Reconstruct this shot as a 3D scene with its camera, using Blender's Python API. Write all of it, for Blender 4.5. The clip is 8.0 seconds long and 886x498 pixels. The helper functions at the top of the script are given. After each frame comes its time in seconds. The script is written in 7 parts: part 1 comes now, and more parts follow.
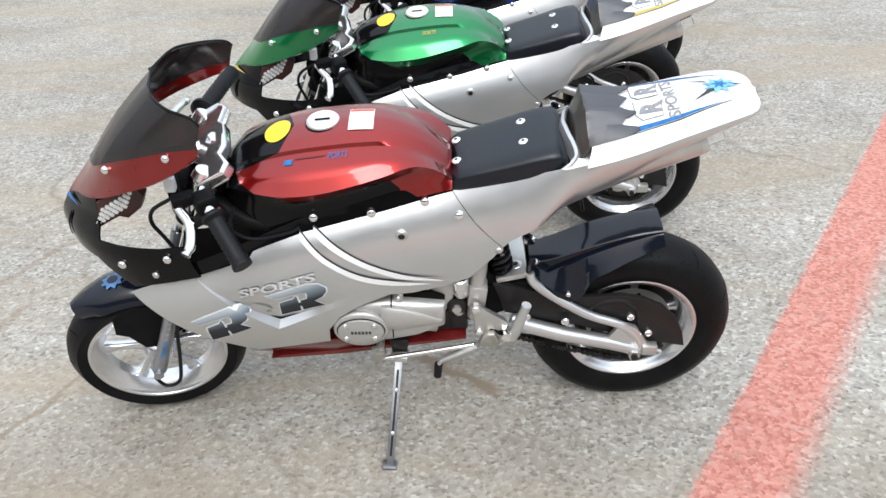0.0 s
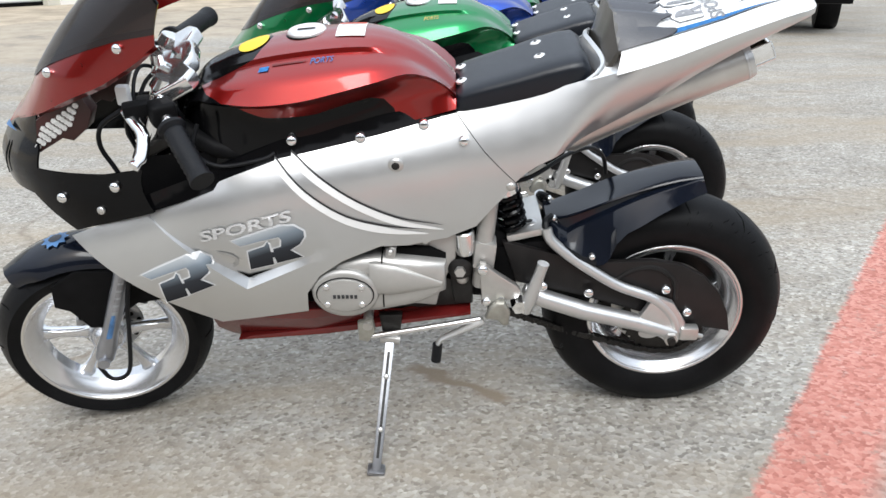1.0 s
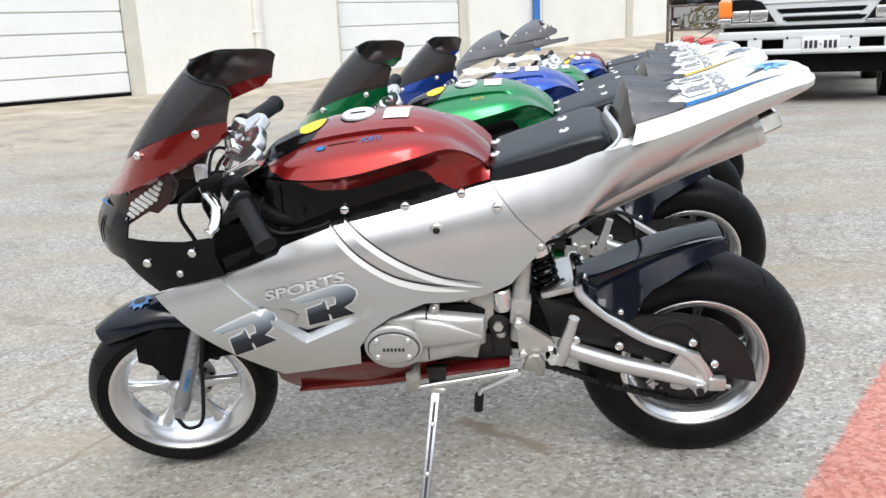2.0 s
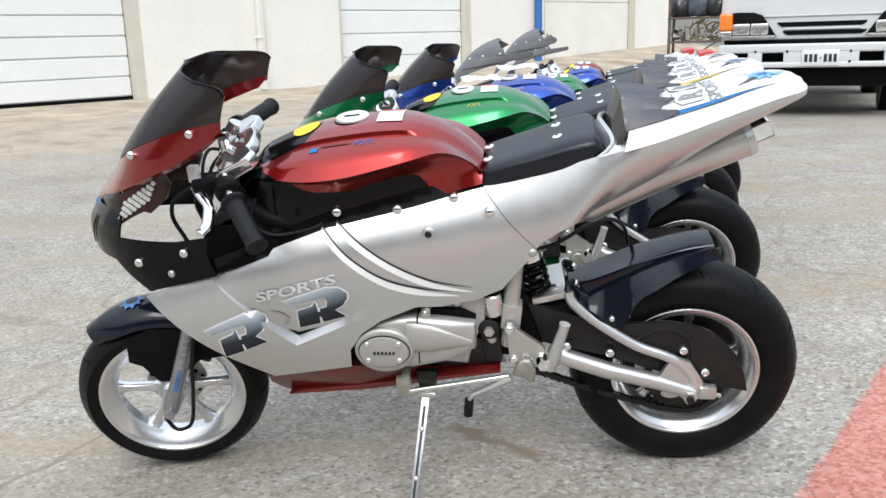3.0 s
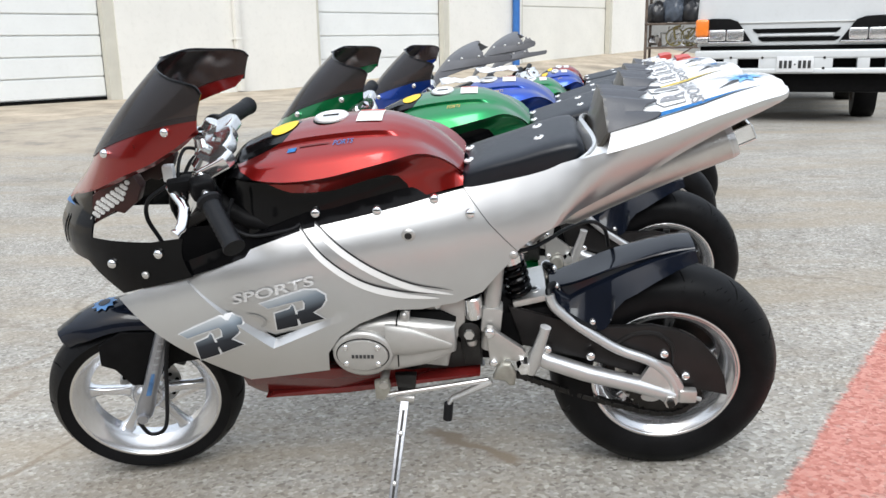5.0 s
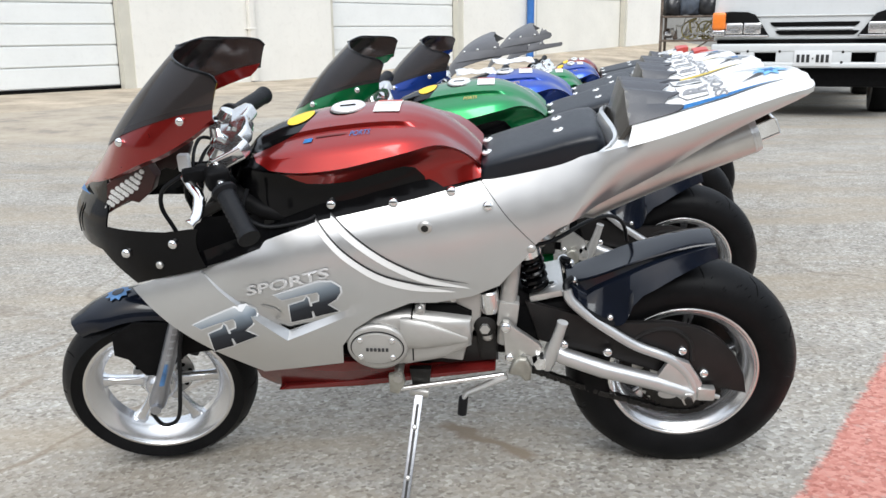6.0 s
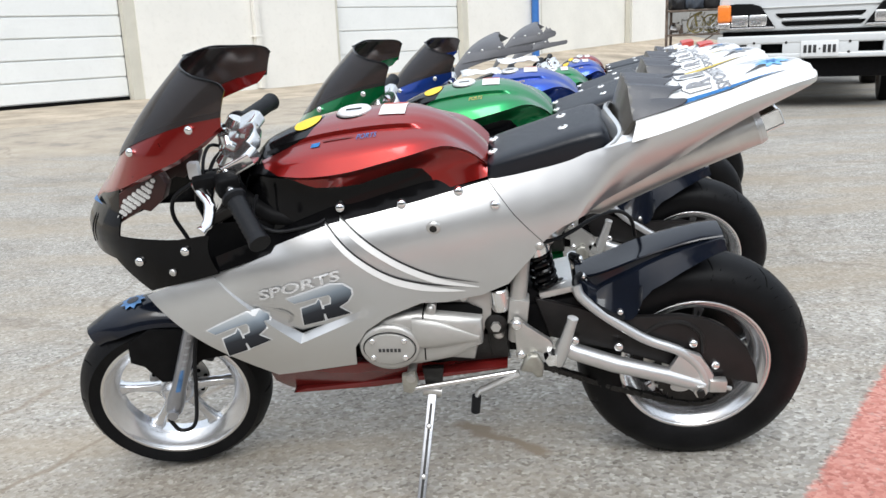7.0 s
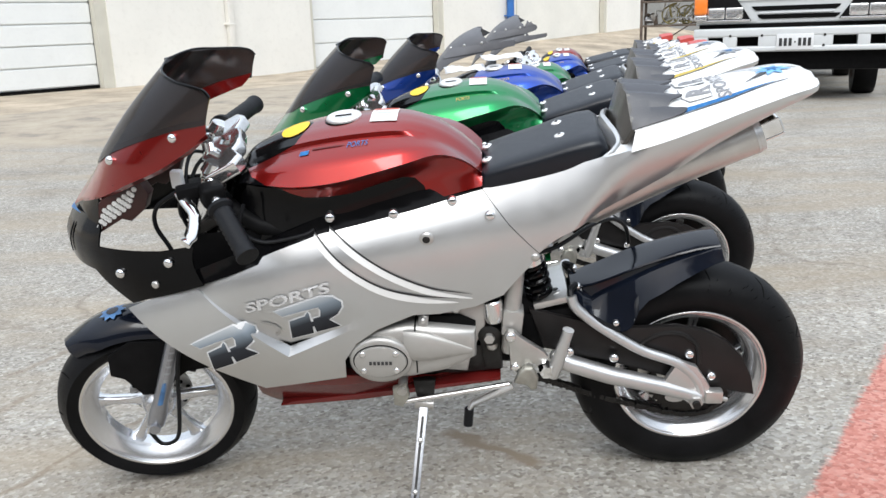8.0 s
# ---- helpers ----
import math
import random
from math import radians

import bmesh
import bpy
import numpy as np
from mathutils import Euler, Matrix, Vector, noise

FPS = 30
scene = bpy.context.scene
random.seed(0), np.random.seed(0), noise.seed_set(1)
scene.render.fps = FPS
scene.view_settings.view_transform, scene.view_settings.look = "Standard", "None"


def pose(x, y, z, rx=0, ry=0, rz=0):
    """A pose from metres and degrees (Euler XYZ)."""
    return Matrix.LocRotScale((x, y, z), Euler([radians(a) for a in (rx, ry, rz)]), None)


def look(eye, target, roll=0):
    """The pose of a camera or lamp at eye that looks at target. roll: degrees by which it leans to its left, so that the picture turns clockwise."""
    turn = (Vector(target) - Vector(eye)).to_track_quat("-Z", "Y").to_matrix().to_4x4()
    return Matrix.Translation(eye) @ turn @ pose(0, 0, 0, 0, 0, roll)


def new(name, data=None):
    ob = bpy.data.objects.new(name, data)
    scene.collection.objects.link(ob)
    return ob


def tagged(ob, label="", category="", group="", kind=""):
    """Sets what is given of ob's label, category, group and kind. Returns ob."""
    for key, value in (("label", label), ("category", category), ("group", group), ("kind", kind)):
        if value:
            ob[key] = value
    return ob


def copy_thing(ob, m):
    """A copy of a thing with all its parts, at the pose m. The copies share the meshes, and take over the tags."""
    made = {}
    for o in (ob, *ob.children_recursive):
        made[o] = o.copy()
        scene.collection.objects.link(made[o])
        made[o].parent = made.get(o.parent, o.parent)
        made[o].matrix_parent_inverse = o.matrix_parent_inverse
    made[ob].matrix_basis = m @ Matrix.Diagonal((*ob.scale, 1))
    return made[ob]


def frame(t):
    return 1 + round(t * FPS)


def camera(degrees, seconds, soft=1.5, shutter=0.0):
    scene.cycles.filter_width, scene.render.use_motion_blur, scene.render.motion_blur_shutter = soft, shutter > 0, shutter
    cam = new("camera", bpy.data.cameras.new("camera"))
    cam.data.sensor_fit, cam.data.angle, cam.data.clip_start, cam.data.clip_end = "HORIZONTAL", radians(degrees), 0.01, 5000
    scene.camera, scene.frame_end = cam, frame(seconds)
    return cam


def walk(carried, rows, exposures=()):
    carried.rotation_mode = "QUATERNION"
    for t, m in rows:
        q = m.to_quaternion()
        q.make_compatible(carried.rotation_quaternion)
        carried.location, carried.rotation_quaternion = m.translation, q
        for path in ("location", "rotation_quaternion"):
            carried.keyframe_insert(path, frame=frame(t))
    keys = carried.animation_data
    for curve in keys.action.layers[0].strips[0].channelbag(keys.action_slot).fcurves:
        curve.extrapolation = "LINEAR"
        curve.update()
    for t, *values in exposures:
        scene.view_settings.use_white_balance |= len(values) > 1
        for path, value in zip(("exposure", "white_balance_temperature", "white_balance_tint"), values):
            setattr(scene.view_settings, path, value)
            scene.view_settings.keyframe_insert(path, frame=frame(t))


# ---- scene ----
cam = camera(55.0, 8.0)
PATH = [
    (0, (0.151, 0.208, 1.19), (0.129, 1.953, 0.213), -1.1),
    (0.2, (0.147, 0.232, 1.154), (0.116, 1.998, 0.216), -0.6),
    (0.5, (0.132, 0.291, 0.975), (0.135, 2.139, 0.211), 1.8),
    (0.8, (0.135, 0.311, 0.813), (0.143, 2.192, 0.133), 0.6),
    (1, (0.144, 0.294, 0.796), (0.125, 2.178, 0.124), -0.4),
    (1.2, (0.155, 0.271, 0.783), (0.135, 2.17, 0.158), -0.8),
    (1.5, (0.183, 0.205, 0.788), (0.136, 2.092, 0.128), -1.4),
    (1.8, (0.192, 0.165, 0.803), (0.03, 2.085, 0.267), -2.5),
    (2, (0.2, 0.159, 0.811), (0.017, 2.087, 0.311), -2.5),
    (2.2, (0.213, 0.156, 0.812), (0.017, 2.096, 0.366), -2.1),
    (3.3, (0.212, 0.16, 0.8), (0.033, 2.091, 0.308), -1.5),
    (3.5, (0.209, 0.164, 0.799), (0.013, 2.092, 0.306), -1.6),
    (4, (0.207, 0.171, 0.8), (-0.032, 2.097, 0.315), -1.6),
    (4.5, (0.21, 0.172, 0.799), (0.059, 2.109, 0.324), -1.0),
    (4.7, (0.208, 0.171, 0.797), (0.082, 2.111, 0.328), -0.9),
    (5.8, (0.2, 0.187, 0.798), (0.063, 2.119, 0.302), -1.4),
    (6, (0.196, 0.189, 0.795), (0.043, 2.121, 0.303), -0.6),
    (6.5, (0.205, 0.177, 0.797), (0.032, 2.111, 0.317), -2.2),
    (7, (0.201, 0.177, 0.795), (0.021, 2.109, 0.307), -2.4),
    (7.5, (0.19, 0.192, 0.798), (-0.002, 2.122, 0.307), -2.0),
    (8, (0.168, 0.221, 0.821), (0.049, 2.149, 0.305), -2.0),
]
walk(cam, [(t, look(eye, target, roll)) for t, eye, target, roll in PATH], [(0, 0.31), (1, 0.28), (1.5, 0.35), (2, 0.29), (3.5, 0.2), (8, 0.2)])

# ---- world and light: a bright overcast day ----
world = bpy.data.worlds.new("overcast_sky")
world.use_nodes = True
scene.world = world
wn, wl = world.node_tree.nodes, world.node_tree.links
sky = wn.new("ShaderNodeTexSky")
sky.sky_type, sky.sun_disc = "NISHITA", False
sky.sun_elevation, sky.sun_rotation = radians(48), radians(190)
sky.air_density, sky.dust_density, sky.ozone_density = 1.0, 6.0, 1.0
soft_sky = wn.new("ShaderNodeMixRGB")
soft_sky.inputs[0].default_value = 0.75
soft_sky.inputs[2].default_value = (8.45, 9.28, 10.35, 1)
wl.new(sky.outputs[0], soft_sky.inputs[1])
# an overcast sky is about three times as bright overhead as at the horizon
where, height, bright = wn.new("ShaderNodeTexCoord"), wn.new("ShaderNodeSeparateXYZ"), wn.new("ShaderNodeMapRange")
bright.inputs[1].default_value, bright.inputs[2].default_value = 0.0, 1.0
bright.inputs[3].default_value, bright.inputs[4].default_value = 0.48, 1.82
wl.new(where.outputs["Generated"], height.inputs[0])
wl.new(height.outputs["Z"], bright.inputs[0])
graded = wn.new("ShaderNodeMixRGB")
graded.blend_type = "MULTIPLY"
graded.inputs[0].default_value = 1
wl.new(soft_sky.outputs[0], graded.inputs[1])
wl.new(bright.outputs[0], graded.inputs[2])
wl.new(graded.outputs[0], wn["Background"].inputs[0])
wn["Background"].inputs[1].default_value = 0.105
sun_data = bpy.data.lights.new("sun", "SUN")
sun_data.energy, sun_data.angle, sun_data.color = 1.9, radians(35), (0.945, 0.985, 1.0)
sun = new("sun", sun_data)
sun.matrix_world = look((0, 0, 0), (-0.12, 0.66, -0.74))


# ---- materials ----
def nodes_of(m):
    m.use_nodes = True
    return m.node_tree.nodes, m.node_tree.links, m.node_tree.nodes["Principled BSDF"]


def ramp_of(n, stops):
    r = n.new("ShaderNodeValToRGB")
    while len(r.color_ramp.elements) < len(stops):
        r.color_ramp.elements.new(0.5)
    for e, (p, c) in zip(r.color_ramp.elements, stops):
        e.position, e.color = p, (*c, 1) if len(c) == 3 else c
    return r


def noise_of(n, l, scale, detail=4, rough=0.55):
    t = n.new("ShaderNodeTexCoord")
    x = n.new("ShaderNodeTexNoise")
    x.inputs["Scale"].default_value, x.inputs["Detail"].default_value, x.inputs["Roughness"].default_value = scale, detail, rough
    l.new(t.outputs["Object"], x.inputs["Vector"])
    return x


def surface(name, colour, rough=0.5, metal=0.0, vary=0.12, scale=14, bump=0.0, bump_scale=300, coat=0.0, grime=0.0, shine=0.5):
    """A painted, plastic or metal surface: two scales of variation in colour and roughness, and fine relief."""
    m = bpy.data.materials.new(name)
    n, l, b = nodes_of(m)
    big, fine = noise_of(n, l, scale), noise_of(n, l, scale * 9, 3)
    lo, hi = [c * (1 - vary) for c in colour], [min(1, c * (1 + vary)) for c in colour]
    r = ramp_of(n, [(0.3, lo), (0.7, hi)])
    l.new(big.outputs["Fac"], r.inputs["Fac"])
    out = r.outputs["Color"]
    if grime:
        g = ramp_of(n, [(0.52, (0, 0, 0)), (0.72, (grime,) * 3)])
        l.new(fine.outputs["Fac"], g.inputs["Fac"])
        mix = n.new("ShaderNodeMixRGB")
        l.new(g.outputs["Color"], mix.inputs[0])
        l.new(out, mix.inputs[1])
        mix.inputs[2].default_value = (0.16, 0.14, 0.11, 1)
        out = mix.outputs[0]
    l.new(out, b.inputs["Base Color"])
    rr = n.new("ShaderNodeMapRange")
    rr.inputs[3].default_value, rr.inputs[4].default_value = rough * 0.8, min(1, rough * 1.25)
    l.new(fine.outputs["Fac"], rr.inputs[0])
    l.new(rr.outputs[0], b.inputs["Roughness"])
    b.inputs["Metallic"].default_value = metal
    b.inputs["Specular IOR Level"].default_value = shine
    b.inputs["Coat Weight"].default_value = coat
    b.inputs["Coat Roughness"].default_value = 0.06
    if bump:
        f = noise_of(n, l, bump_scale, 3)
        bp = n.new("ShaderNodeBump")
        bp.inputs["Strength"].default_value, bp.inputs["Distance"].default_value = bump, 0.002
        l.new(f.outputs["Fac"], bp.inputs["Height"])
        l.new(bp.outputs[0], b.inputs["Normal"])
    return m


def flake(name, colour, rough=0.35, metal=0.65, coat=0.7, shine=0.1, lacquer=1.5):
    """Metallic paint with fine flakes under clear lacquer."""
    m = surface(name, colour, rough, metal, 0.05, 5, coat=coat, shine=shine)
    n, l = m.node_tree.nodes, m.node_tree.links
    n["Principled BSDF"].inputs["Coat IOR"].default_value = lacquer
    t = n.new("ShaderNodeTexCoord")
    v = n.new("ShaderNodeTexVoronoi")
    v.inputs["Scale"].default_value = 1400
    l.new(t.outputs["Object"], v.inputs["Vector"])
    bp = n.new("ShaderNodeBump")
    bp.inputs["Strength"].default_value, bp.inputs["Distance"].default_value = 0.06, 0.0006
    l.new(v.outputs["Distance"], bp.inputs["Height"])
    l.new(bp.outputs[0], n["Principled BSDF"].inputs["Normal"])
    return m


def asphalt_material(line=False):
    """Pale asphalt with exposed stones; line: under worn red paint, which fades out along its right edge."""
    m = bpy.data.materials.new("worn_red_road_paint" if line else "worn_asphalt")
    n, l, b = nodes_of(m)
    t = n.new("ShaderNodeTexCoord")
    stones = n.new("ShaderNodeTexVoronoi")
    stones.inputs["Scale"].default_value = 125
    l.new(t.outputs["Object"], stones.inputs["Vector"])
    stone_colour = ramp_of(n, [(0.0, (0.17, 0.157, 0.142)), (0.12, (0.255, 0.242, 0.223)), (0.3, (0.292, 0.278, 0.255)), (0.5, (0.318, 0.300, 0.270)), (0.68, (0.352, 0.344, 0.328)), (0.88, (0.395, 0.382, 0.354)), (1.0, (0.50, 0.49, 0.465))])
    sep = n.new("ShaderNodeSeparateColor")
    l.new(stones.outputs["Color"], sep.inputs[0])
    l.new(sep.outputs[0], stone_colour.inputs["Fac"])
    patches = noise_of(n, l, 1.3, 9, 0.68)
    pr = ramp_of(n, [(0.32, (0.70, 0.67, 0.63)), (0.5, (0.94, 0.925, 0.90)), (0.72, (1.14, 1.12, 1.09))])
    l.new(patches.outputs["Fac"], pr.inputs["Fac"])
    mul = n.new("ShaderNodeMixRGB")
    mul.blend_type = "MULTIPLY"
    mul.inputs[0].default_value = 1
    l.new(stone_colour.outputs["Color"], mul.inputs[1])
    l.new(pr.outputs["Color"], mul.inputs[2])
    mottle, mr_ = noise_of(n, l, 20, 5, 0.7), n.new("ShaderNodeMixRGB")
    mott = ramp_of(n, [(0.36, (0.88, 0.87, 0.85)), (0.62, (1.05, 1.05, 1.045))])
    l.new(mottle.outputs["Fac"], mott.inputs["Fac"])
    mr_.blend_type = "MULTIPLY"
    mr_.inputs[0].default_value = 1
    l.new(mul.outputs[0], mr_.inputs[1])
    l.new(mott.outputs["Color"], mr_.inputs[2])
    mul = mr_
    # the asphalt past the red line is a little paler
    off_line, pale, lit = n.new("ShaderNodeVectorMath"), n.new("ShaderNodeMapRange"), n.new("ShaderNodeMixRGB")
    off_line.operation, lit.blend_type = "DOT_PRODUCT", "MULTIPLY"
    off_line.inputs[1].default_value = (0.844, -0.536, 0)
    pale.inputs[1].default_value, pale.inputs[2].default_value = -0.5, 0.3
    pale.inputs[3].default_value, pale.inputs[4].default_value = 1.0, 1.22
    lit.inputs[0].default_value = 1
    l.new(t.outputs["Object"], off_line.inputs[0])
    l.new(off_line.outputs["Value"], pale.inputs[0])
    l.new(mul.outputs[0], lit.inputs[1])
    l.new(pale.outputs[0], lit.inputs[2])
    mul = lit
    # brown dirt in drifts
    dirt = noise_of(n, l, 0.8, 6, 0.68)
    drawn = n.new("ShaderNodeMapping")
    drawn.inputs["Rotation"].default_value, drawn.inputs["Scale"].default_value = (0, 0, radians(-35)), (0.7, 2.4, 1)
    l.new(t.outputs["Object"], drawn.inputs["Vector"])
    l.new(drawn.outputs[0], dirt.inputs["Vector"])
    dr = ramp_of(n, [(0.45, (0, 0, 0)), (0.66, (0.72, 0.72, 0.72))])
    l.new(dirt.outputs["Fac"], dr.inputs["Fac"])
    dm = n.new("ShaderNodeMixRGB")
    l.new(dr.outputs["Color"], dm.inputs[0])
    l.new(mul.outputs[0], dm.inputs[1])
    dm.inputs[2].default_value = (0.31, 0.255, 0.185, 1)
    # brown dust washed down from the building, ending along a ragged edge
    apart, edge, ragged_by, reach = n.new("ShaderNodeVectorMath"), n.new("ShaderNodeMapRange"), noise_of(n, l, 0.9, 6, 0.65), n.new("ShaderNodeMath")
    apart.operation, reach.operation, edge.interpolation_type = "DOT_PRODUCT", "MULTIPLY_ADD", "SMOOTHSTEP"
    apart.inputs[1].default_value = (0.777, -0.630, 0)
    reach.inputs[1].default_value = 2.6
    edge.inputs[1].default_value, edge.inputs[2].default_value = -5.35, -6.35
    edge.inputs[3].default_value, edge.inputs[4].default_value = 0.0, 0.8
    l.new(t.outputs["Object"], apart.inputs[0])
    l.new(ragged_by.outputs["Fac"], reach.inputs[0])
    l.new(apart.outputs["Value"], reach.inputs[2])
    l.new(reach.outputs[0], edge.inputs[0])
    blotch = noise_of(n, l, 2.4, 7, 0.7)
    washed = ramp_of(n, [(0.34, (0.21, 0.185, 0.155)), (0.48, (0.36, 0.305, 0.235)), (0.66, (0.43, 0.375, 0.295))])
    l.new(blotch.outputs["Fac"], washed.inputs["Fac"])
    dusted = n.new("ShaderNodeMixRGB")
    l.new(edge.outputs[0], dusted.inputs[0])
    l.new(dm.outputs[0], dusted.inputs[1])
    l.new(washed.outputs["Color"], dusted.inputs[2])
    dm = dusted
    # fine cracks
    warp = noise_of(n, l, 2.2, 4)
    add = n.new("ShaderNodeMixRGB")
    add.blend_type = "ADD"
    add.inputs[0].default_value = 0.35
    l.new(t.outputs["Object"], add.inputs[1])
    l.new(warp.outputs["Color"], add.inputs[2])
    cr = n.new("ShaderNodeTexVoronoi")
    cr.feature = "DISTANCE_TO_EDGE"
    cr.inputs["Scale"].default_value = 0.55
    l.new(add.outputs[0], cr.inputs["Vector"])
    ck = ramp_of(n, [(0.0, (0.55, 0.55, 0.55)), (0.008, (0, 0, 0))])
    l.new(cr.outputs["Distance"], ck.inputs["Fac"])
    cm = n.new("ShaderNodeMixRGB")
    some = ramp_of(n, [(0.44, (0, 0, 0)), (0.56, (1, 1, 1))])
    l.new(patches.outputs["Fac"], some.inputs["Fac"])
    rare = n.new("ShaderNodeMixRGB")
    rare.blend_type = "MULTIPLY"
    rare.inputs[0].default_value = 1
    l.new(ck.outputs["Color"], rare.inputs[1])
    l.new(some.outputs["Color"], rare.inputs[2])
    l.new(rare.outputs[0], cm.inputs[0])
    l.new(dm.outputs[0], cm.inputs[1])
    cm.inputs[2].default_value = (0.17, 0.14, 0.11, 1)
    out = cm.outputs[0]
    # a brown spill that has run out from under the first machine, and long dirty joints beside its front wheel
    for (ax, ay), (bx, by), wide, dark in (((0.07, 1.82), (0.25, 1.67), 0.024, 0.95), ((-0.84, 1.55), (-0.70, 1.90), 0.016, 0.6), ((-0.70, 1.90), (-0.40, 2.30), 0.016, 0.6), ((-1.10, 1.85), (-1.00, 2.14), 0.018, 0.5), ((-1.13, 2.28), (-0.98, 2.58), 0.020, 0.5), ((-1.5, 1.05), (-0.35, 1.45), 0.50, 0.22)):
        d = Vector((bx - ax, by - ay))
        along, size = d.normalized(), d.length
        place = n.new("ShaderNodeVectorMath")
        place.operation = "SUBTRACT"
        place.inputs[1].default_value = (ax, ay, 0)
        shake, warped = noise_of(n, l, 9, 4, 0.6), n.new("ShaderNodeVectorMath")
        warped.operation = "MULTIPLY_ADD"
        warped.inputs[1].default_value = (0.09, 0.09, 0)
        l.new(shake.outputs["Color"], warped.inputs[0])
        l.new(t.outputs["Object"], warped.inputs[2])
        l.new(warped.outputs[0], place.inputs[0])
        far = []
        for w, off in (((along.x, along.y, 0), 0.045 * (along.x + along.y)), ((-along.y, along.x, 0), 0.045 * (along.x - along.y))):
            dot, less = n.new("ShaderNodeVectorMath"), n.new("ShaderNodeMath")
            dot.operation, less.operation = "DOT_PRODUCT", "SUBTRACT"
            dot.inputs[1].default_value = w
            l.new(place.outputs[0], dot.inputs[0])
            l.new(dot.outputs["Value"], less.inputs[0])
            less.inputs[1].default_value = off + (size / 2 if not far else 0)
            ab = n.new("ShaderNodeMath")
            ab.operation = "ABSOLUTE"
            l.new(less.outputs[0], ab.inputs[0])
            fade = n.new("ShaderNodeMapRange")
            fade.interpolation_type = "SMOOTHSTEP"
            fade.inputs[1].default_value, fade.inputs[2].default_value = (size / 2 + 0.03, size / 2 - 0.02) if not far else (wide, wide * 0.2)
            l.new(ab.outputs[0], fade.inputs[0])
            far.append(fade)
        both, sm = n.new("ShaderNodeMath"), n.new("ShaderNodeMixRGB")
        both.operation = "MULTIPLY"
        l.new(far[0].outputs[0], both.inputs[0])
        l.new(far[1].outputs[0], both.inputs[1])
        much = n.new("ShaderNodeMath")
        much.operation = "MULTIPLY"
        much.inputs[1].default_value = dark
        l.new(both.outputs[0], much.inputs[0])
        l.new(much.outputs[0], sm.inputs[0])
        l.new(out, sm.inputs[1])
        sm.inputs[2].default_value = (0.20, 0.155, 0.11, 1)
        out = sm.outputs[0]
    if line:
        red = ramp_of(n, [(0.0, (0.36, 0.118, 0.092)), (0.4, (0.48, 0.180, 0.140)), (1.0, (0.56, 0.255, 0.205))])
        l.new(sep.outputs[0], red.inputs["Fac"])
        across = n.new("ShaderNodeVectorMath")
        across.operation = "DOT_PRODUCT"
        across.inputs[1].default_value = (0.844, -0.536, 0)
        l.new(t.outputs["Object"], across.inputs[0])
        rag = noise_of(n, l, 45, 5, 0.7)
        ragged = n.new("ShaderNodeMath")
        ragged.operation = "MULTIPLY_ADD"
        ragged.inputs[1].default_value = 0.05
        l.new(rag.outputs["Fac"], ragged.inputs[0])
        l.new(across.outputs["Value"], ragged.inputs[2])
        right = n.new("ShaderNodeMapRange")
        right.inputs[1].default_value, right.inputs[2].default_value = -0.02, -0.075
        l.new(ragged.outputs[0], right.inputs[0])
        left = n.new("ShaderNodeMapRange")
        left.inputs[1].default_value, left.inputs[2].default_value = -0.217, -0.203
        l.new(ragged.outputs[0], left.inputs[0])
        worn = noise_of(n, l, 30, 6, 0.75)
        wr = ramp_of(n, [(0.55, (0.92, 0.92, 0.92)), (0.72, (0.3, 0.3, 0.3))])
        l.new(worn.outputs["Fac"], wr.inputs["Fac"])
        k1, k2, mix = n.new("ShaderNodeMath"), n.new("ShaderNodeMath"), n.new("ShaderNodeMixRGB")
        k1.operation = k2.operation = "MULTIPLY"
        l.new(right.outputs[0], k1.inputs[0])
        l.new(left.outputs[0], k1.inputs[1])
        l.new(k1.outputs[0], k2.inputs[0])
        l.new(wr.outputs["Color"], k2.inputs[1])
        l.new(k2.outputs[0], mix.inputs[0])
        l.new(out, mix.inputs[1])
        l.new(red.outputs["Color"], mix.inputs[2])
        out = mix.outputs[0]
    l.new(out, b.inputs["Base Color"])
    b.inputs["Roughness"].default_value = 0.9
    bp = n.new("ShaderNodeBump")
    bp.inputs["Strength"].default_value, bp.inputs["Distance"].default_value = 0.30, 0.004
    l.new(stones.outputs["Distance"], bp.inputs["Height"])
    l.new(bp.outputs[0], b.inputs["Normal"])
    return m


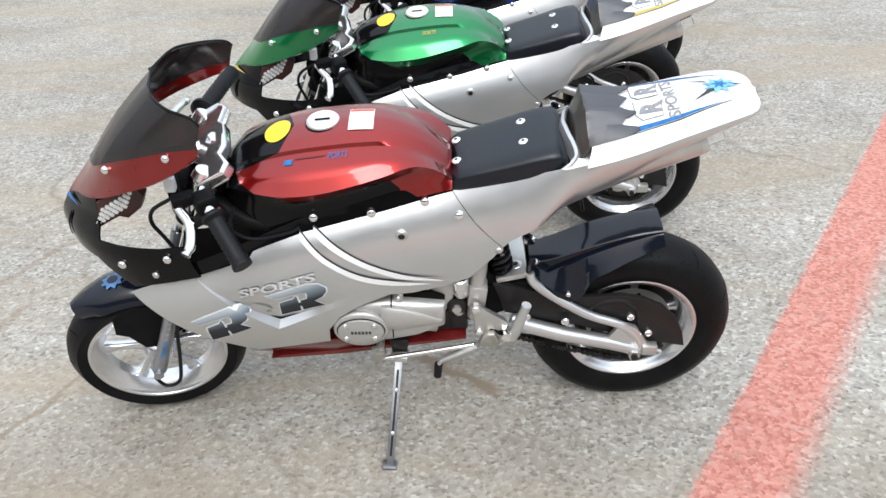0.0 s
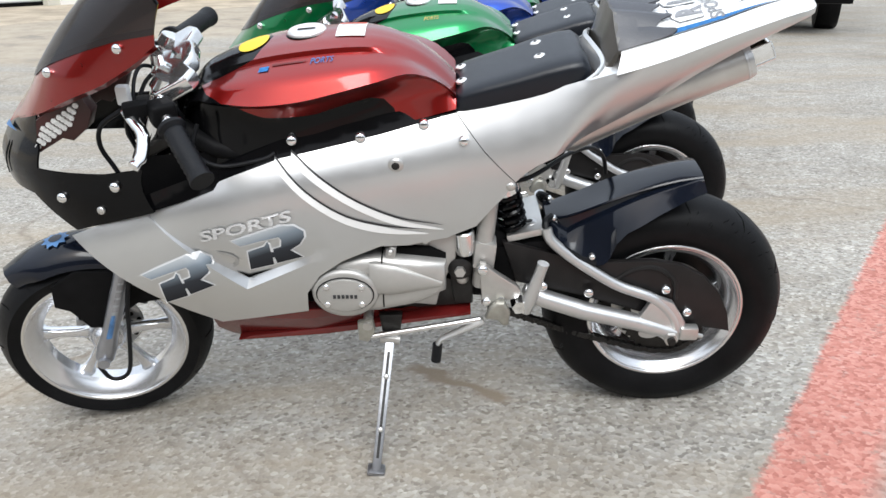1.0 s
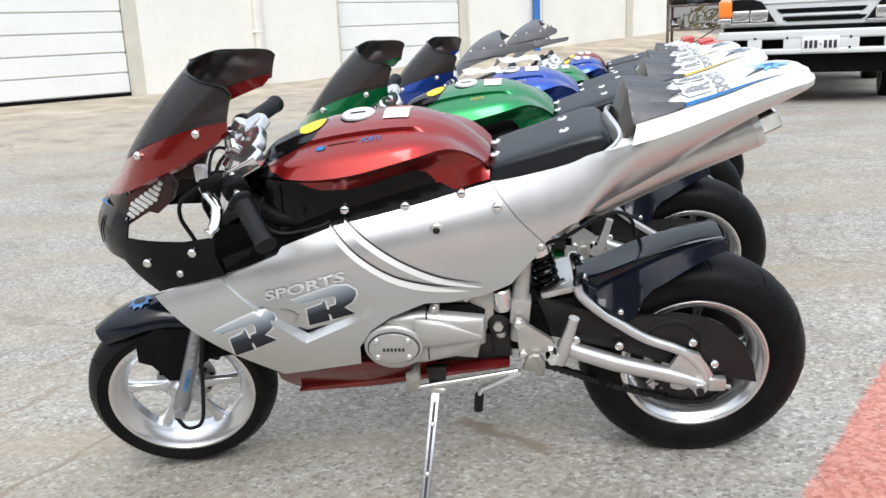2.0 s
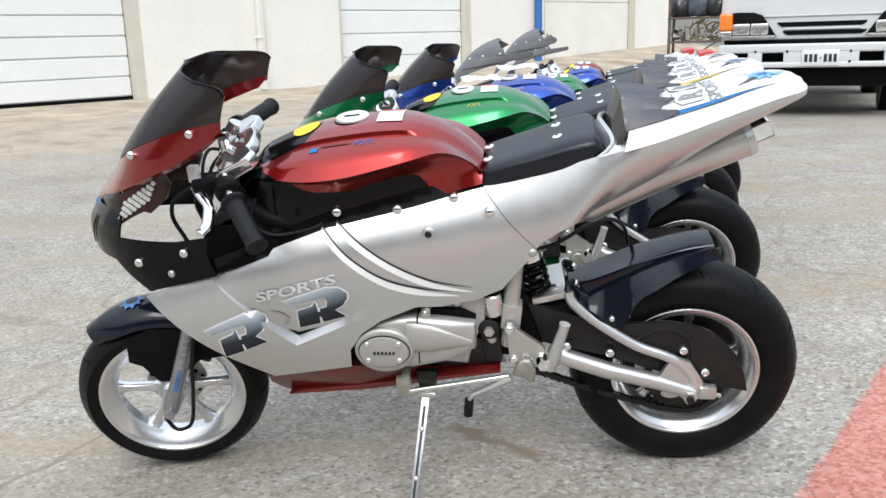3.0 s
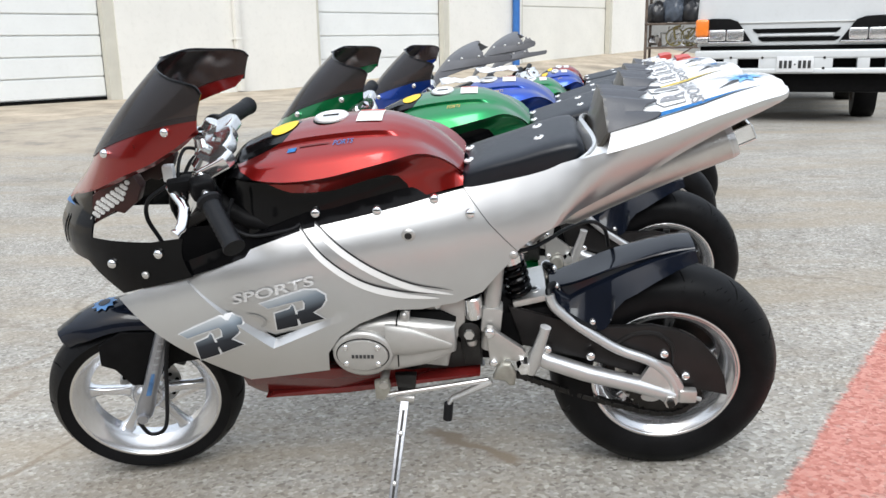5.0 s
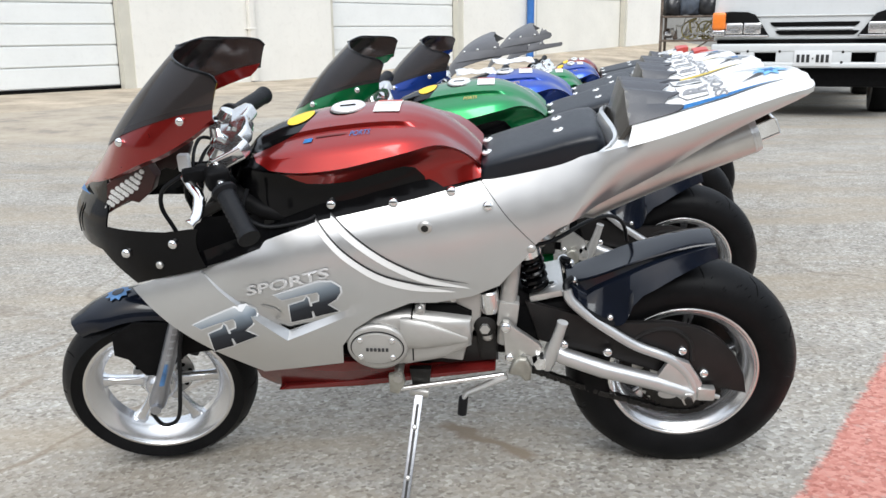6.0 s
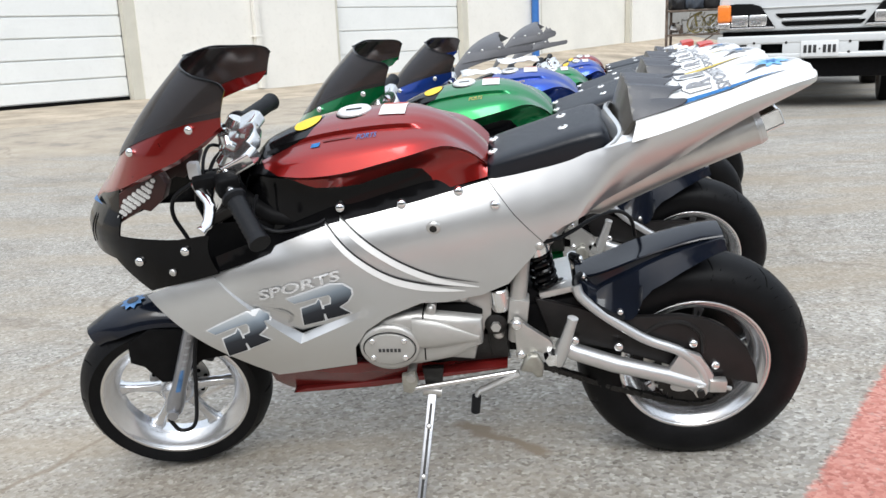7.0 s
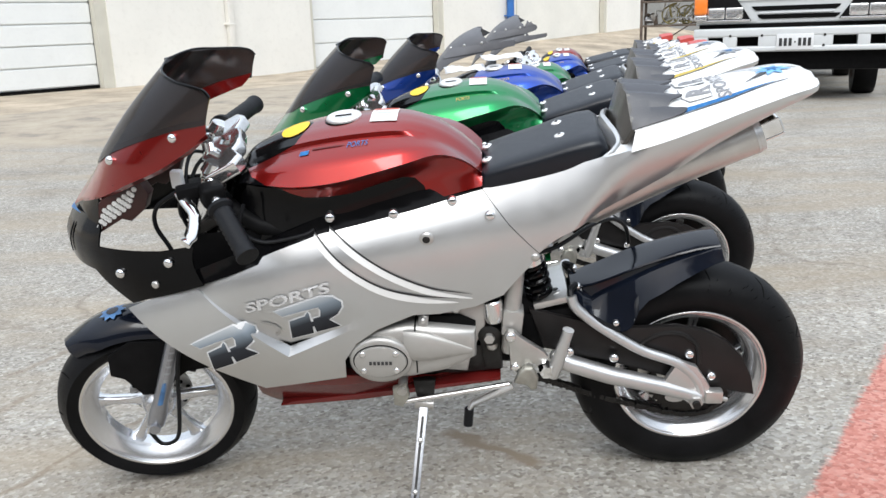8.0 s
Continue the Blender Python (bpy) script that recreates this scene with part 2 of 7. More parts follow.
def smoked_material():
    """Smoked clear plastic: tinted see-through with a gloss on top."""
    m = bpy.data.materials.new("smoked_plastic")
    m.use_nodes = True
    n, l = m.node_tree.nodes, m.node_tree.links
    n.remove(n["Principled BSDF"])
    tr, gl, mix, fr = n.new("ShaderNodeBsdfTransparent"), n.new("ShaderNodeBsdfGlossy"), n.new("ShaderNodeMixShader"), n.new("ShaderNodeFresnel")
    tr.inputs[0].default_value = (0.18, 0.135, 0.122, 1)
    gl.inputs["Roughness"].default_value = 0.14
    gl.inputs["Color"].default_value = (0.65, 0.65, 0.67, 1)
    fr.inputs[0].default_value = 1.5
    # a share of even diffuse grey lifts the tone of the pane
    part_diffuse, dull = n.new("ShaderNodeMixShader"), n.new("ShaderNodeBsdfDiffuse")
    dull.inputs[0].default_value = (0.100, 0.088, 0.086, 1)
    part_diffuse.inputs[0].default_value = 0.23
    l.new(tr.outputs[0], part_diffuse.inputs[1])
    l.new(dull.outputs[0], part_diffuse.inputs[2])
    l.new(fr.outputs[0], mix.inputs[0])
    l.new(part_diffuse.outputs[0], mix.inputs[1])
    l.new(gl.outputs[0], mix.inputs[2])
    l.new(mix.outputs[0], n["Material Output"].inputs[0])
    return m


def fading_decal():
    """Printed letters that fade from near black at the foot to pale blue-grey at the top."""
    m = bpy.data.materials.new("fading_decal")
    n, l, b = nodes_of(m)
    t, dot = n.new("ShaderNodeTexCoord"), n.new("ShaderNodeVectorMath")
    dot.operation = "DOT_PRODUCT"
    dot.inputs[1].default_value = (-0.338, 0, 1)
    l.new(t.outputs["Object"], dot.inputs[0])
    mr = n.new("ShaderNodeMapRange")
    mr.inputs[1].default_value, mr.inputs[2].default_value = 0.405, 0.492
    l.new(dot.outputs["Value"], mr.inputs[0])
    c = ramp_of(n, [(0.0, (0.008, 0.008, 0.010)), (0.40, (0.03, 0.034, 0.042)), (0.68, (0.20, 0.24, 0.28)), (1.0, (0.60, 0.63, 0.65))])
    l.new(mr.outputs[0], c.inputs["Fac"])
    l.new(c.outputs["Color"], b.inputs["Base Color"])
    b.inputs["Roughness"].default_value = 0.35
    b.inputs["Specular IOR Level"].default_value = 0.2
    return m


ASPHALT, RED_LINE, SMOKED = asphalt_material(), asphalt_material(True), smoked_material()
SILVER = flake("silver_paint", (0.61, 0.615, 0.615), 0.32, 0.86, 0.30)
WHITE_PAINT = surface("white_gloss_plastic", (0.80, 0.80, 0.80), 0.3, 0, 0.02, 6, coat=0.4)
GLOSS_BLACK = surface("gloss_black_plastic", (0.003, 0.003, 0.0035), 0.12, 0, 0.2, 20, shine=0.2)
FENDER_BLACK = surface("polished_black_fender", (0.005, 0.007, 0.013), 0.12, 0, 0.2, 12, shine=0.3, coat=0.15)
BRIGHT_CAST = surface("bright_plated_casting", (0.86, 0.86, 0.86), 0.10, 0.95, 0.05, 40)
GUARD_BLACK = surface("dusty_black_plastic", (0.012, 0.011, 0.011), 0.36, 0, 0.25, 20, 0.10, shine=0.25)
MATT_BLACK = surface("matt_black_plastic", (0.006, 0.006, 0.0065), 0.5, 0, 0.25, 30, 0.15, shine=0.07)
RUBBER = surface("tyre_rubber", (0.0055, 0.0056, 0.0062), 0.42, 0, 0.3, 18, 0.15, 500, grime=0.012, shine=0.11)
GRIP = surface("grip_rubber", (0.006, 0.0065, 0.008), 0.45, 0, 0.2, 30, 0.2, shine=0.22)
VINYL = surface("seat_vinyl", (0.005, 0.007, 0.0115), 0.30, 0, 0.12, 10, 0.16, 900, shine=0.42)
DULL_STEEL = surface("dull_cast_steel", (0.36, 0.35, 0.31), 0.45, 0.7, 0.2, 40, 0.3)
ALLOY = surface("cast_alloy", (0.64, 0.64, 0.64), 0.34, 0.85, 0.06, 12, 0.1, 500)
POLISHED = surface("polished_alloy", (0.84, 0.84, 0.84), 0.22, 1.0, 0.04, 12)
CAP_METAL = surface("satin_cap_metal", (0.80, 0.80, 0.79), 0.4, 0.5, 0.04, 12)
CHROME = surface("chrome", (0.88, 0.88, 0.88), 0.06, 1.0, 0.03, 12)
STEEL = surface("zinc_plated_steel", (0.60, 0.59, 0.57), 0.36, 0.85, 0.1, 20, 0.1)
ENGINE = surface("painted_engine_casting", (0.47, 0.46, 0.44), 0.42, 0.6, 0.08, 18, 0.16, 500)
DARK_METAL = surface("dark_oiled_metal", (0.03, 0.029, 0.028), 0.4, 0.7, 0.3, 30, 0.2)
GREY_PAD = surface("grey_tail_pad", (0.055, 0.057, 0.066), 0.42, 0, 0.12, 14, 0.15, shine=0.55)
PAD_FACE = surface("faded_pad_face", (0.040, 0.036, 0.031), 0.30, 0, 0.2, 14, 0.1, shine=0.6)
RED = flake("red_metallic_paint", (0.28, 0.010, 0.008), 0.30, 0.90, 0.9, lacquer=1.56)
GREEN = flake("green_metallic_paint", (0.002, 0.200, 0.056), 0.30, 0.9, 0.9, lacquer=1.58)
BLUE = flake("blue_metallic_paint", (0.012, 0.060, 0.36), 0.30, 0.9, 0.9, lacquer=1.58)
RED_BELLY = surface("red_belly_plastic", (0.12, 0.010, 0.009), 0.22, 0, 0.15, 14, coat=0.3)
YELLOW = surface("yellow_sticker", (0.82, 0.55, 0.03), 0.5, 0, 0.04, 20)
STICKER = surface("white_sticker", (0.78, 0.77, 0.74), 0.5, 0, 0.04, 20)
STICKER_RED = surface("red_print", (0.62, 0.10, 0.06), 0.5, 0, 0.1, 40)
DECAL_WHITE = surface("white_decal", (0.80, 0.80, 0.79), 0.35, 0, 0.03, 20)
DECAL_BLACK = surface("black_decal", (0.03, 0.03, 0.032), 0.35, 0, 0.1, 20)
DECAL_GREY = surface("grey_decal", (0.30, 0.32, 0.34), 0.35, 0.2, 0.35, 22)
LETTER_PALE = surface("worn_pale_letters", (0.64, 0.64, 0.64), 0.4, 0.3, 0.12, 60)
DECAL_PALE = surface("pale_decal", (0.74, 0.75, 0.76), 0.35, 0, 0.04, 20)
FORK_GREY = surface("grey_fork_alloy", (0.36, 0.37, 0.40), 0.3, 0.8, 0.15, 20)
FILM = surface("crumpled_white_film", (0.82, 0.83, 0.84), 0.3, 0, 0.04, 20, coat=0.3)
STAND = surface("bright_stand_steel", (0.28, 0.285, 0.30), 0.34, 0.9, 0.15, 30, 0.2, 200)
FORK_BLUE = surface("faded_blue_print", (0.06, 0.16, 0.34), 0.4, 0, 0.4, 60)
GREY_NOSE = surface("grey_nose_plastic", (0.100, 0.100, 0.107), 0.4, 0, 0.12, 10)
GREY_STRIP = surface("pale_grey_strip_plastic", (0.13, 0.13, 0.138), 0.45, 0, 0.12, 10)
TAIL_RED = surface("red_tail_plastic", (0.48, 0.06, 0.05), 0.35, 0, 0.1, 20)
DECAL_SHADE = fading_decal()
DECAL_PRINT = surface("dark_print", (0.23, 0.23, 0.24), 0.4, 0, 0.2, 40)
DARK_RED = surface("dark_red_plastic", (0.035, 0.008, 0.007), 0.35, 0, 0.1, 20)
DEEP_RED = surface("deep_red_print", (0.13, 0.010, 0.009), 0.35, 0, 0.2, 30)
BRASS = surface("brass", (0.55, 0.38, 0.14), 0.3, 0.9, 0.1, 30)
WHEEL = surface("silver_wheel_paint", (0.74, 0.75, 0.77), 0.20, 0.85, 0.06, 14, coat=0.3)
DOOR_SEAM = surface("shaded_door_seam", (0.60, 0.60, 0.58), 0.7, 0, 0.1, 4)
DOOR_CREAM = surface("cream_door_paint", (0.75, 0.735, 0.68), 0.6, 0, 0.04, 2, grime=0.05)
SHADED_GREY = surface("shaded_grey_wall", (0.30, 0.295, 0.28), 0.85, 0, 0.12, 1.5, 0.3, 50, grime=0.2)
SKY_BLUE = surface("light_blue_print", (0.16, 0.42, 0.74), 0.35, 0, 0.25, 60)
LETTER_EDGE = surface("grey_letter_edge", (0.52, 0.525, 0.53), 0.38, 0.85, 0.1, 60)
DECAL_BLUE = surface("blue_decal", (0.002, 0.125, 0.35), 0.35, 0, 0.3, 160)
DECAL_GOLD = surface("gold_decal", (0.50, 0.38, 0.08), 0.35, 0, 0.1, 30)
WALL_PAINT = surface("cream_masonry_paint", (0.76, 0.745, 0.70), 0.8, 0, 0.04, 1.2, 0.3, 60, grime=0.06)
DOOR_PAINT = surface("white_door_paint", (0.77, 0.785, 0.775), 0.5, 0, 0.03, 2, grime=0.04)
JAMB_PAINT = surface("beige_jamb_paint", (0.55, 0.53, 0.46), 0.7, 0, 0.06, 3, 0.2, 60)
BLUE_PAINT = surface("blue_pole_paint", (0.03, 0.14, 0.42), 0.45, 0, 0.1, 6)
CONCRETE = surface("brown_stained_concrete", (0.40, 0.335, 0.255), 0.9, 0, 0.34, 1.6, 0.5, 40, grime=0.3)
TRUCK_WHITE = surface("truck_white_paint", (0.60, 0.62, 0.63), 0.3, 0, 0.03, 3, coat=0.4, grime=0.05)
# near-black without shine: shade in gaps, slots and grooves, put in as colour
DARK_GAP = surface("dark_recess", (0.006, 0.006, 0.006), 0.9, shine=0.05)
ORANGE = surface("orange_lens", (0.85, 0.22, 0.03), 0.2, 0, 0.05, 30, coat=0.6)
LENS = surface("headlamp_reflector", (0.75, 0.75, 0.75), 0.12, 0.8, 0.1, 40)
CELL = surface("lamp_cell", (0.70, 0.70, 0.69), 0.3, 0.3, 0.2, 300)
PLATE = surface("plate_white", (0.70, 0.71, 0.72), 0.45, 0.1, 0.05, 30)
DARK_WALL = surface("dark_weathered_wall", (0.16, 0.143, 0.125), 0.9, 0, 0.25, 0.8, 0.3, 30, grime=0.3)
BLACK_SACK = surface("black_sack_plastic", (0.018, 0.019, 0.022), 0.3, 0, 0.3, 8, shine=0.5)
GREY_SACK = surface("grey_blue_sack_plastic", (0.07, 0.085, 0.11), 0.35, 0, 0.4, 8, shine=0.5)
DULL_YELLOW = surface("dull_yellow_hose", (0.42, 0.36, 0.16), 0.5, 0, 0.2, 12)
RUST = surface("rusty_brown_steel", (0.13, 0.10, 0.08), 0.7, 0.3, 0.4, 12, 0.3)


# ---- building blocks ----
def part(name, bm, mat, parent=None, label="", angle=38, smooth=True):
    """Links a bmesh as one mesh object, under a thing or a part if one is given."""
    me = bpy.data.meshes.new(name)
    bmesh.ops.recalc_face_normals(bm, faces=bm.faces)
    bm.to_mesh(me)
    bm.free()
    me.materials.append(mat)
    if smooth:
        me.polygons.foreach_set("use_smooth", [True] * len(me.polygons))
        me.set_sharp_from_angle(angle=radians(angle))
    ob = new(name, me)
    if parent:
        ob.parent = parent
    if label:
        ob["label"] = label
    return ob


def curve_through(xs, ys):
    """A smooth function through the given points."""
    xs, ys = np.array(xs, float), np.array(ys, float)
    d = np.diff(ys) / np.diff(xs)
    m = np.r_[d[0], (d[:-1] + d[1:]) / 2, d[-1]]

    def f(x):
        x = min(max(x, xs[0]), xs[-1])
        i = min(max(int(np.searchsorted(xs, x)) - 1, 0), len(xs) - 2)
        h = xs[i + 1] - xs[i]
        t = (x - xs[i]) / h
        return float((2 * t**3 - 3 * t**2 + 1) * ys[i] + (t**3 - 2 * t**2 + t) * h * m[i] + (3 * t**2 - 2 * t**3) * ys[i + 1] + (t**3 - t**2) * h * m[i + 1])

    return f


def smooth_line(points, per=6, closed=False):
    """Catmull-Rom through the points."""
    p = [Vector(q) for q in points]
    n = len(p)
    out = []
    for i in range(n if closed else n - 1):
        a, b, c, d = (p[(i + k) % n] if closed else p[min(max(i + k, 0), n - 1)] for k in (-1, 0, 1, 2))
        for j in range(per):
            t = j / per
            out.append(0.5 * (2 * b + (c - a) * t + (2 * a - 5 * b + 4 * c - d) * t * t + (3 * b - 3 * c + d - a) * t**3))
    if not closed:
        out.append(p[-1])
    return out


def inside(p, poly):
    x, y, hit = p[0], p[1], False
    for (ax, ay), (bx, by) in zip(poly, poly[1:] + poly[:1]):
        if (ay > y) != (by > y) and x < (bx - ax) * (y - ay) / (by - ay) + ax:
            hit = not hit
    return hit


def resampled(line, step, closed):
    out = []
    n = len(line)
    for i in range(n if closed else n - 1):
        a, b = line[i], line[(i + 1) % n]
        k = max(1, int(math.hypot(b[0] - a[0], b[1] - a[1]) / step))
        out += [(a[0] + (b[0] - a[0]) * j / k, a[1] + (b[1] - a[1]) * j / k) for j in range(k)]
    return out if closed else out + [tuple(line[-1])]


def sheet_into(bm, fn, outline, step=0.012, lines=(), thick=0.0025, stretch=1.0):
    """A curved panel: the outline, in the surface's own two coordinates, filled with a fine net and laid on fn(a, b)."""
    from mathutils.geometry import delaunay_2d_cdt

    outline = [(a, b * stretch) for a, b in outline]
    ring = resampled(outline, step, True)
    pts, edges = [Vector(p) for p in ring], [(i, (i + 1) % len(ring)) for i in range(len(ring))]
    for line in lines:
        run = resampled([(a, b * stretch) for a, b in line], step, False)
        edges += [(len(pts) + i, len(pts) + i + 1) for i in range(len(run) - 1)]
        pts += [Vector(p) for p in run]
    own = np.array([tuple(p) for p in pts])
    (x0, y0), (x1, y1) = own.min(0), own.max(0)
    y, row = y0 + step / 2, 0
    while y < y1:
        x = x0 + step * (0.5 if row % 2 else 1.0)
        while x < x1:
            if inside((x, y), ring) and ((own - (x, y)) ** 2).sum(1).min() > (0.55 * step) ** 2:
                pts.append(Vector((x, y)))
            x += step
        y, row = y + step * 0.87, row + 1
    v, _, f, *_ = delaunay_2d_cdt(pts, edges, [], 1, 1e-6)
    # keep the triangles that lie inside the outline
    faces = [t for t in f if inside((sum(v[i].x for i in t) / len(t), sum(v[i].y for i in t) / len(t)), ring)]
    made = [bm.verts.new(fn(p.x, p.y / stretch)) for p in v]
    new_faces = []
    for t in faces:
        try:
            new_faces.append(bm.faces.new([made[i] for i in t]))
        except ValueError:
            pass
    for w in [w for w in made if not w.link_faces]:
        bm.verts.remove(w)
    if thick:
        bmesh.ops.recalc_face_normals(bm, faces=new_faces)
        bmesh.ops.solidify(bm, geom=new_faces, thickness=thick)


def sheet(fn, outline, step=0.012, lines=(), thick=0.0025, stretch=1.0):
    bm = bmesh.new()
    sheet_into(bm, fn, outline, step, lines, thick, stretch)
    return bm


def loft(rings, caps=True, closed=True):
    bm = bmesh.new()
    vs = [[bm.verts.new(p) for p in r] for r in rings]
    n = len(rings[0])
    for a, b in zip(vs, vs[1:]):
        for i in range(n if closed else n - 1):
            bm.faces.new((a[i], a[(i + 1) % n], b[(i + 1) % n], b[i]))
    if caps:
        bm.faces.new(vs[0])
        bm.faces.new(vs[-1][::-1])
    return bm


def tube(points, r, sides=10, caps=True, flat=1.0):
    """A round bar along the points; r is one radius or one for each point."""
    p = [Vector(q) for q in points]
    rs = r if isinstance(r, (list, tuple)) else [r] * len(p)
    rings, side = [], None
    for i, q in enumerate(p):
        d = (p[min(i + 1, len(p) - 1)] - p[max(i - 1, 0)]).normalized()
        if side is None:
            side = d.cross(Vector((0, 0, 1)) if abs(d.z) < 0.9 else Vector((0, 1, 0))).normalized()
        side = (side - d * side.dot(d)).normalized()
        up = d.cross(side)
        rings.append([q + rs[i] * (side * math.cos(a) + up * math.sin(a) * flat) for a in (2 * math.pi * k / sides for k in range(sides))])
    return loft(rings, caps)


def turned(profile, sides=48, centre=(0, 0, 0), axis="y", arc=None):
    """A solid of revolution; profile: pairs of radius and place along the axis, closed into a ring."""
    rings = []
    for k in range(sides):
        a = 2 * math.pi * k / sides
        ring = []
        for r, w in profile:
            c, s = r * math.cos(a), r * math.sin(a)
            v = {"y": (c, w, s), "x": (w, c, s), "z": (c, s, w)}[axis]
            ring.append(Vector(centre) + Vector(v))
        rings.append(ring)
    bm = bmesh.new()
    vs = [[bm.verts.new(q) for q in r] for r in rings]
    n = len(profile)
    for i in range(sides):
        for j in range(n):
            a, b = vs[i], vs[(i + 1) % sides]
            try:
                bm.faces.new((a[j], a[(j + 1) % n], b[(j + 1) % n], b[j]))
            except ValueError:
                pass
    bmesh.ops.remove_doubles(bm, verts=bm.verts, dist=1e-6)
    return bm


def block(size, at=(0, 0, 0), bevel=0.0, turn=None, segments=2):
    bm = bmesh.new()
    bmesh.ops.create_cube(bm, size=1)
    bmesh.ops.scale(bm, vec=size, verts=bm.verts)
    if bevel:
        bmesh.ops.bevel(bm, geom=bm.edges[:], offset=bevel, segments=segments, affect="EDGES", profile=0.6)
    bm.transform(Matrix.Translation(at) @ (turn or Matrix()))
    return bm


def slab(outline, y0, y1, bevel=0.0, axis="y", segments=2):
    """An outline in x and z given depth from y0 to y1."""
    bm = bmesh.new()
    lo = [bm.verts.new((x, y0, z)) for x, z in outline]
    hi = [bm.verts.new((x, y1, z)) for x, z in outline]
    n = len(lo)
    bm.faces.new(lo)
    bm.faces.new(hi[::-1])
    for i in range(n):
        bm.faces.new((lo[i], hi[i], hi[(i + 1) % n], lo[(i + 1) % n]))
    bmesh.ops.recalc_face_normals(bm, faces=bm.faces)
    if bevel:
        ends = [e for e in bm.edges if abs(e.verts[0].co.y - e.verts[1].co.y) < 1e-6]
        bmesh.ops.bevel(bm, geom=ends, offset=bevel, segments=segments, affect="EDGES", profile=0.6)
    return bm


def merged(*bms):
    out = bmesh.new()
    for b in bms:
        me = bpy.data.meshes.new("joint")
        b.to_mesh(me)
        b.free()
        out.from_mesh(me)
        bpy.data.meshes.remove(me)
    return out


def bolt(at, r=0.009, way=(0, -1, 0), tall=0.006):
    """A domed bolt head."""
    rings = [[(r * k * math.cos(a), r * k * math.sin(a), z) for a in (2 * math.pi * i / 14 for i in range(14))] for k, z in ((0.9, -0.003), (1, 0), (0.95, tall * 0.4), (0.75, tall * 0.8), (0.4, tall))]
    bm = loft(rings)
    bm.transform(Matrix.Translation(at) @ Vector(way).to_track_quat("Z", "Y").to_matrix().to_4x4())
    return bm


def letters(text, size, place, bold=0.0):
    """The text as a flat mesh, each point laid on place(x, y)."""
    cu = bpy.data.curves.new("letters", "FONT")
    cu.body, cu.size, cu.resolution_u, cu.offset = text, size, 3, bold
    ob = new("letters", cu)
    me = bpy.data.meshes.new_from_object(ob.evaluated_get(bpy.context.evaluated_depsgraph_get()))
    bpy.data.objects.remove(ob)
    bm = bmesh.new()
    bm.from_mesh(me)
    bpy.data.meshes.remove(me)
    bmesh.ops.subdivide_edges(bm, edges=[e for e in bm.edges if e.calc_length() > size * 0.3], cuts=2)
    for v in bm.verts:
        v.co = place(v.co.x, v.co.y)
    return bm


# ---- the yard ----
def ground_height(x, y):
    """The yard falls gently towards the noses of the machines, and levels out further off."""
    return (0.046 * (x - 0.11) - 0.012 * (y - 1.7)) * math.exp(-((x / 3.6) ** 2) - (max(0.0, abs(y - 2.5) - 2.0) / 4.0) ** 2)


def ground_mesh():
    bm = bmesh.new()
    xs = sorted({-400, -120, -40, -15, *np.linspace(-9, 9, 73).round(3).tolist(), 15, 40, 120, 400})
    ys = sorted({-400, -120, -40, -12, *np.linspace(-6, 16, 67).round(3).tolist(), 25, 50, 120, 400})
    grid = [[bm.verts.new((x, y, ground_height(x, y))) for x in xs] for y in ys]
    for a, b in zip(grid, grid[1:]):
        for i in range(len(xs) - 1):
            bm.faces.new((a[i], a[i + 1], b[i + 1], b[i]))
    return bm


tagged(part("ground", ground_mesh(), ASPHALT, smooth=False), "pale worn asphalt yard with exposed stones and cracks", "ground", kind="structure")

# a red painted line runs off obliquely beside the machines
LINE_WAY, LINE_OUT = Vector((0.536, 0.844, 0)), Vector((0.844, -0.536, 0))


def line_mesh():
    bm = bmesh.new()
    rows = []
    for i in range(120):
        s = -1.6 + i * 0.1
        rows.append([bm.verts.new(LINE_WAY * s + LINE_OUT * o + Vector((0, 0, z + ground_height(*(LINE_WAY * s + LINE_OUT * o).xy)))) for o, z in ((-0.262, 0.001), (-0.250, 0.003), (-0.012, 0.003), (0.0, 0.001))])
    for a, b in zip(rows, rows[1:]):
        for i in range(3):
            bm.faces.new((a[i], a[i + 1], b[i + 1], b[i]))
    return bm


tagged(part("painted_line", line_mesh(), RED_LINE, smooth=False), "worn red painted line on the asphalt", "road marking", kind="structure")

# ---- the building: its face runs obliquely behind the row ----
WALL_A = Vector((-5.87, 12.8, 0))
WALL_WAY = Vector((0.63, 0.777, 0)).normalized()
WALL_OUT = Vector((WALL_WAY.y, -WALL_WAY.x, 0))  # towards the yard
WALL_TURN = Matrix((WALL_WAY, -WALL_OUT, (0, 0, 1))).transposed().to_4x4()
WALL_POSE = Matrix.Translation(WALL_A) @ WALL_TURN  # x along the wall, y into it, z up
D1, D2, D3 = (-3.6, 0.50), (4.40, 8.05), (10.58, 14.60)
JAMB_WIDE = {D1[1]: 0.18, D2[1]: 0.16, D3[1]: 0.10}  # deep reveals on the far side of each door
WALL_H, WALL_END = 4.2, 16.1


def wall_box(x0, x1, z0, z1, y0=0.0, y1=0.35):
    return block((x1 - x0, y1 - y0, z1 - z0), ((x0 + x1) / 2, (y0 + y1) / 2, (z0 + z1) / 2))


def on_wall(ob):
    ob.matrix_world = WALL_POSE
    return ob


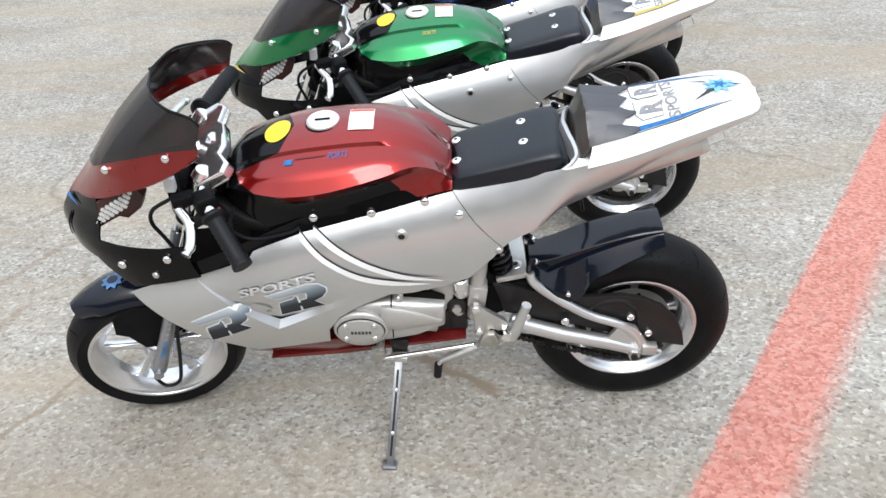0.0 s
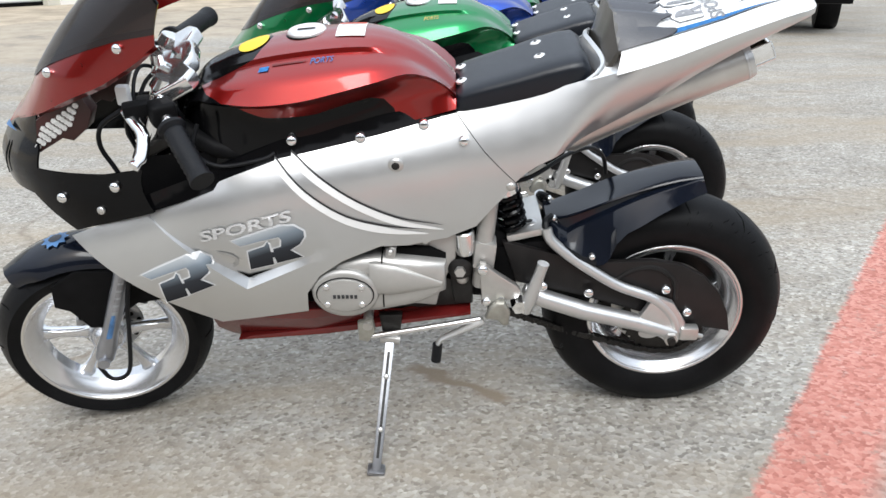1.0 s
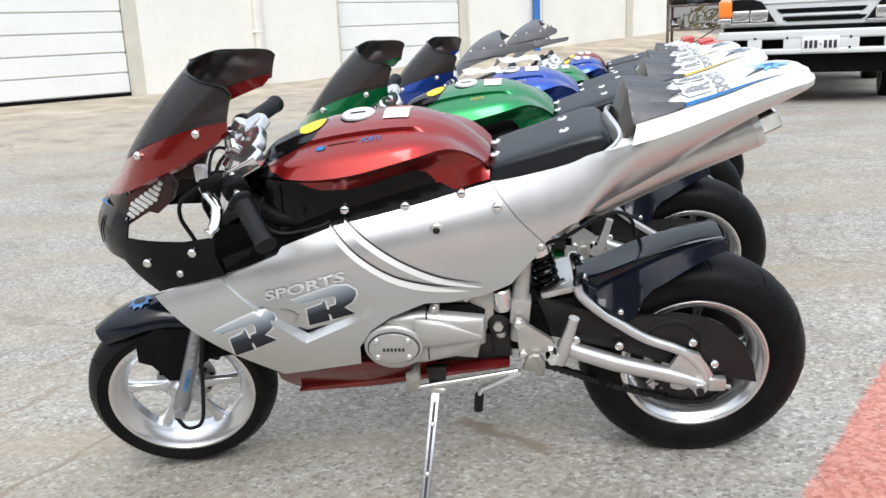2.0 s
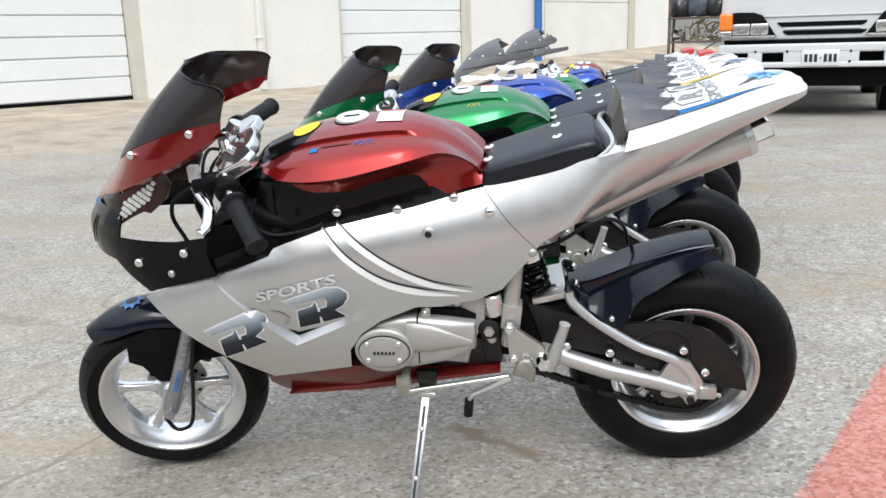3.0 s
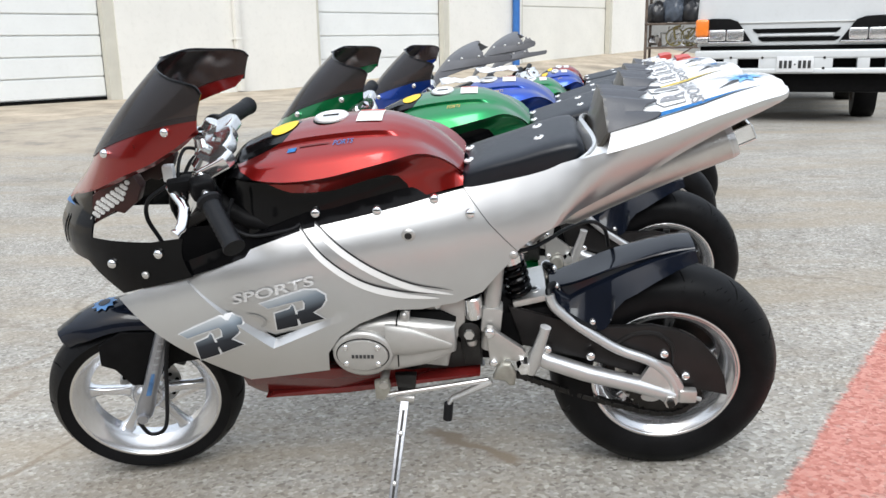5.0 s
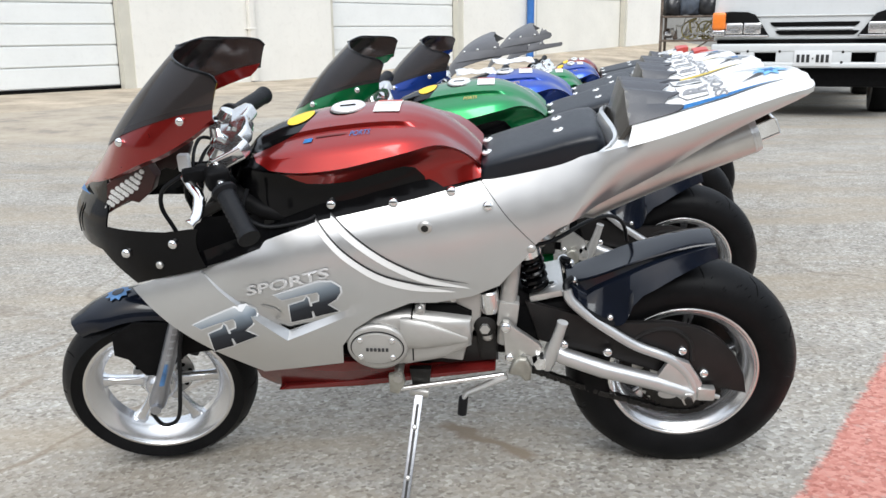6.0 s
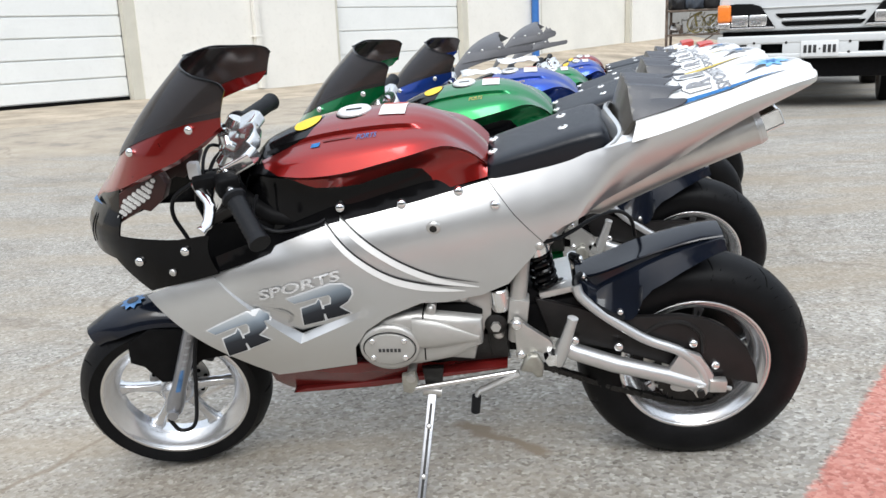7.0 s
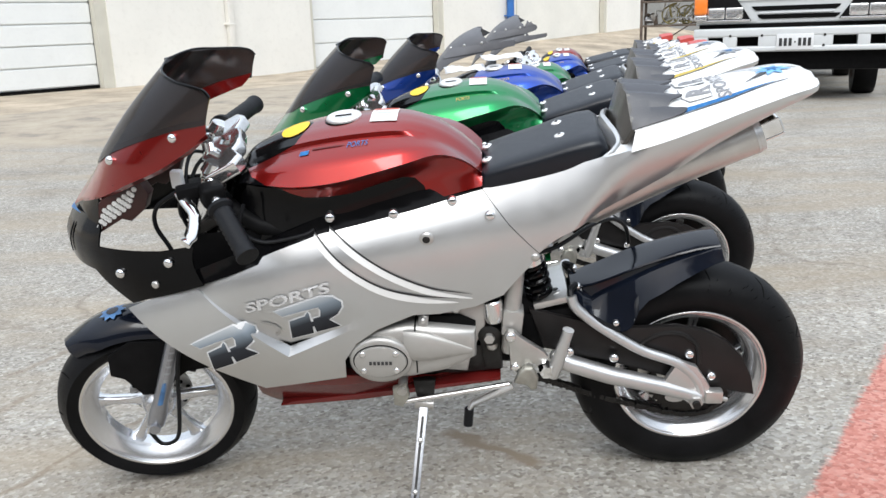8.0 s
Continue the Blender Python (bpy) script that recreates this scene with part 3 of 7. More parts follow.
runs = [(-9, D1[0]), (D1[1], D2[0]), (D2[1], D3[0]), (D3[1], WALL_END)]
for n, (a, b) in enumerate(runs):
    tagged(on_wall(part(f"wall_{n + 1}", wall_box(a, b, 0, WALL_H), WALL_PAINT, smooth=False)), "cream painted block wall of the workshop", "wall", kind="structure")
for n, (a, b) in enumerate((D1, D2, D3)):
    tagged(on_wall(part(f"lintel_{n + 1}", wall_box(a, b, 3.1, WALL_H), WALL_PAINT, smooth=False)), "cream painted wall above a garage door", "wall", kind="structure")
    door = new(f"door_{n + 1}")
    tagged(door, "white closed sectional garage door with horizontal panels", "garage door", kind="structure")
    rows = (10, 7, 2)[n]
    for i in range(rows):
        z0 = 0.066 + i * 3.034 / rows
        bm = wall_box(a + 0.05, b - JAMB_WIDE[b], z0, z0 + 3.034 / rows - 0.005, 0.17, 0.21)
        bmesh.ops.bevel(bm, geom=bm.edges[:], offset=0.016, segments=2, affect="EDGES")
        part("panel", bm, DOOR_CREAM if n == 2 else DOOR_PAINT, door, smooth=False)
    part("backing", wall_box(a, b, 0.0, 3.1, 0.225, 0.30), DOOR_SEAM, door, smooth=False)
    # the shadow under the door, put in as a near-black strip
    part("seal", wall_box(a + 0.04, b - JAMB_WIDE[b], 0.0, 0.064, 0.165, 0.20), DARK_GAP, door, "dark strip for the shadow under the door", smooth=False)
    for x0, x1 in ((a - 0.02, a + 0.07), (b - JAMB_WIDE[b], b + 0.02)):
        part("jamb", wall_box(x0, x1, 0, 3.1, 0.02, 0.168), JAMB_PAINT, door, smooth=False)
    on_wall(door)
# the building's far corner and its return
tagged(on_wall(part("wall_5", wall_box(WALL_END, WALL_END + 0.35, 0, WALL_H, 0.0, 6), WALL_PAINT, smooth=False)), "grey end wall of the workshop", "wall", kind="structure")
tagged(on_wall(part("wall_6", wall_box(-9.35, -9, 0, WALL_H, 0.0, 8), WALL_PAINT, smooth=False)), "grey end wall of the workshop", "wall", kind="structure")
tagged(on_wall(part("wall_7", wall_box(-9.35, WALL_END + 0.35, 0, WALL_H, 8.0, 8.35), WALL_PAINT, smooth=False)), "rear wall of the workshop", "wall", kind="structure")
# a wall set back past the corner; its grey includes the shade there
tagged(on_wall(part("wall_8", wall_box(WALL_END + 0.4, 34, 0, 4.0, 0.9, 1.2), SHADED_GREY, smooth=False)), "grey rendered wall set back past the corner", "wall", kind="structure")
tagged(on_wall(part("roof", wall_box(-9.6, WALL_END + 0.6, WALL_H + 0.003, WALL_H + 0.2, -0.25, 8.6), JAMB_PAINT, smooth=False)), "flat roof of the workshop", "roof", kind="structure")


def apron_mesh():
    """A strip of rough concrete at the wall's foot, rising a little towards the far end."""
    bm = bmesh.new()
    rng = random.Random(2)
    rows = []
    for i in range(60):
        s = -9 + i * 0.45
        up = 0.012 + max(0.0, s - 3.5) * 0.034
        w = 2.25 + rng.uniform(-0.15, 0.15)
        rows.append([bm.verts.new((s, y, z)) for y, z in ((-w - 0.3, -0.01), (-w, 0.01), (-w * 0.5, up * 0.6), (0.0, up), (0.22, up))])
    for a, b in zip(rows, rows[1:]):
        for i in range(4):
            bm.faces.new((a[i], a[i + 1], b[i + 1], b[i]))
    return bm


tagged(on_wall(part("apron", apron_mesh(), CONCRETE, smooth=False)), "brown stained rough concrete apron along the wall", "pavement", kind="structure")


def downpipe(x, r, mat, label, square=False):
    thing = new("downpipe")
    tagged(thing, label, "pipe")
    pts = [(0, 0, 0.03), (0, 0, 4.1)]
    part("pipe", block((2 * r, 2 * r, 4.1), (0, -r - 0.02, 2.08), 0.008) if square else tube([(0, -r - 0.02, 0.03), (0, -r - 0.02, 4.1)], r, 14), mat, thing)
    for z in (0.9, 2.6):
        part("bracket", block((2 * r + 0.05, 2 * r + 0.03, 0.03), (0, -r - 0.012, z), 0.004), mat, thing)
    thing.matrix_world = WALL_POSE @ Matrix.Translation((x, 0, 0.0))
    return thing


downpipe(2.61, 0.05, WALL_PAINT, "cream painted downpipe on the workshop wall", True)
downpipe(10.24, 0.085, BLUE_PAINT, "thick blue painted pipe standing at the wall")

# ---- the truck, seen from the front ----
# an unseen dark wall, added behind the camera to darken low reflections
tagged(part("wall_south", block((40, 0.3, 2.5), (0, -5.2, 1.15), 0.01), DARK_WALL), "dark weathered wall across the yard", "wall", kind="structure")
TRUCK_POSE = Matrix.Translation((2.849, 8.128, 0)) @ Matrix(((0.955, 0.296, 0), (-0.296, 0.955, 0), (0, 0, 1))).to_4x4()


def mirrored(ring, sx):
    return [(x * sx, z) for x, z in ring]


def build_truck():
    t = new("truck")
    tagged(t, "white cab-over truck with orange indicators parked on the asphalt", "truck")
    # x across, y back, z up; the plate's face is at y = 0
    cab = slab([(-0.84, 0.70), (-0.85, 0.96), (-0.83, 1.35), (-0.76, 2.05), (0.78, 2.05), (0.85, 1.35), (0.87, 0.96), (0.86, 0.70)], 0.07, 1.5, 0.06, segments=4)
    body = part("cab", cab, TRUCK_WHITE, t)
    part("windscreen", slab([(-0.74, 1.30), (-0.69, 1.94), (0.71, 1.94), (0.76, 1.30)], 0.062, 0.10, 0.01), GLOSS_BLACK, body, "dark cab windscreen")
    part("crease", block((1.5, 0.02, 0.006), (0.01, 0.066, 0.912), 0.002), DOOR_SEAM, body)
    part("lower_band", block((1.64, 0.20, 0.040), (0.01, 0.18, 0.687), 0.004), DARK_GAP, t, "black gap under the cab front")
    # bumper: bars and uprights leave three dark windows
    runs_ = [(-0.852, -0.725), (-0.595, -0.474), (-0.292, 0.325), (0.52, 0.62), (0.75, 0.872)]
    bars = [block((1.724, 0.15, 0.078), (0.01, 0.085, 0.632), 0.018, None, 3), block((1.724, 0.15, 0.050), (0.01, 0.085, 0.486), 0.016, None, 3)]
    bars += [block((b - a, 0.146, 0.15), ((a + b) / 2, 0.087, 0.545), 0.006) for a, b in runs_]
    bumper = part("bumper", merged(*bars), TRUCK_WHITE, t, "white steel bumper with dark openings")
    part("recess", block((1.66, 0.03, 0.17), (0.01, 0.15, 0.540)), DARK_GAP, bumper)
    for x, z in ((-0.532, 0.606), (-0.262, 0.604), (0.255, 0.600), (0.250, 0.510)):
        part("bolt", bolt((x, 0.012, z), 0.012), DARK_METAL, bumper)
    plate = part("number_plate", block((0.306, 0.008, 0.137), (0.014, 0.004, 0.545), 0.003), PLATE, t, "pale number plate with dark marks")
    for k in range(7):
        part("mark", block((0.026 if k != 3 else 0.012, 0.004, 0.068 if k != 3 else 0.014), (-0.104 + k * 0.0395, -0.001, 0.543), 0.001), DECAL_BLACK, plate)
    for sx in (-1, 1):
        ring = mirrored([(0.360, 0.735), (0.43, 0.84), (0.49, 0.925), (0.56, 0.950), (0.70, 0.956), (0.85, 0.940), (0.85, 0.735)], sx)
        lamp = part("headlamp_housing", slab(ring, 0.03, 0.2, 0.012), MATT_BLACK, t, "black headlamp surround")
        for x0 in (0.665, 0.508):
            part("headlamp", block((0.150, 0.03, 0.100), (sx * x0, 0.026, 0.805), 0.014, None, 3), LENS, lamp, "clear rectangular headlamp")
        part("sill", block((0.46, 0.04, 0.018), (sx * 0.60, 0.030, 0.738), 0.004), LENS, lamp, "bright strip under the lamps")
        lens = part("indicator", block((0.115, 0.12, 0.155), (sx * 0.797, 0.03, 0.872), 0.024, None, 3), ORANGE, t, "orange corner indicator")
        part("side_lens", block((0.105, 0.11, 0.05), (sx * 0.795, 0.032, 0.768), 0.012, None, 3), LENS, lens, "clear foot of the indicator")
    for z, x0, h in ((0.838, -0.353, 0.040), (0.764, -0.303, 0.038)):
        slot = [(x0 + 0.03, z - h / 2), (x0, z), (x0 - 0.01, z + h / 2), (0.37, z + h / 2), (0.36, z), (0.33, z - h / 2)]
        part("grille_slot", slab(slot, 0.062, 0.09, 0.002), DARK_GAP, body, "black grille slot")
    part("grille_lip", block((0.62, 0.02, 0.02), (0.01, 0.058, 0.801), 0.006), TRUCK_WHITE, body)
    part("chassis", block((0.7, 4.4, 0.20), (0, 2.5, 0.52), 0.02), DARK_METAL, t)
    part("cargo_box", block((1.66, 3.2, 1.6), (0.01, 3.25, 1.43), 0.03), TRUCK_WHITE, t)
    # this block and the thin black sheet below are added for the cab's under-shade
    part("sump", block((1.1, 1.3, 0.22), (0, 1.0, 0.425), 0.06), DARK_METAL, t, "dark block for the shaded underside of the cab")
    part("valance", block((1.60, 0.10, 0.18), (0.01, 0.22, 0.377), 0.03), MATT_BLACK, t, "black valance under the bumper")
    part("splash_flap", block((1.66, 0.02, 0.14), (0.01, 0.46, 0.345), 0.004), MATT_BLACK, t, "black sheet for the shade under the cab")
    for sx in (-1, 1):
        for y in (1.05, 3.6):
            w = part("wheel", turned([(0.0, -0.09), (0.18, -0.09), (0.20, -0.105), (0.33, -0.10), (0.345, -0.065), (0.345, 0.065), (0.33, 0.10), (0.20, 0.105), (0.0, 0.09)], 32, (sx * 0.68, y, 0.345), "x"), RUBBER, t, "black truck tyre")
            # dark brown here puts the shade under the truck into the rim's colour
            part("rim", turned([(0.0, -0.07), (0.17, -0.095), (0.19, -0.108), (0.19, 0.108), (0.17, 0.095), (0.0, 0.07)], 24, (sx * 0.68, y, 0.345), "x"), RUST, w)
    t.matrix_world = TRUCK_POSE
    return t


build_truck()


# ---- scrap rack beside the truck, against the workshop ----
RACK_POSE = Matrix.Translation((3.36, 15.7, 0)) @ Matrix.Rotation(radians(-17), 4, "Z")


def build_rack():
    t = new("scrap_rack")
    tagged(t, "brown steel rack holding old engine parts by the wall", "rack")
    for x in (-0.55, 0.55):
        for y in (0, 0.6):
            part("post", block((0.045, 0.045, 1.9), (x, y, 0.95), 0.004), RUST, t)
    for z in (0.12, 0.62, 1.03, 1.75):
        part("shelf", block((1.15, 0.66, 0.03), (0, 0.3, z), 0.004), RUST, t)
    part("brace", tube([(-0.55, 0, 0.12), (0.55, 0, 0.80)], 0.012, 8), RUST, t)
    t.matrix_world = RACK_POSE
    return t


build_rack()


def build_scrap(x, z, seed, big):
    rng = random.Random(seed)
    pile = new("engine_scrap")
    tagged(pile, "pile of old engine parts on the rack", "engine parts", group="scrap on the rack")
    made = []
    for _ in range(7):
        c = (rng.uniform(-0.09, 0.09) * big, rng.uniform(-0.09, 0.09), 0.07 * big + rng.uniform(0, 0.12) * big)
        if rng.random() < 0.5:
            made.append(("pulley", turned([(0.05 * big, -0.03), (0.07 * big, -0.03), (0.08 * big, 0.0), (0.07 * big, 0.03), (0.05 * big, 0.03)], 16, c)))
        else:
            made.append(("casting", block((0.14 * big, 0.1, 0.07 * big), c, 0.01, pose(0, 0, 0, rng.uniform(0, 90), rng.uniform(0, 90), rng.uniform(0, 90)))))
    low = min(v.co.z for _, bm in made for v in bm.verts)
    for k, (word, bm) in enumerate(made):
        bm.transform(Matrix.Translation((0, 0, -low)))
        part(word, bm, (STEEL, RUST, DARK_METAL, ALLOY, RUST)[(seed + k) % 5], pile)
    pile.matrix_world = RACK_POSE @ Matrix.Translation((x, 0.3, z))


for k, (x, z) in enumerate(((-0.33, 0.136), (-0.05, 0.136), (0.28, 0.136), (-0.40, 0.636), (0.42, 0.636))):
    build_scrap(x, z, k, 1.0)


def build_bag(x, size, seed):
    """A slumped, creased sack."""
    rng = random.Random(seed)
    bm = bmesh.new()
    bmesh.ops.create_icosphere(bm, subdivisions=4, radius=1.0)
    waves = [(Vector((rng.uniform(-1, 1), rng.uniform(-1, 1), rng.uniform(-1, 1))).normalized(), rng.uniform(3, 11), rng.uniform(0, 6)) for _ in range(9)]
    for v in bm.verts:
        d = v.co.normalized()
        k = 1 + sum(0.36 / f * abs(math.sin(f * d.dot(w) + p)) for w, f, p in waves)
        v.co = Vector((d.x * size[0], d.y * size[1], max(d.z, -0.55) * size[2])) * k
    low = min(v.co.z for v in bm.verts)
    bm.transform(Matrix.Translation((0, 0, -low)))
    bag = part("sack", bm, (BLACK_SACK, GREY_SACK)[seed % 2], None, "", 30)
    bag.matrix_world = RACK_POSE @ Matrix.Translation((x, 0.28, 1.0455))
    tagged(bag, "creased dark plastic sack on the rack's upper shelf", "sack", group="sacks on the rack")


for k, (x, size) in enumerate(((-0.38, (0.17, 0.16, 0.19)), (-0.10, (0.15, 0.18, 0.24)), (0.20, (0.17, 0.16, 0.21)), (0.45, (0.13, 0.15, 0.26)))):
    build_bag(x, size, k)


def build_tangle(x, seed):
    """Old bent frames and cables thrown together."""
    rng = random.Random(seed)
    thing = new("bent_frame")
    tagged(thing, "tangle of pale bent tubes and yellow hose on the rack", "scrap metal", group="bent frames on the rack")
    made = []
    for k in range(7):
        pts, p = [], Vector((rng.uniform(-0.20, 0.0), rng.uniform(-0.1, 0.1), rng.uniform(0.02, 0.12)))
        for _ in range(5):
            pts.append(p.copy())
            p = p + Vector((rng.uniform(-0.04, 0.13), rng.uniform(-0.05, 0.05), rng.uniform(-0.06, 0.13)))
            p.z = min(max(p.z, 0.02), 0.36)
        made.append(tube(smooth_line(pts, 6), rng.uniform(0.010, 0.019), 8))
    a0 = rng.uniform(0, 3)
    made.append(tube([(0.06 + 0.15 * math.cos(a), 0.02 + 0.03 * math.sin(a + a0), 0.17 + 0.15 * math.sin(a)) for a in np.linspace(0, 2 * math.pi, 33)], 0.013, 8))
    low = min(v.co.z for bm in made for v in bm.verts)
    for k, bm in enumerate(made):
        bm.transform(Matrix.Translation((0, 0, -low)))
        part("hose" if k % 3 == 1 else "tube", bm, (CAP_METAL, DULL_YELLOW, ALLOY)[k % 3], thing)
    thing.matrix_world = RACK_POSE @ Matrix.Translation((x, 0.30, 0.6355))


for k, x in enumerate((-0.14, 0.12, 0.24)):
    build_tangle(x, k + 5)


# ---- the small racing motorcycles ----
# In a machine's own axes x runs from nose to tail, y from its left side (minus) to its right, z up from the ground under the rear tyre.
LEAN_TURN = 10.8
W_MAX = curve_through([-0.45, -0.36, -0.25, -0.10, 0.05, 0.15, 0.24, 0.30, 0.36], [0.146, 0.150, 0.150, 0.138, 0.118, 0.108, 0.113, 0.116, 0.114])
W_TOP = curve_through([-0.45, -0.25, -0.10, 0.05, 0.152, 0.22, 0.30, 0.345], [0.132, 0.128, 0.108, 0.084, 0.071, 0.075, 0.084, 0.094])
H_TOP = curve_through([-0.45, -0.421, -0.335, -0.251, -0.175, -0.102, -0.043, 0.0, 0.048, 0.094, 0.152, 0.20, 0.25, 0.318, 0.36], [0.414, 0.425, 0.458, 0.486, 0.514, 0.538, 0.548, 0.556, 0.566, 0.577, 0.592, 0.605, 0.619, 0.640, 0.653])
# the V-shaped vent: two legs, from its upper front end down to the point and up again to the rear
V_A, V_B, V_C = Vector((-0.305, 0.465)), Vector((-0.170, 0.331)), Vector((-0.034, 0.390))
V_LEG_1, V_LEG_2 = (V_B - V_A).normalized(), (V_C - V_B).normalized()
V_IN_1, V_IN_2 = Vector((-V_LEG_1.y, V_LEG_1.x)), Vector((-V_LEG_2.y, V_LEG_2.x))
V_DEEP_1, V_DEEP_2 = curve_through([0, 0.35, 0.55, 1.0], [0.0015, 0.006, 0.010, 0.017]), curve_through([0, 0.5, 1.0], [0.017, 0.010, 0.0005])
V_FACET = 0.0105


def facet_width(t):
    """The lit edge of the front leg widens towards the point of the V."""
    return V_FACET * (0.10 + 0.90 * min(max(t, 0), 1) ** 2.2)


def vent_depth(x, z):
    """How far the flank is let in above the legs of the V."""
    p = Vector((x, z))
    d1, d2 = (p - V_A).dot(V_IN_1), (p - V_B).dot(V_IN_2)
    if d1 <= 0 or d2 <= 0:
        return 0.0
    t1, t2 = (p - V_A).dot(V_LEG_1) / (V_B - V_A).length, (p - V_B).dot(V_LEG_2) / (V_C - V_B).length
    if t1 < 0 or t2 > 1:
        return 0.0
    d = min(d1, d2)
    deep = V_DEEP_1(min(t1, 1)) if d1 < d2 else V_DEEP_2(max(t2, 0))
    facet = facet_width(t1) if d1 < d2 else V_FACET
    return deep * min(1.0, d / facet) * max(0.0, 1 - max(0.0, d - facet) / 0.085) ** 1.4


V_MITRE = (V_IN_1 + V_IN_2) / (1 + V_IN_1.dot(V_IN_2))
V_LINES = [[tuple(V_A), tuple(V_B), tuple(V_C)], [*[tuple(V_A.lerp(V_B, t) + V_IN_1 * facet_width(t)) for t in (0, 0.25, 0.5, 0.7, 0.85)], tuple(V_B + V_MITRE * V_FACET), tuple(V_C + V_IN_2 * V_FACET * 0.9)]]


def side_width(x, z):
    """Half the width of the body at a place on its side, with the V-shaped vent step let into it."""
    top, crest = H_TOP(x), H_TOP(x) - 0.10
    w = W_MAX(x)
    if z > crest:
        k = (z - crest) / (top - crest)
        round_off = float(np.interp(x, [-0.20, 0.12, 0.24], [3.0, 2.3, 1.7]))
        w -= (w - W_TOP(x)) * (k**round_off if k < 1 else 1 + 1.2 * (min(k, 1.6) - 1))
    else:
        k = (crest - z) / max(crest - 0.22, 0.05)
        w -= max(w - 0.098, 0.0) * min(k, 1.3) ** 2 + float(np.interp(x, [-0.08, 0.10], [0.0, 0.30])) * (crest - z) ** 1.5
    w -= vent_depth(x, z)
    return w


def side_at(sign, lift=0.0):
    return lambda x, z: Vector((x, sign * (side_width(x, z) + lift), z))


# nose surface: q runs round the front from -1 (left edge) to 1 (right edge)
NOSE_LEAD = curve_through([0.42, 0.46, 0.511, 0.551, 0.627, 0.719, 0.788, 0.83], [-0.548, -0.559, -0.562, -0.541, -0.479, -0.405, -0.336, -0.290])
NQ = [0, 0.2, 0.4, 0.6, 0.8, 1.0]
ROUND_U, ROUND_X = curve_through(NQ, [0, 0.055, 0.097, 0.126, 0.142, 0.150]), curve_through(NQ, [0, 0.008, 0.036, 0.085, 0.165, 0.28])
BEAK_U, BEAK_X = curve_through(NQ, [0, 0.034, 0.074, 0.112, 0.138, 0.150]), curve_through(NQ, [0, 0.022, 0.056, 0.105, 0.175, 0.28])
NOSE_WIDE = curve_through([0.42, 0.50, 0.66, 0.80], [0.96, 0.98, 0.97, 0.96])


def beak(z):
    """How pointed the nose is at a height: 1 low down, 0 at the screen."""
    return min(max((0.66 - z) / 0.10, 0.0), 1.0)


def nose_at(q, z, lift=0.0):
    a, k = abs(q), beak(z)
    x, u = (1 - k) * ROUND_X(a) + k * BEAK_X(a), (1 - k) * ROUND_U(a) + k * BEAK_U(a)
    return Vector((NOSE_LEAD(z) + x - lift * (1 - a), (1 if q > 0 else -1) * (u * NOSE_WIDE(z) + lift * a), z))


QS = np.linspace(0, 1, 60)
QR, QB = np.array([ROUND_X(q) for q in QS]), np.array([BEAK_X(q) for q in QS])


def q_of(x, z):
    k = beak(z)
    return float(np.interp(x - NOSE_LEAD(z), (1 - k) * QR + k * QB, QS))


FOLD = curve_through([-0.52, -0.441, -0.384, -0.328, -0.274, -0.240], [0.567, 0.602, 0.632, 0.657, 0.689, 0.713])


def folded_at(q, z):
    """The painted panel folds inwards below a sharp line."""
    p = nose_at(q, z)
    p.y -= math.copysign(1.7 * max(0.0, FOLD(p.x) - z) * min(1.0, abs(q) / 0.35), q)
    return p


def two_sided_ring(left, right):
    return [(-q_of(x, z), z) for x, z in left] + [(q_of(x, z), z) for x, z in reversed(right)]


def nose_ring(left):
    """An outline round the nose from its left half, given in x and z, mirrored."""
    half = [(q_of(x, z), z) for x, z in left]
    return [(-q, z) for q, z in half] + [(q, z) for q, z in reversed(half) if q > 1e-6]


# tank surface: s runs across from -1 (left lower edge) over the top to 1
TX = [-0.252, -0.243, -0.225, -0.19, -0.13, -0.065, 0.0, 0.04, 0.09, 0.13, 0.152]
TANK_TOP = curve_through(TX, [0.580, 0.612, 0.640, 0.661, 0.681, 0.692, 0.697, 0.695, 0.677, 0.649, 0.626])
TANK_LOW = curve_through([-0.252, -0.10, 0.0, 0.10, 0.152], [0.505, 0.535, 0.558, 0.584, 0.600])
TANK_CREASE = curve_through(TX, [0.560, 0.590, 0.616, 0.622, 0.623, 0.630, 0.644, 0.652, 0.658, 0.642, 0.622])
TANK_W = curve_through(TX, [0.056, 0.068, 0.086, 0.107, 0.124, 0.127, 0.121, 0.112, 0.093, 0.083, 0.079])
TANK_B = curve_through([-0.252, -0.20, -0.10, 0.0, 0.06, 0.10, 0.152], [0.058, 0.094, 0.098, 0.080, 0.070, 0.073, 0.077])


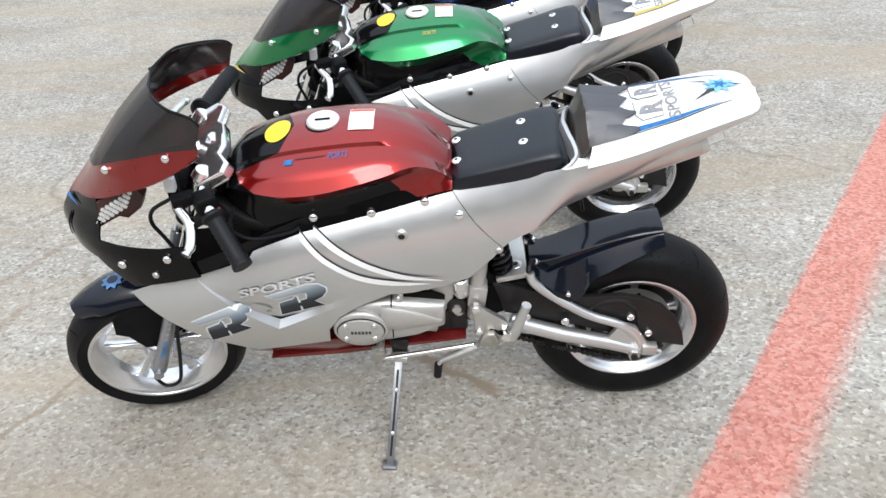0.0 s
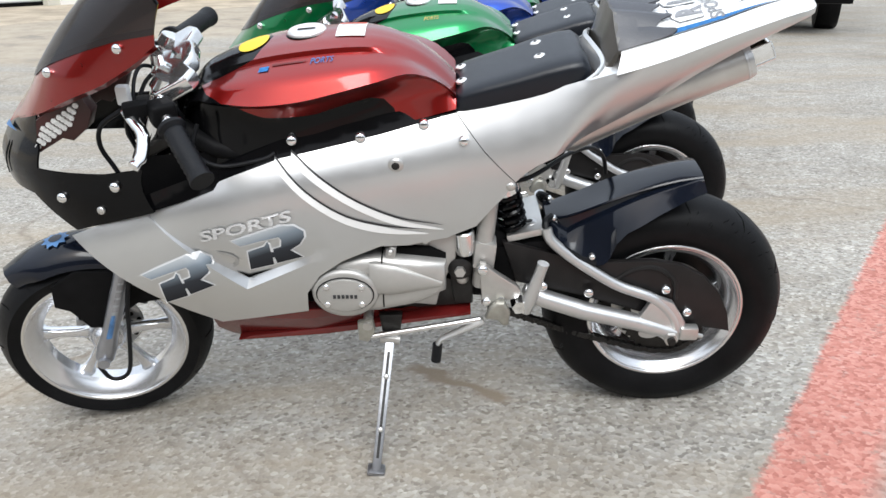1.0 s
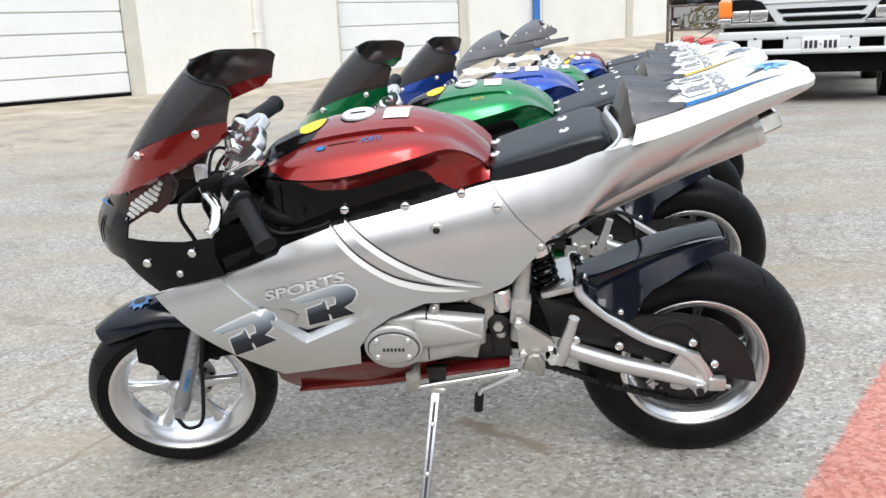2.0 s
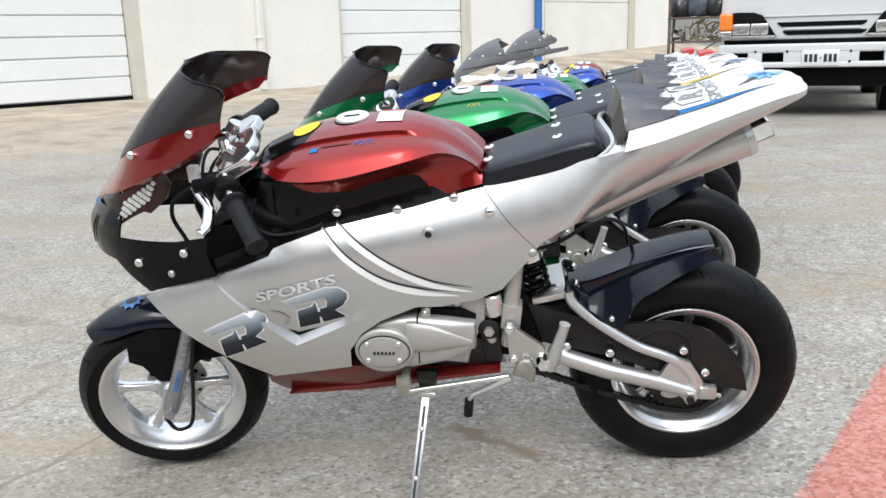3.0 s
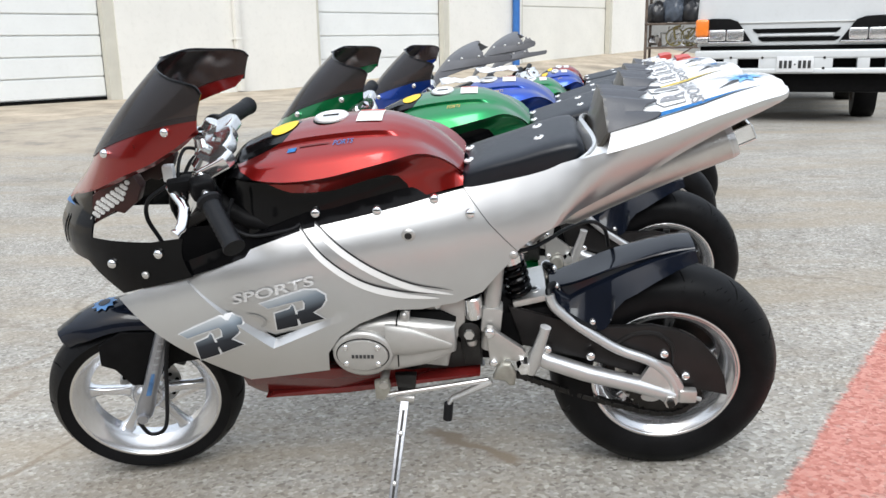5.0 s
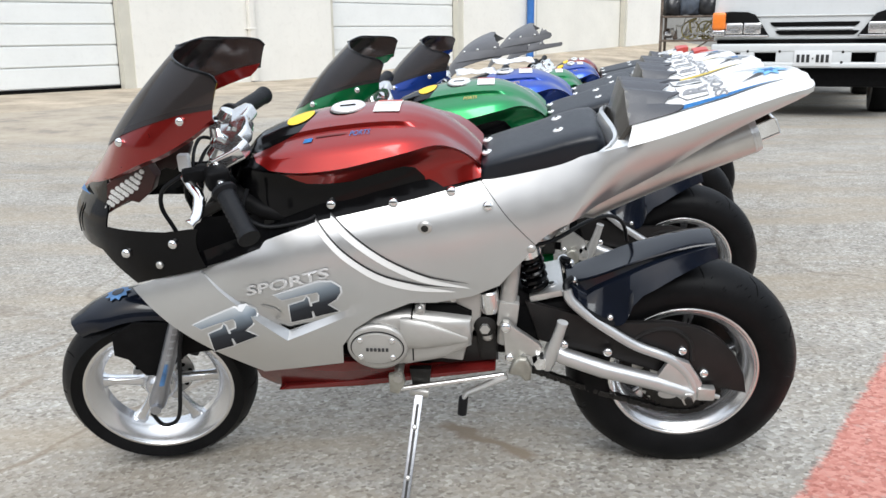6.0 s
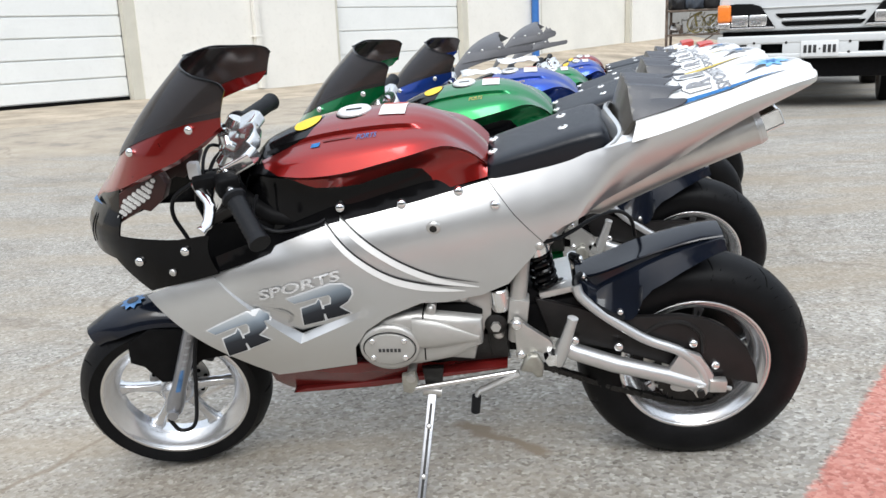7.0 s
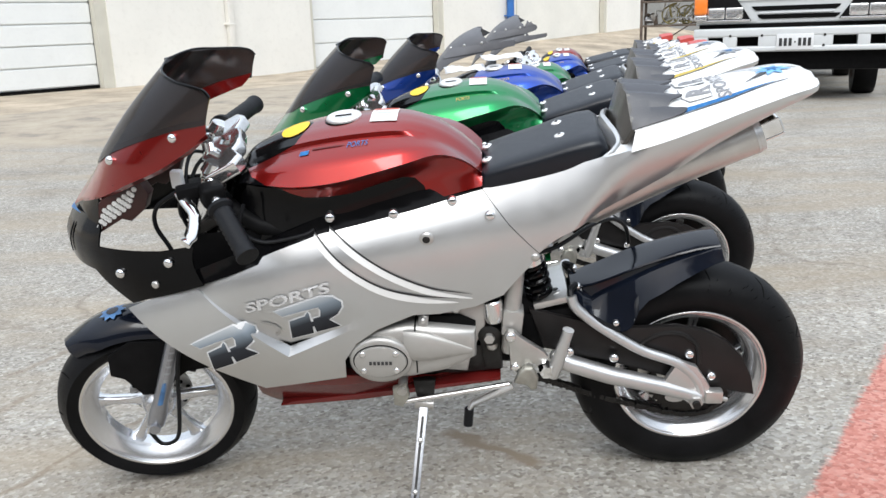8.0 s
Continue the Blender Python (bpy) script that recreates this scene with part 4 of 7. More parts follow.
def tank_at(x, s, lift=0.0):
    t, lo, w, b, c = TANK_TOP(x), TANK_LOW(x), TANK_W(x), TANK_B(x), TANK_CREASE(x)
    deck = min(max((x + 0.24) / 0.06, 0), 1) * min(max((0.075 - x) / 0.05, 0), 1)
    ur, zr = 0.50 * w, t - 0.011 - 0.05 * (1 - deck) * (t - c)
    us = [0, 0.30 * w, ur, ur + 0.0015 + 0.005 * (1 - deck), 0.82 * w, w, w - 0.016, 0.20 * w + 0.80 * b - 0.010, b]
    zs = [t, t - 0.0040, zr, zr - 0.0050 * deck - 0.002, zr - 0.45 * (zr - c), c, c - 0.010, c - 0.45 * (c - lo), lo]
    ss = [0, 0.15, 0.28, 0.32, 0.48, 0.64, 0.68, 0.82, 1.0]
    a = abs(s)
    return Vector((x, (1 if s > 0 else -1) * (float(np.interp(a, ss, us)) + lift * min(1, a * 1.5)), float(np.interp(a, ss, zs)) + lift * max(0, 1 - a)))


RED_HALF = [(-0.115, 0.0), (-0.135, 0.28), (-0.212, 0.40), (-0.200, 0.55), (-0.175, 0.64), (-0.12, 0.75), (-0.05, 0.80), (0.0, 0.785), (0.03, 0.79), (0.048, 0.83), (0.062, 0.90), (0.070, 1.0)]

# tail surface: sections along x; s from -1 (left lower edge) over the top to 1
TLX = [0.345, 0.366, 0.41, 0.45, 0.49, 0.53, 0.57, 0.60, 0.620, 0.634, 0.643, 0.649, 0.652]
TAIL_TOP = curve_through(TLX, [0.706, 0.709, 0.715, 0.720, 0.727, 0.735, 0.743, 0.7475, 0.7490, 0.7485, 0.7470, 0.7450, 0.7425])
TAIL_LOW = curve_through(TLX, [0.559, 0.570, 0.595, 0.619, 0.645, 0.668, 0.689, 0.703, 0.7115, 0.7175, 0.7220, 0.7255, 0.7290])
TAIL_MID = curve_through(TLX, [0.648, 0.656, 0.669, 0.682, 0.696, 0.710, 0.7225, 0.7310, 0.7350, 0.7365, 0.7370, 0.7370, 0.7365])
TAIL_W = curve_through(TLX, [0.100, 0.104, 0.104, 0.102, 0.098, 0.093, 0.087, 0.081, 0.075, 0.068, 0.060, 0.050, 0.038])
TS, TU = [0, 0.25, 0.45, 0.6, 0.75, 1.0], [0, 0.46, 0.76, 1.0, 0.97, 0.66]


def tail_at(x, s, lift=0.0):
    t, lo, mid, w = TAIL_TOP(x), TAIL_LOW(x), TAIL_MID(x), TAIL_W(x)
    zs = [t, t - 0.004, mid + 0.50 * (t - mid), mid, mid - 0.30 * (mid - lo), lo]
    a = abs(s)
    return Vector((x, (1 if s > 0 else -1) * (w * float(np.interp(a, TS, TU)) + lift * min(1, 1.4 * a)), float(np.interp(a, TS, zs)) + lift * max(0, 1 - a)))


def tail_top_at(x, y, lift=0.002):
    s = float(np.interp(min(abs(y) / TAIL_W(x), 1), TU[:4], TS[:4]))
    return tail_at(x, math.copysign(s, y), lift)


# steering: everything on the fork is turned to the left about the raked head axis
HEAD, RAKE, STEER = Vector((-0.305, 0, 0.55)), Vector((0.42, 0, 0.907)).normalized(), 13.0
STEER_TURN = Matrix.Translation(HEAD) @ Matrix.Rotation(radians(STEER), 4, RAKE) @ Matrix.Translation(-HEAD)
FRONT_HUB, FRONT_R, REAR_HUB, REAR_R = Vector((-0.468, 0, 0.153)), 0.1813, Vector((0.506, 0.010, 0.216)), 0.2045


def steered(ob):
    ob.matrix_local = STEER_TURN
    return ob


def tyre_profile(r, rim, half):
    return [(rim, -half * 0.72), (rim + 0.012, -half * 0.92), (rim + (r - rim) * 0.5, -half), (r - 0.016, -half * 0.80), (r - 0.004, -half * 0.42), (r, 0), (r - 0.004, half * 0.42), (r - 0.016, half * 0.80), (rim + (r - rim) * 0.5, half), (rim + 0.012, half * 0.92), (rim, half * 0.72)]


def rim_profile(rim, half):
    return [(rim + 0.006, -half), (rim + 0.006, -half + 0.006), (rim - 0.006, -half + 0.014), (rim - 0.016, -half * 0.5), (rim - 0.016, half * 0.5), (rim - 0.006, half - 0.014), (rim + 0.006, half - 0.006), (rim + 0.006, half), (rim - 0.003, half), (rim - 0.010, half * 0.86), (rim - 0.024, half * 0.45), (rim - 0.026, -half * 0.30), (rim - 0.012, -half * 0.80), (rim - 0.008, -half * 0.86), (rim - 0.003, -half)]


def tread_mesh(hub, r, half, count):
    """Slanting grooves over the shoulders of a tyre."""
    out = []
    for k in range(count):
        for sy in (-1, 1):
            a0 = 2 * math.pi * (k + (0.5 if sy > 0 else 0)) / count
            run = []
            for j in range(7):
                f = j / 6
                y = sy * half * (0.08 + 0.78 * f)
                rr = np.interp(abs(y) / half, [0, 0.42, 0.80, 1], [r, r - 0.004, r - 0.016, r - 0.035]) - 0.0008
                a = a0 + sy * 0.20 * f + 0.10 * f * f
                run.append(hub + Vector((rr * math.cos(a), y, rr * math.sin(a))))
            out.append(tube(run, [0.0008, 0.0015, 0.0017, 0.0017, 0.0017, 0.0015, 0.0008], 6))
    return merged(*out)


def nub_mesh(hub, r, half, count, seed):
    """Short moulding hairs left on a new tyre."""
    rng, out = random.Random(seed), []
    for k in range(count):
        a, y = rng.uniform(0, 2 * math.pi), rng.choice((-1, 1)) * half * rng.uniform(0.72, 0.95)
        rr = np.interp(abs(y) / half, [0, 0.42, 0.80, 1], [r, r - 0.004, r - 0.016, r - 0.035])
        p, d = hub + Vector((rr * math.cos(a), y, rr * math.sin(a))), Vector((math.cos(a), 0.4 * y / half, math.sin(a)))
        out.append(tube([p - d * 0.001, p + d * 0.006], [0.0007, 0.0004], 4))
    return merged(*out)


def build_wheel(bike, name, hub, r, rim, half, rim_half, spokes, turn, place, seed):
    w = part(name, turned(tyre_profile(r, rim, half), 72, hub), RUBBER, bike, "black treaded tyre on a cast alloy wheel")
    tagged(part("tread", tread_mesh(hub, r, half, 12), DARK_GAP, w), "dark tread grooves", kind="stuff")
    tagged(part("moulding_hairs", nub_mesh(hub, r, half, 70, seed), RUBBER, w), kind="stuff")
    part("rim", turned(rim_profile(rim, rim_half), 72, hub), WHEEL, w, "silver painted alloy rim")
    part("rim_lip", turned([(rim + 0.0022 + 0.0044 * math.cos(a), -rim_half + 0.0018 - 0.0044 * math.sin(a)) for a in np.linspace(-0.4, math.pi + 0.4, 11)], 72, hub), POLISHED, w, "bright machined rim edge")
    part("hub", turned([(0, -0.034), (0.020, -0.034), (0.026, -0.028), (0.034, -0.012), (0.034, 0.02), (0.028, 0.034), (0, 0.034)], 28, hub), WHEEL, w)
    for k in range(spokes):
        a = 2 * math.pi * k / spokes + turn
        c, s = math.cos(a), math.sin(a)
        rings = []
        for rr, wd, dp, off in ((0.024, 0.016, 0.012, 0.002), (0.050, 0.0095, 0.010, 0.005), (rim - 0.050, 0.0085, 0.009, 0.008), (rim - 0.032, 0.011, 0.011, 0.008), (rim - 0.017, 0.020, 0.014, 0.008)):
            p = hub + Vector((rr * c, off, rr * s))
            t = Vector((-s, 0, c))
            rings.append([p + t * (wd * math.copysign(abs(math.cos(b)) ** 0.6, math.cos(b))) + Vector((0, dp * math.copysign(abs(math.sin(b)) ** 0.6, math.sin(b)), 0)) for b in (2 * math.pi * i / 12 for i in range(12))])
        part("spoke", loft(rings), WHEEL, w)
    if place:
        w.matrix_local = place
    return w


def disc_mesh(hub, y, r0, r1, thick, holes):
    """A drilled brake disc."""
    bm = turned([(r0, y - thick / 2), (r1, y - thick / 2), (r1, y + thick / 2), (r0, y + thick / 2)], 56, hub)
    return bm


def build_brake(wheel, hub, y, r):
    d = part("brake_disc", disc_mesh(hub, y, r * 0.55, r, 0.004, 12), STEEL, wheel, "drilled steel brake disc")
    for k in range(18):
        a = 2 * math.pi * k / 18
        rr = r * (0.70 if k % 2 else 0.86)
        p = hub + Vector((rr * math.cos(a), y, rr * math.sin(a)))
        part("hole", turned([(0, -0.0028), (0.0045, -0.0028), (0.0045, 0.0028), (0, 0.0028)], 10, p), DARK_GAP, d)


def coil(a, b, r, wire, turns, sides=7):
    a, b = Vector(a), Vector(b)
    d = (b - a).normalized()
    u = d.orthogonal().normalized()
    v = d.cross(u)
    n = int(turns * 14)
    return tube([a.lerp(b, i / n) + r * (u * math.cos(2 * math.pi * turns * i / n) + v * math.sin(2 * math.pi * turns * i / n)) for i in range(n + 1)], wire, sides)


def chain_mesh(points, y):
    """Side plates and rollers along a line."""
    run, out = smooth_line([(x, y, z) for x, z in points], 12), []
    gone, last = 0.0, run[0]
    pitch, k = 0.0127, 0
    for p in run[1:]:
        gone += (p - last).length
        last_dir = (p - last).normalized()
        if gone >= pitch:
            gone, k = gone - pitch, k + 1
            turn = Matrix.Rotation(-math.atan2(last_dir.z, last_dir.x), 4, "Y")
            for dy in (-0.004, 0.004) if k % 2 else (-0.0058, 0.0058):
                out.append(block((0.0165, 0.0016, 0.0095), p + Vector((0, dy, 0)), 0.0006, turn, 1))
            out.append(tube([p + Vector((-0.006, -0.007, 0)), p + Vector((-0.006, 0.007, 0))], 0.0036, 8))
        last = p
    return merged(*out)


def lay_side(sy, x0, z0, slope, shear, wide=1.0, lift=0.0022):
    c, s = math.cos(slope), math.sin(slope)

    def at(x, y):
        xx = x * wide + shear * y
        px, pz = x0 + xx * c - y * s, z0 + xx * s + y * c
        return Vector((px, sy * (side_width(px, pz) + lift), pz))

    return at


def grown(ring, d):
    """The outline moved outwards by d."""
    n, out = len(ring), []
    area = sum(a[0] * b[1] - b[0] * a[1] for a, b in zip(ring, ring[1:] + ring[:1]))
    for i in range(n):
        p, q, r = Vector(ring[i - 1]), Vector(ring[i]), Vector(ring[(i + 1) % n])
        e, f = (q - p).normalized(), (r - q).normalized()
        m = (Vector((e.y, -e.x)) + Vector((f.y, -f.x))) * (1 if area > 0 else -1)
        m = m.normalized() if m.length > 1e-6 else Vector((0, 0))
        out.append(tuple(q + m * d))
    return out


def build_side_decals(fairing, sy):
    """White stripes, the word and the two large letters on a flank."""
    upper = smooth_line([(-0.086, 0.540, 0), (-0.045, 0.505, 0), (0.012, 0.464, 0), (0.07, 0.434, 0), (0.133, 0.417, 0)], 6)
    lower = smooth_line([(-0.110, 0.533, 0), (-0.066, 0.486, 0), (-0.010, 0.444, 0), (0.05, 0.422, 0), (0.110, 0.411, 0)], 6)
    for run, mat, wid, dz in ((upper, DECAL_WHITE, 0.0125, 0), (upper, DECAL_BLACK, 0.0035, 0.0085), (lower, DECAL_WHITE, 0.0125, 0), (lower, DECAL_BLACK, 0.0035, 0.0085)):
        k = len(run) - 1
        wd = [wid * min(1, 3 * (1 - i / k) + 0.1) / 2 for i in range(k + 1)]
        ring = [(p.x, p.y + dz + w) for p, w in zip(run, wd)] + [(p.x, p.y + dz - w) for p, w in reversed(list(zip(run, wd)))]
        part("stripe", sheet(side_at(sy, 0.0012), ring, 0.01, thick=0), mat, fairing, "white stripe" if mat is DECAL_WHITE else "thin black stripe")
    part("letter_edge", letters("SPORTS", 0.0245, lay_side(-1, -0.2256, 0.4188, 0.235, 0.25, 1.66, 0.0014), 0.0008) if sy < 0 else letters("SPORTS", 0.0245, lay_side(1, -0.0776, 0.4538, 0.235, 0.25, -1.66, 0.0014), 0.0008), LETTER_EDGE, fairing, "grey edge of the letters", smooth=False)
    part("lettering", letters("SPORTS", 0.0245, lay_side(sy, -0.226, 0.4195, 0.235, 0.25, 1.66), 0.0007) if sy < 0 else letters("SPORTS", 0.0245, lay_side(1, -0.078, 0.4545, 0.235, 0.25, -1.66), 0.0007), LETTER_PALE, fairing, "pale lettering", smooth=False)
    r_bow = [(-0.055, 0.034), (-0.027, 0.043), (0.019, 0.057), (0.039, 0.056), (0.052, 0.046), (0.052, 0.036), (0.044, 0.023), (0.028, 0.012), (0.015, 0.012), (0.018, 0.032), (0.015, 0.038), (-0.011, 0.033), (-0.043, 0.025)]
    r_leg = [(-0.033, 0.014), (-0.008, 0.022), (-0.003, 0.030), (-0.001, 0.026), (0.000, 0.010), (0.004, 0.010), (0.004, 0.016), (0.018, 0.020), (0.030, 0.011), (0.046, -0.002), (0.006, -0.013), (0.004, 0.0), (0.001, -0.001), (0.001, -0.015), (-0.035, -0.023)]
    for x0, z0, turn in ((-0.126, 0.387, 0.0), (-0.262, 0.341, 0.13)):
        c, s = math.cos(turn), math.sin(turn)
        for ring, mat, word, up in ((r_bow, DECAL_SHADE, "pale to dark fading bow of a letter", 0.0006), (r_leg, DECAL_SHADE, "dark leg of a letter", 0.0)):
            ring = [(x0 + x * c - y * s, z0 + x * s + y * c) for x, y in ring]
            part("outline", sheet(side_at(sy, 0.0012), grown(ring, 0.0028), 0.012, thick=0), DECAL_PALE, fairing)
            part("logo_letter", sheet(side_at(sy, 0.0020 + up), ring, 0.012, thick=0), mat, fairing, word)
    bow = [(-0.2085, 0.4015), (-0.195, 0.4005), (-0.182, 0.395), (-0.175, 0.386), (-0.177, 0.376), (-0.186, 0.369), (-0.1875, 0.3735), (-0.1815, 0.379), (-0.181, 0.386), (-0.187, 0.392), (-0.198, 0.396)]
    part("logo_letter", sheet(side_at(sy, 0.0016), bow, 0.008, thick=0), LETTER_EDGE, fairing, "grey bow of a letter past the vent")
    # the dark slit of the vent, above the lower edge of the V
    near, deep = V_FACET + 0.0008, V_FACET + 0.007
    slit = [tuple(V_A.lerp(V_B, 0.84) + V_IN_1 * near), tuple(V_B + V_MITRE * near), tuple(V_B.lerp(V_C, 0.34) + V_IN_2 * near), tuple(V_B.lerp(V_C, 0.24) + V_IN_2 * deep * 0.8), tuple(V_B + V_MITRE * deep), tuple(V_A.lerp(V_B, 0.88) + V_IN_1 * deep * 0.8)]
    part("vent_slit", sheet(side_at(sy, 0.0010), slit, 0.008, thick=0), DARK_GAP, fairing, "dark slit of the side vent")


def build_nose(b, paint):
    edge = [(-0.479, 0.627), (-0.445, 0.650), (-0.411, 0.673), (-0.35, 0.699), (-0.295, 0.717), (-0.243, 0.727)]
    screen = [(-0.336, 0.793), (-0.315, 0.791), (-0.285, 0.784), (-0.255, 0.780), (-0.238, 0.775), (-0.231, 0.766)] + edge[::-1]
    ws = part("windscreen", sheet(lambda q, z: nose_at(q, z, 0.002), nose_ring(screen), 0.02, thick=0.003, stretch=2), SMOKED, b, "dark smoked plastic windscreen")
    rim = [nose_at(q, z, 0.003) for q, z in [(-q_of(x, z), z) for x, z in screen[:6]][::-1] + [(q_of(x, z), z) for x, z in screen[:6]]]
    part("rim_bead", tube(smooth_line(rim, 5), 0.0022, 8), GLOSS_BLACK, ws, "rolled upper edge")
    low = [(-0.541, 0.551), (-0.49, 0.575), (-0.445, 0.594), (-0.405, 0.613), (-0.362, 0.634), (-0.326, 0.650), (-0.278, 0.679), (-0.243, 0.707)]
    far_low = [(-0.541, 0.551), (-0.50, 0.590), (-0.426, 0.640), (-0.348, 0.682), (-0.262, 0.713), (-0.250, 0.724)]
    top = [(x, z + 0.008) for x, z in edge]
    outline = [(-q_of(x, z), z) for x, z in low[::-1]][:-1] + [(-0.02, 0.552)] + [(q_of(x, z), z) for x, z in far_low[1:]] + [(q_of(x, z), z) for x, z in top[::-1]] + [(-q_of(x, z), z) for x, z in top if q_of(x, z) > 1e-6]
    fold = [(-q_of(x, FOLD(x)), FOLD(x)) for x in np.linspace(-0.50, -0.262, 12)]
    nose = part("nose_panel", sheet(folded_at, outline, 0.016, [fold], 0.003, 2), paint, b, "painted upper nose fairing", 20)
    for sy in (-1, 1):
        for x, z in ((-0.411, 0.664), (-0.295, 0.7075)):
            part("bolt", bolt(nose_at(sy * q_of(x, z), z, 0.003), 0.0075, (-0.35, sy, 0)), CHROME, nose)
    front = [(-0.541, 0.553), (-0.49, 0.582), (-0.452, 0.600), (-0.454, 0.548), (-0.459, 0.523), (-0.348, 0.528), (-0.29, 0.538), (-0.285, 0.470), (-0.335, 0.455), (-0.416, 0.428), (-0.478, 0.478), (-0.56, 0.468)]
    far_front = [(-0.541, 0.553), (-0.49, 0.582), (-0.452, 0.600), (-0.454, 0.575), (-0.459, 0.553), (-0.348, 0.553), (-0.29, 0.560), (-0.285, 0.505), (-0.335, 0.498), (-0.416, 0.490), (-0.478, 0.500), (-0.557, 0.470)]
    ring = two_sided_ring(front, [p for p in far_front if q_of(*p) > 1e-6])
    black = part("lower_nose", sheet(nose_at, ring, 0.02, thick=0.003, stretch=2), GLOSS_BLACK, b, "gloss black lower nose fairing")
    for sy in (-1, 1):
        for x, z in ((-0.334, 0.511 if sy < 0 else 0.530), (-0.421, 0.486 if sy < 0 else 0.515)):
            part("bolt", bolt(nose_at(sy * q_of(x, z), z, 0.003), 0.0082, (-0.25, sy, 0)), CHROME, black)
        if sy < 0:
            part("screw", bolt(nose_at(sy * q_of(-0.364, 0.471), 0.471, 0.003), 0.0065, (-0.25, sy, 0), 0.003), STEEL, black)
        q0 = sy * 0.22
        part("slot", sheet(lambda q, z: nose_at(q, z, 0.0035), [(q0, 0.485), (q0 + sy * 0.025, 0.487), (q0 + sy * 0.03, 0.535), (q0 + sy * 0.008, 0.540)], 0.02, thick=0.001, stretch=2), DARK_GAP, black, "narrow dark slot")
        part("flash", sheet(lambda q, z: nose_at(q, z, 0.006), [(sy * 0.05, 0.553), (sy * 0.30, 0.560), (sy * 0.07, 0.563)], 0.02, thick=0, stretch=2), DECAL_BLUE, nose, "small blue flash")
        # the honeycomb of the headlamp, inside the opening
        lamp = part("headlamp", slab([(-0.451, 0.591), (-0.463, 0.537), (-0.418, 0.563), (-0.403, 0.559), (-0.377, 0.580), (-0.367, 0.604), (-0.379, 0.630), (-0.414, 0.618)], min(sy * 0.092, sy * 0.066), max(sy * 0.092, sy * 0.066), 0.004), DARK_RED, b, "dark red headlamp housing with a honeycomb of bright cells")
        for i in range(7):
            for j in range(4):
                x, z = -0.456 + i * 0.0090 + j * 0.0048, 0.5515 + i * 0.0058 + j * 0.0092
                cell = [(x + 0.0044 * math.cos(a), z + 0.0044 * math.sin(a)) for a in (math.pi / 3 * k + math.pi / 6 + 0.5 for k in range(6))]
                part("cell", slab(cell, min(sy * 0.0925, sy * 0.0945), max(sy * 0.0925, sy * 0.0945)), CELL, lamp)


BACK_TURN = STEER_TURN.inverted()


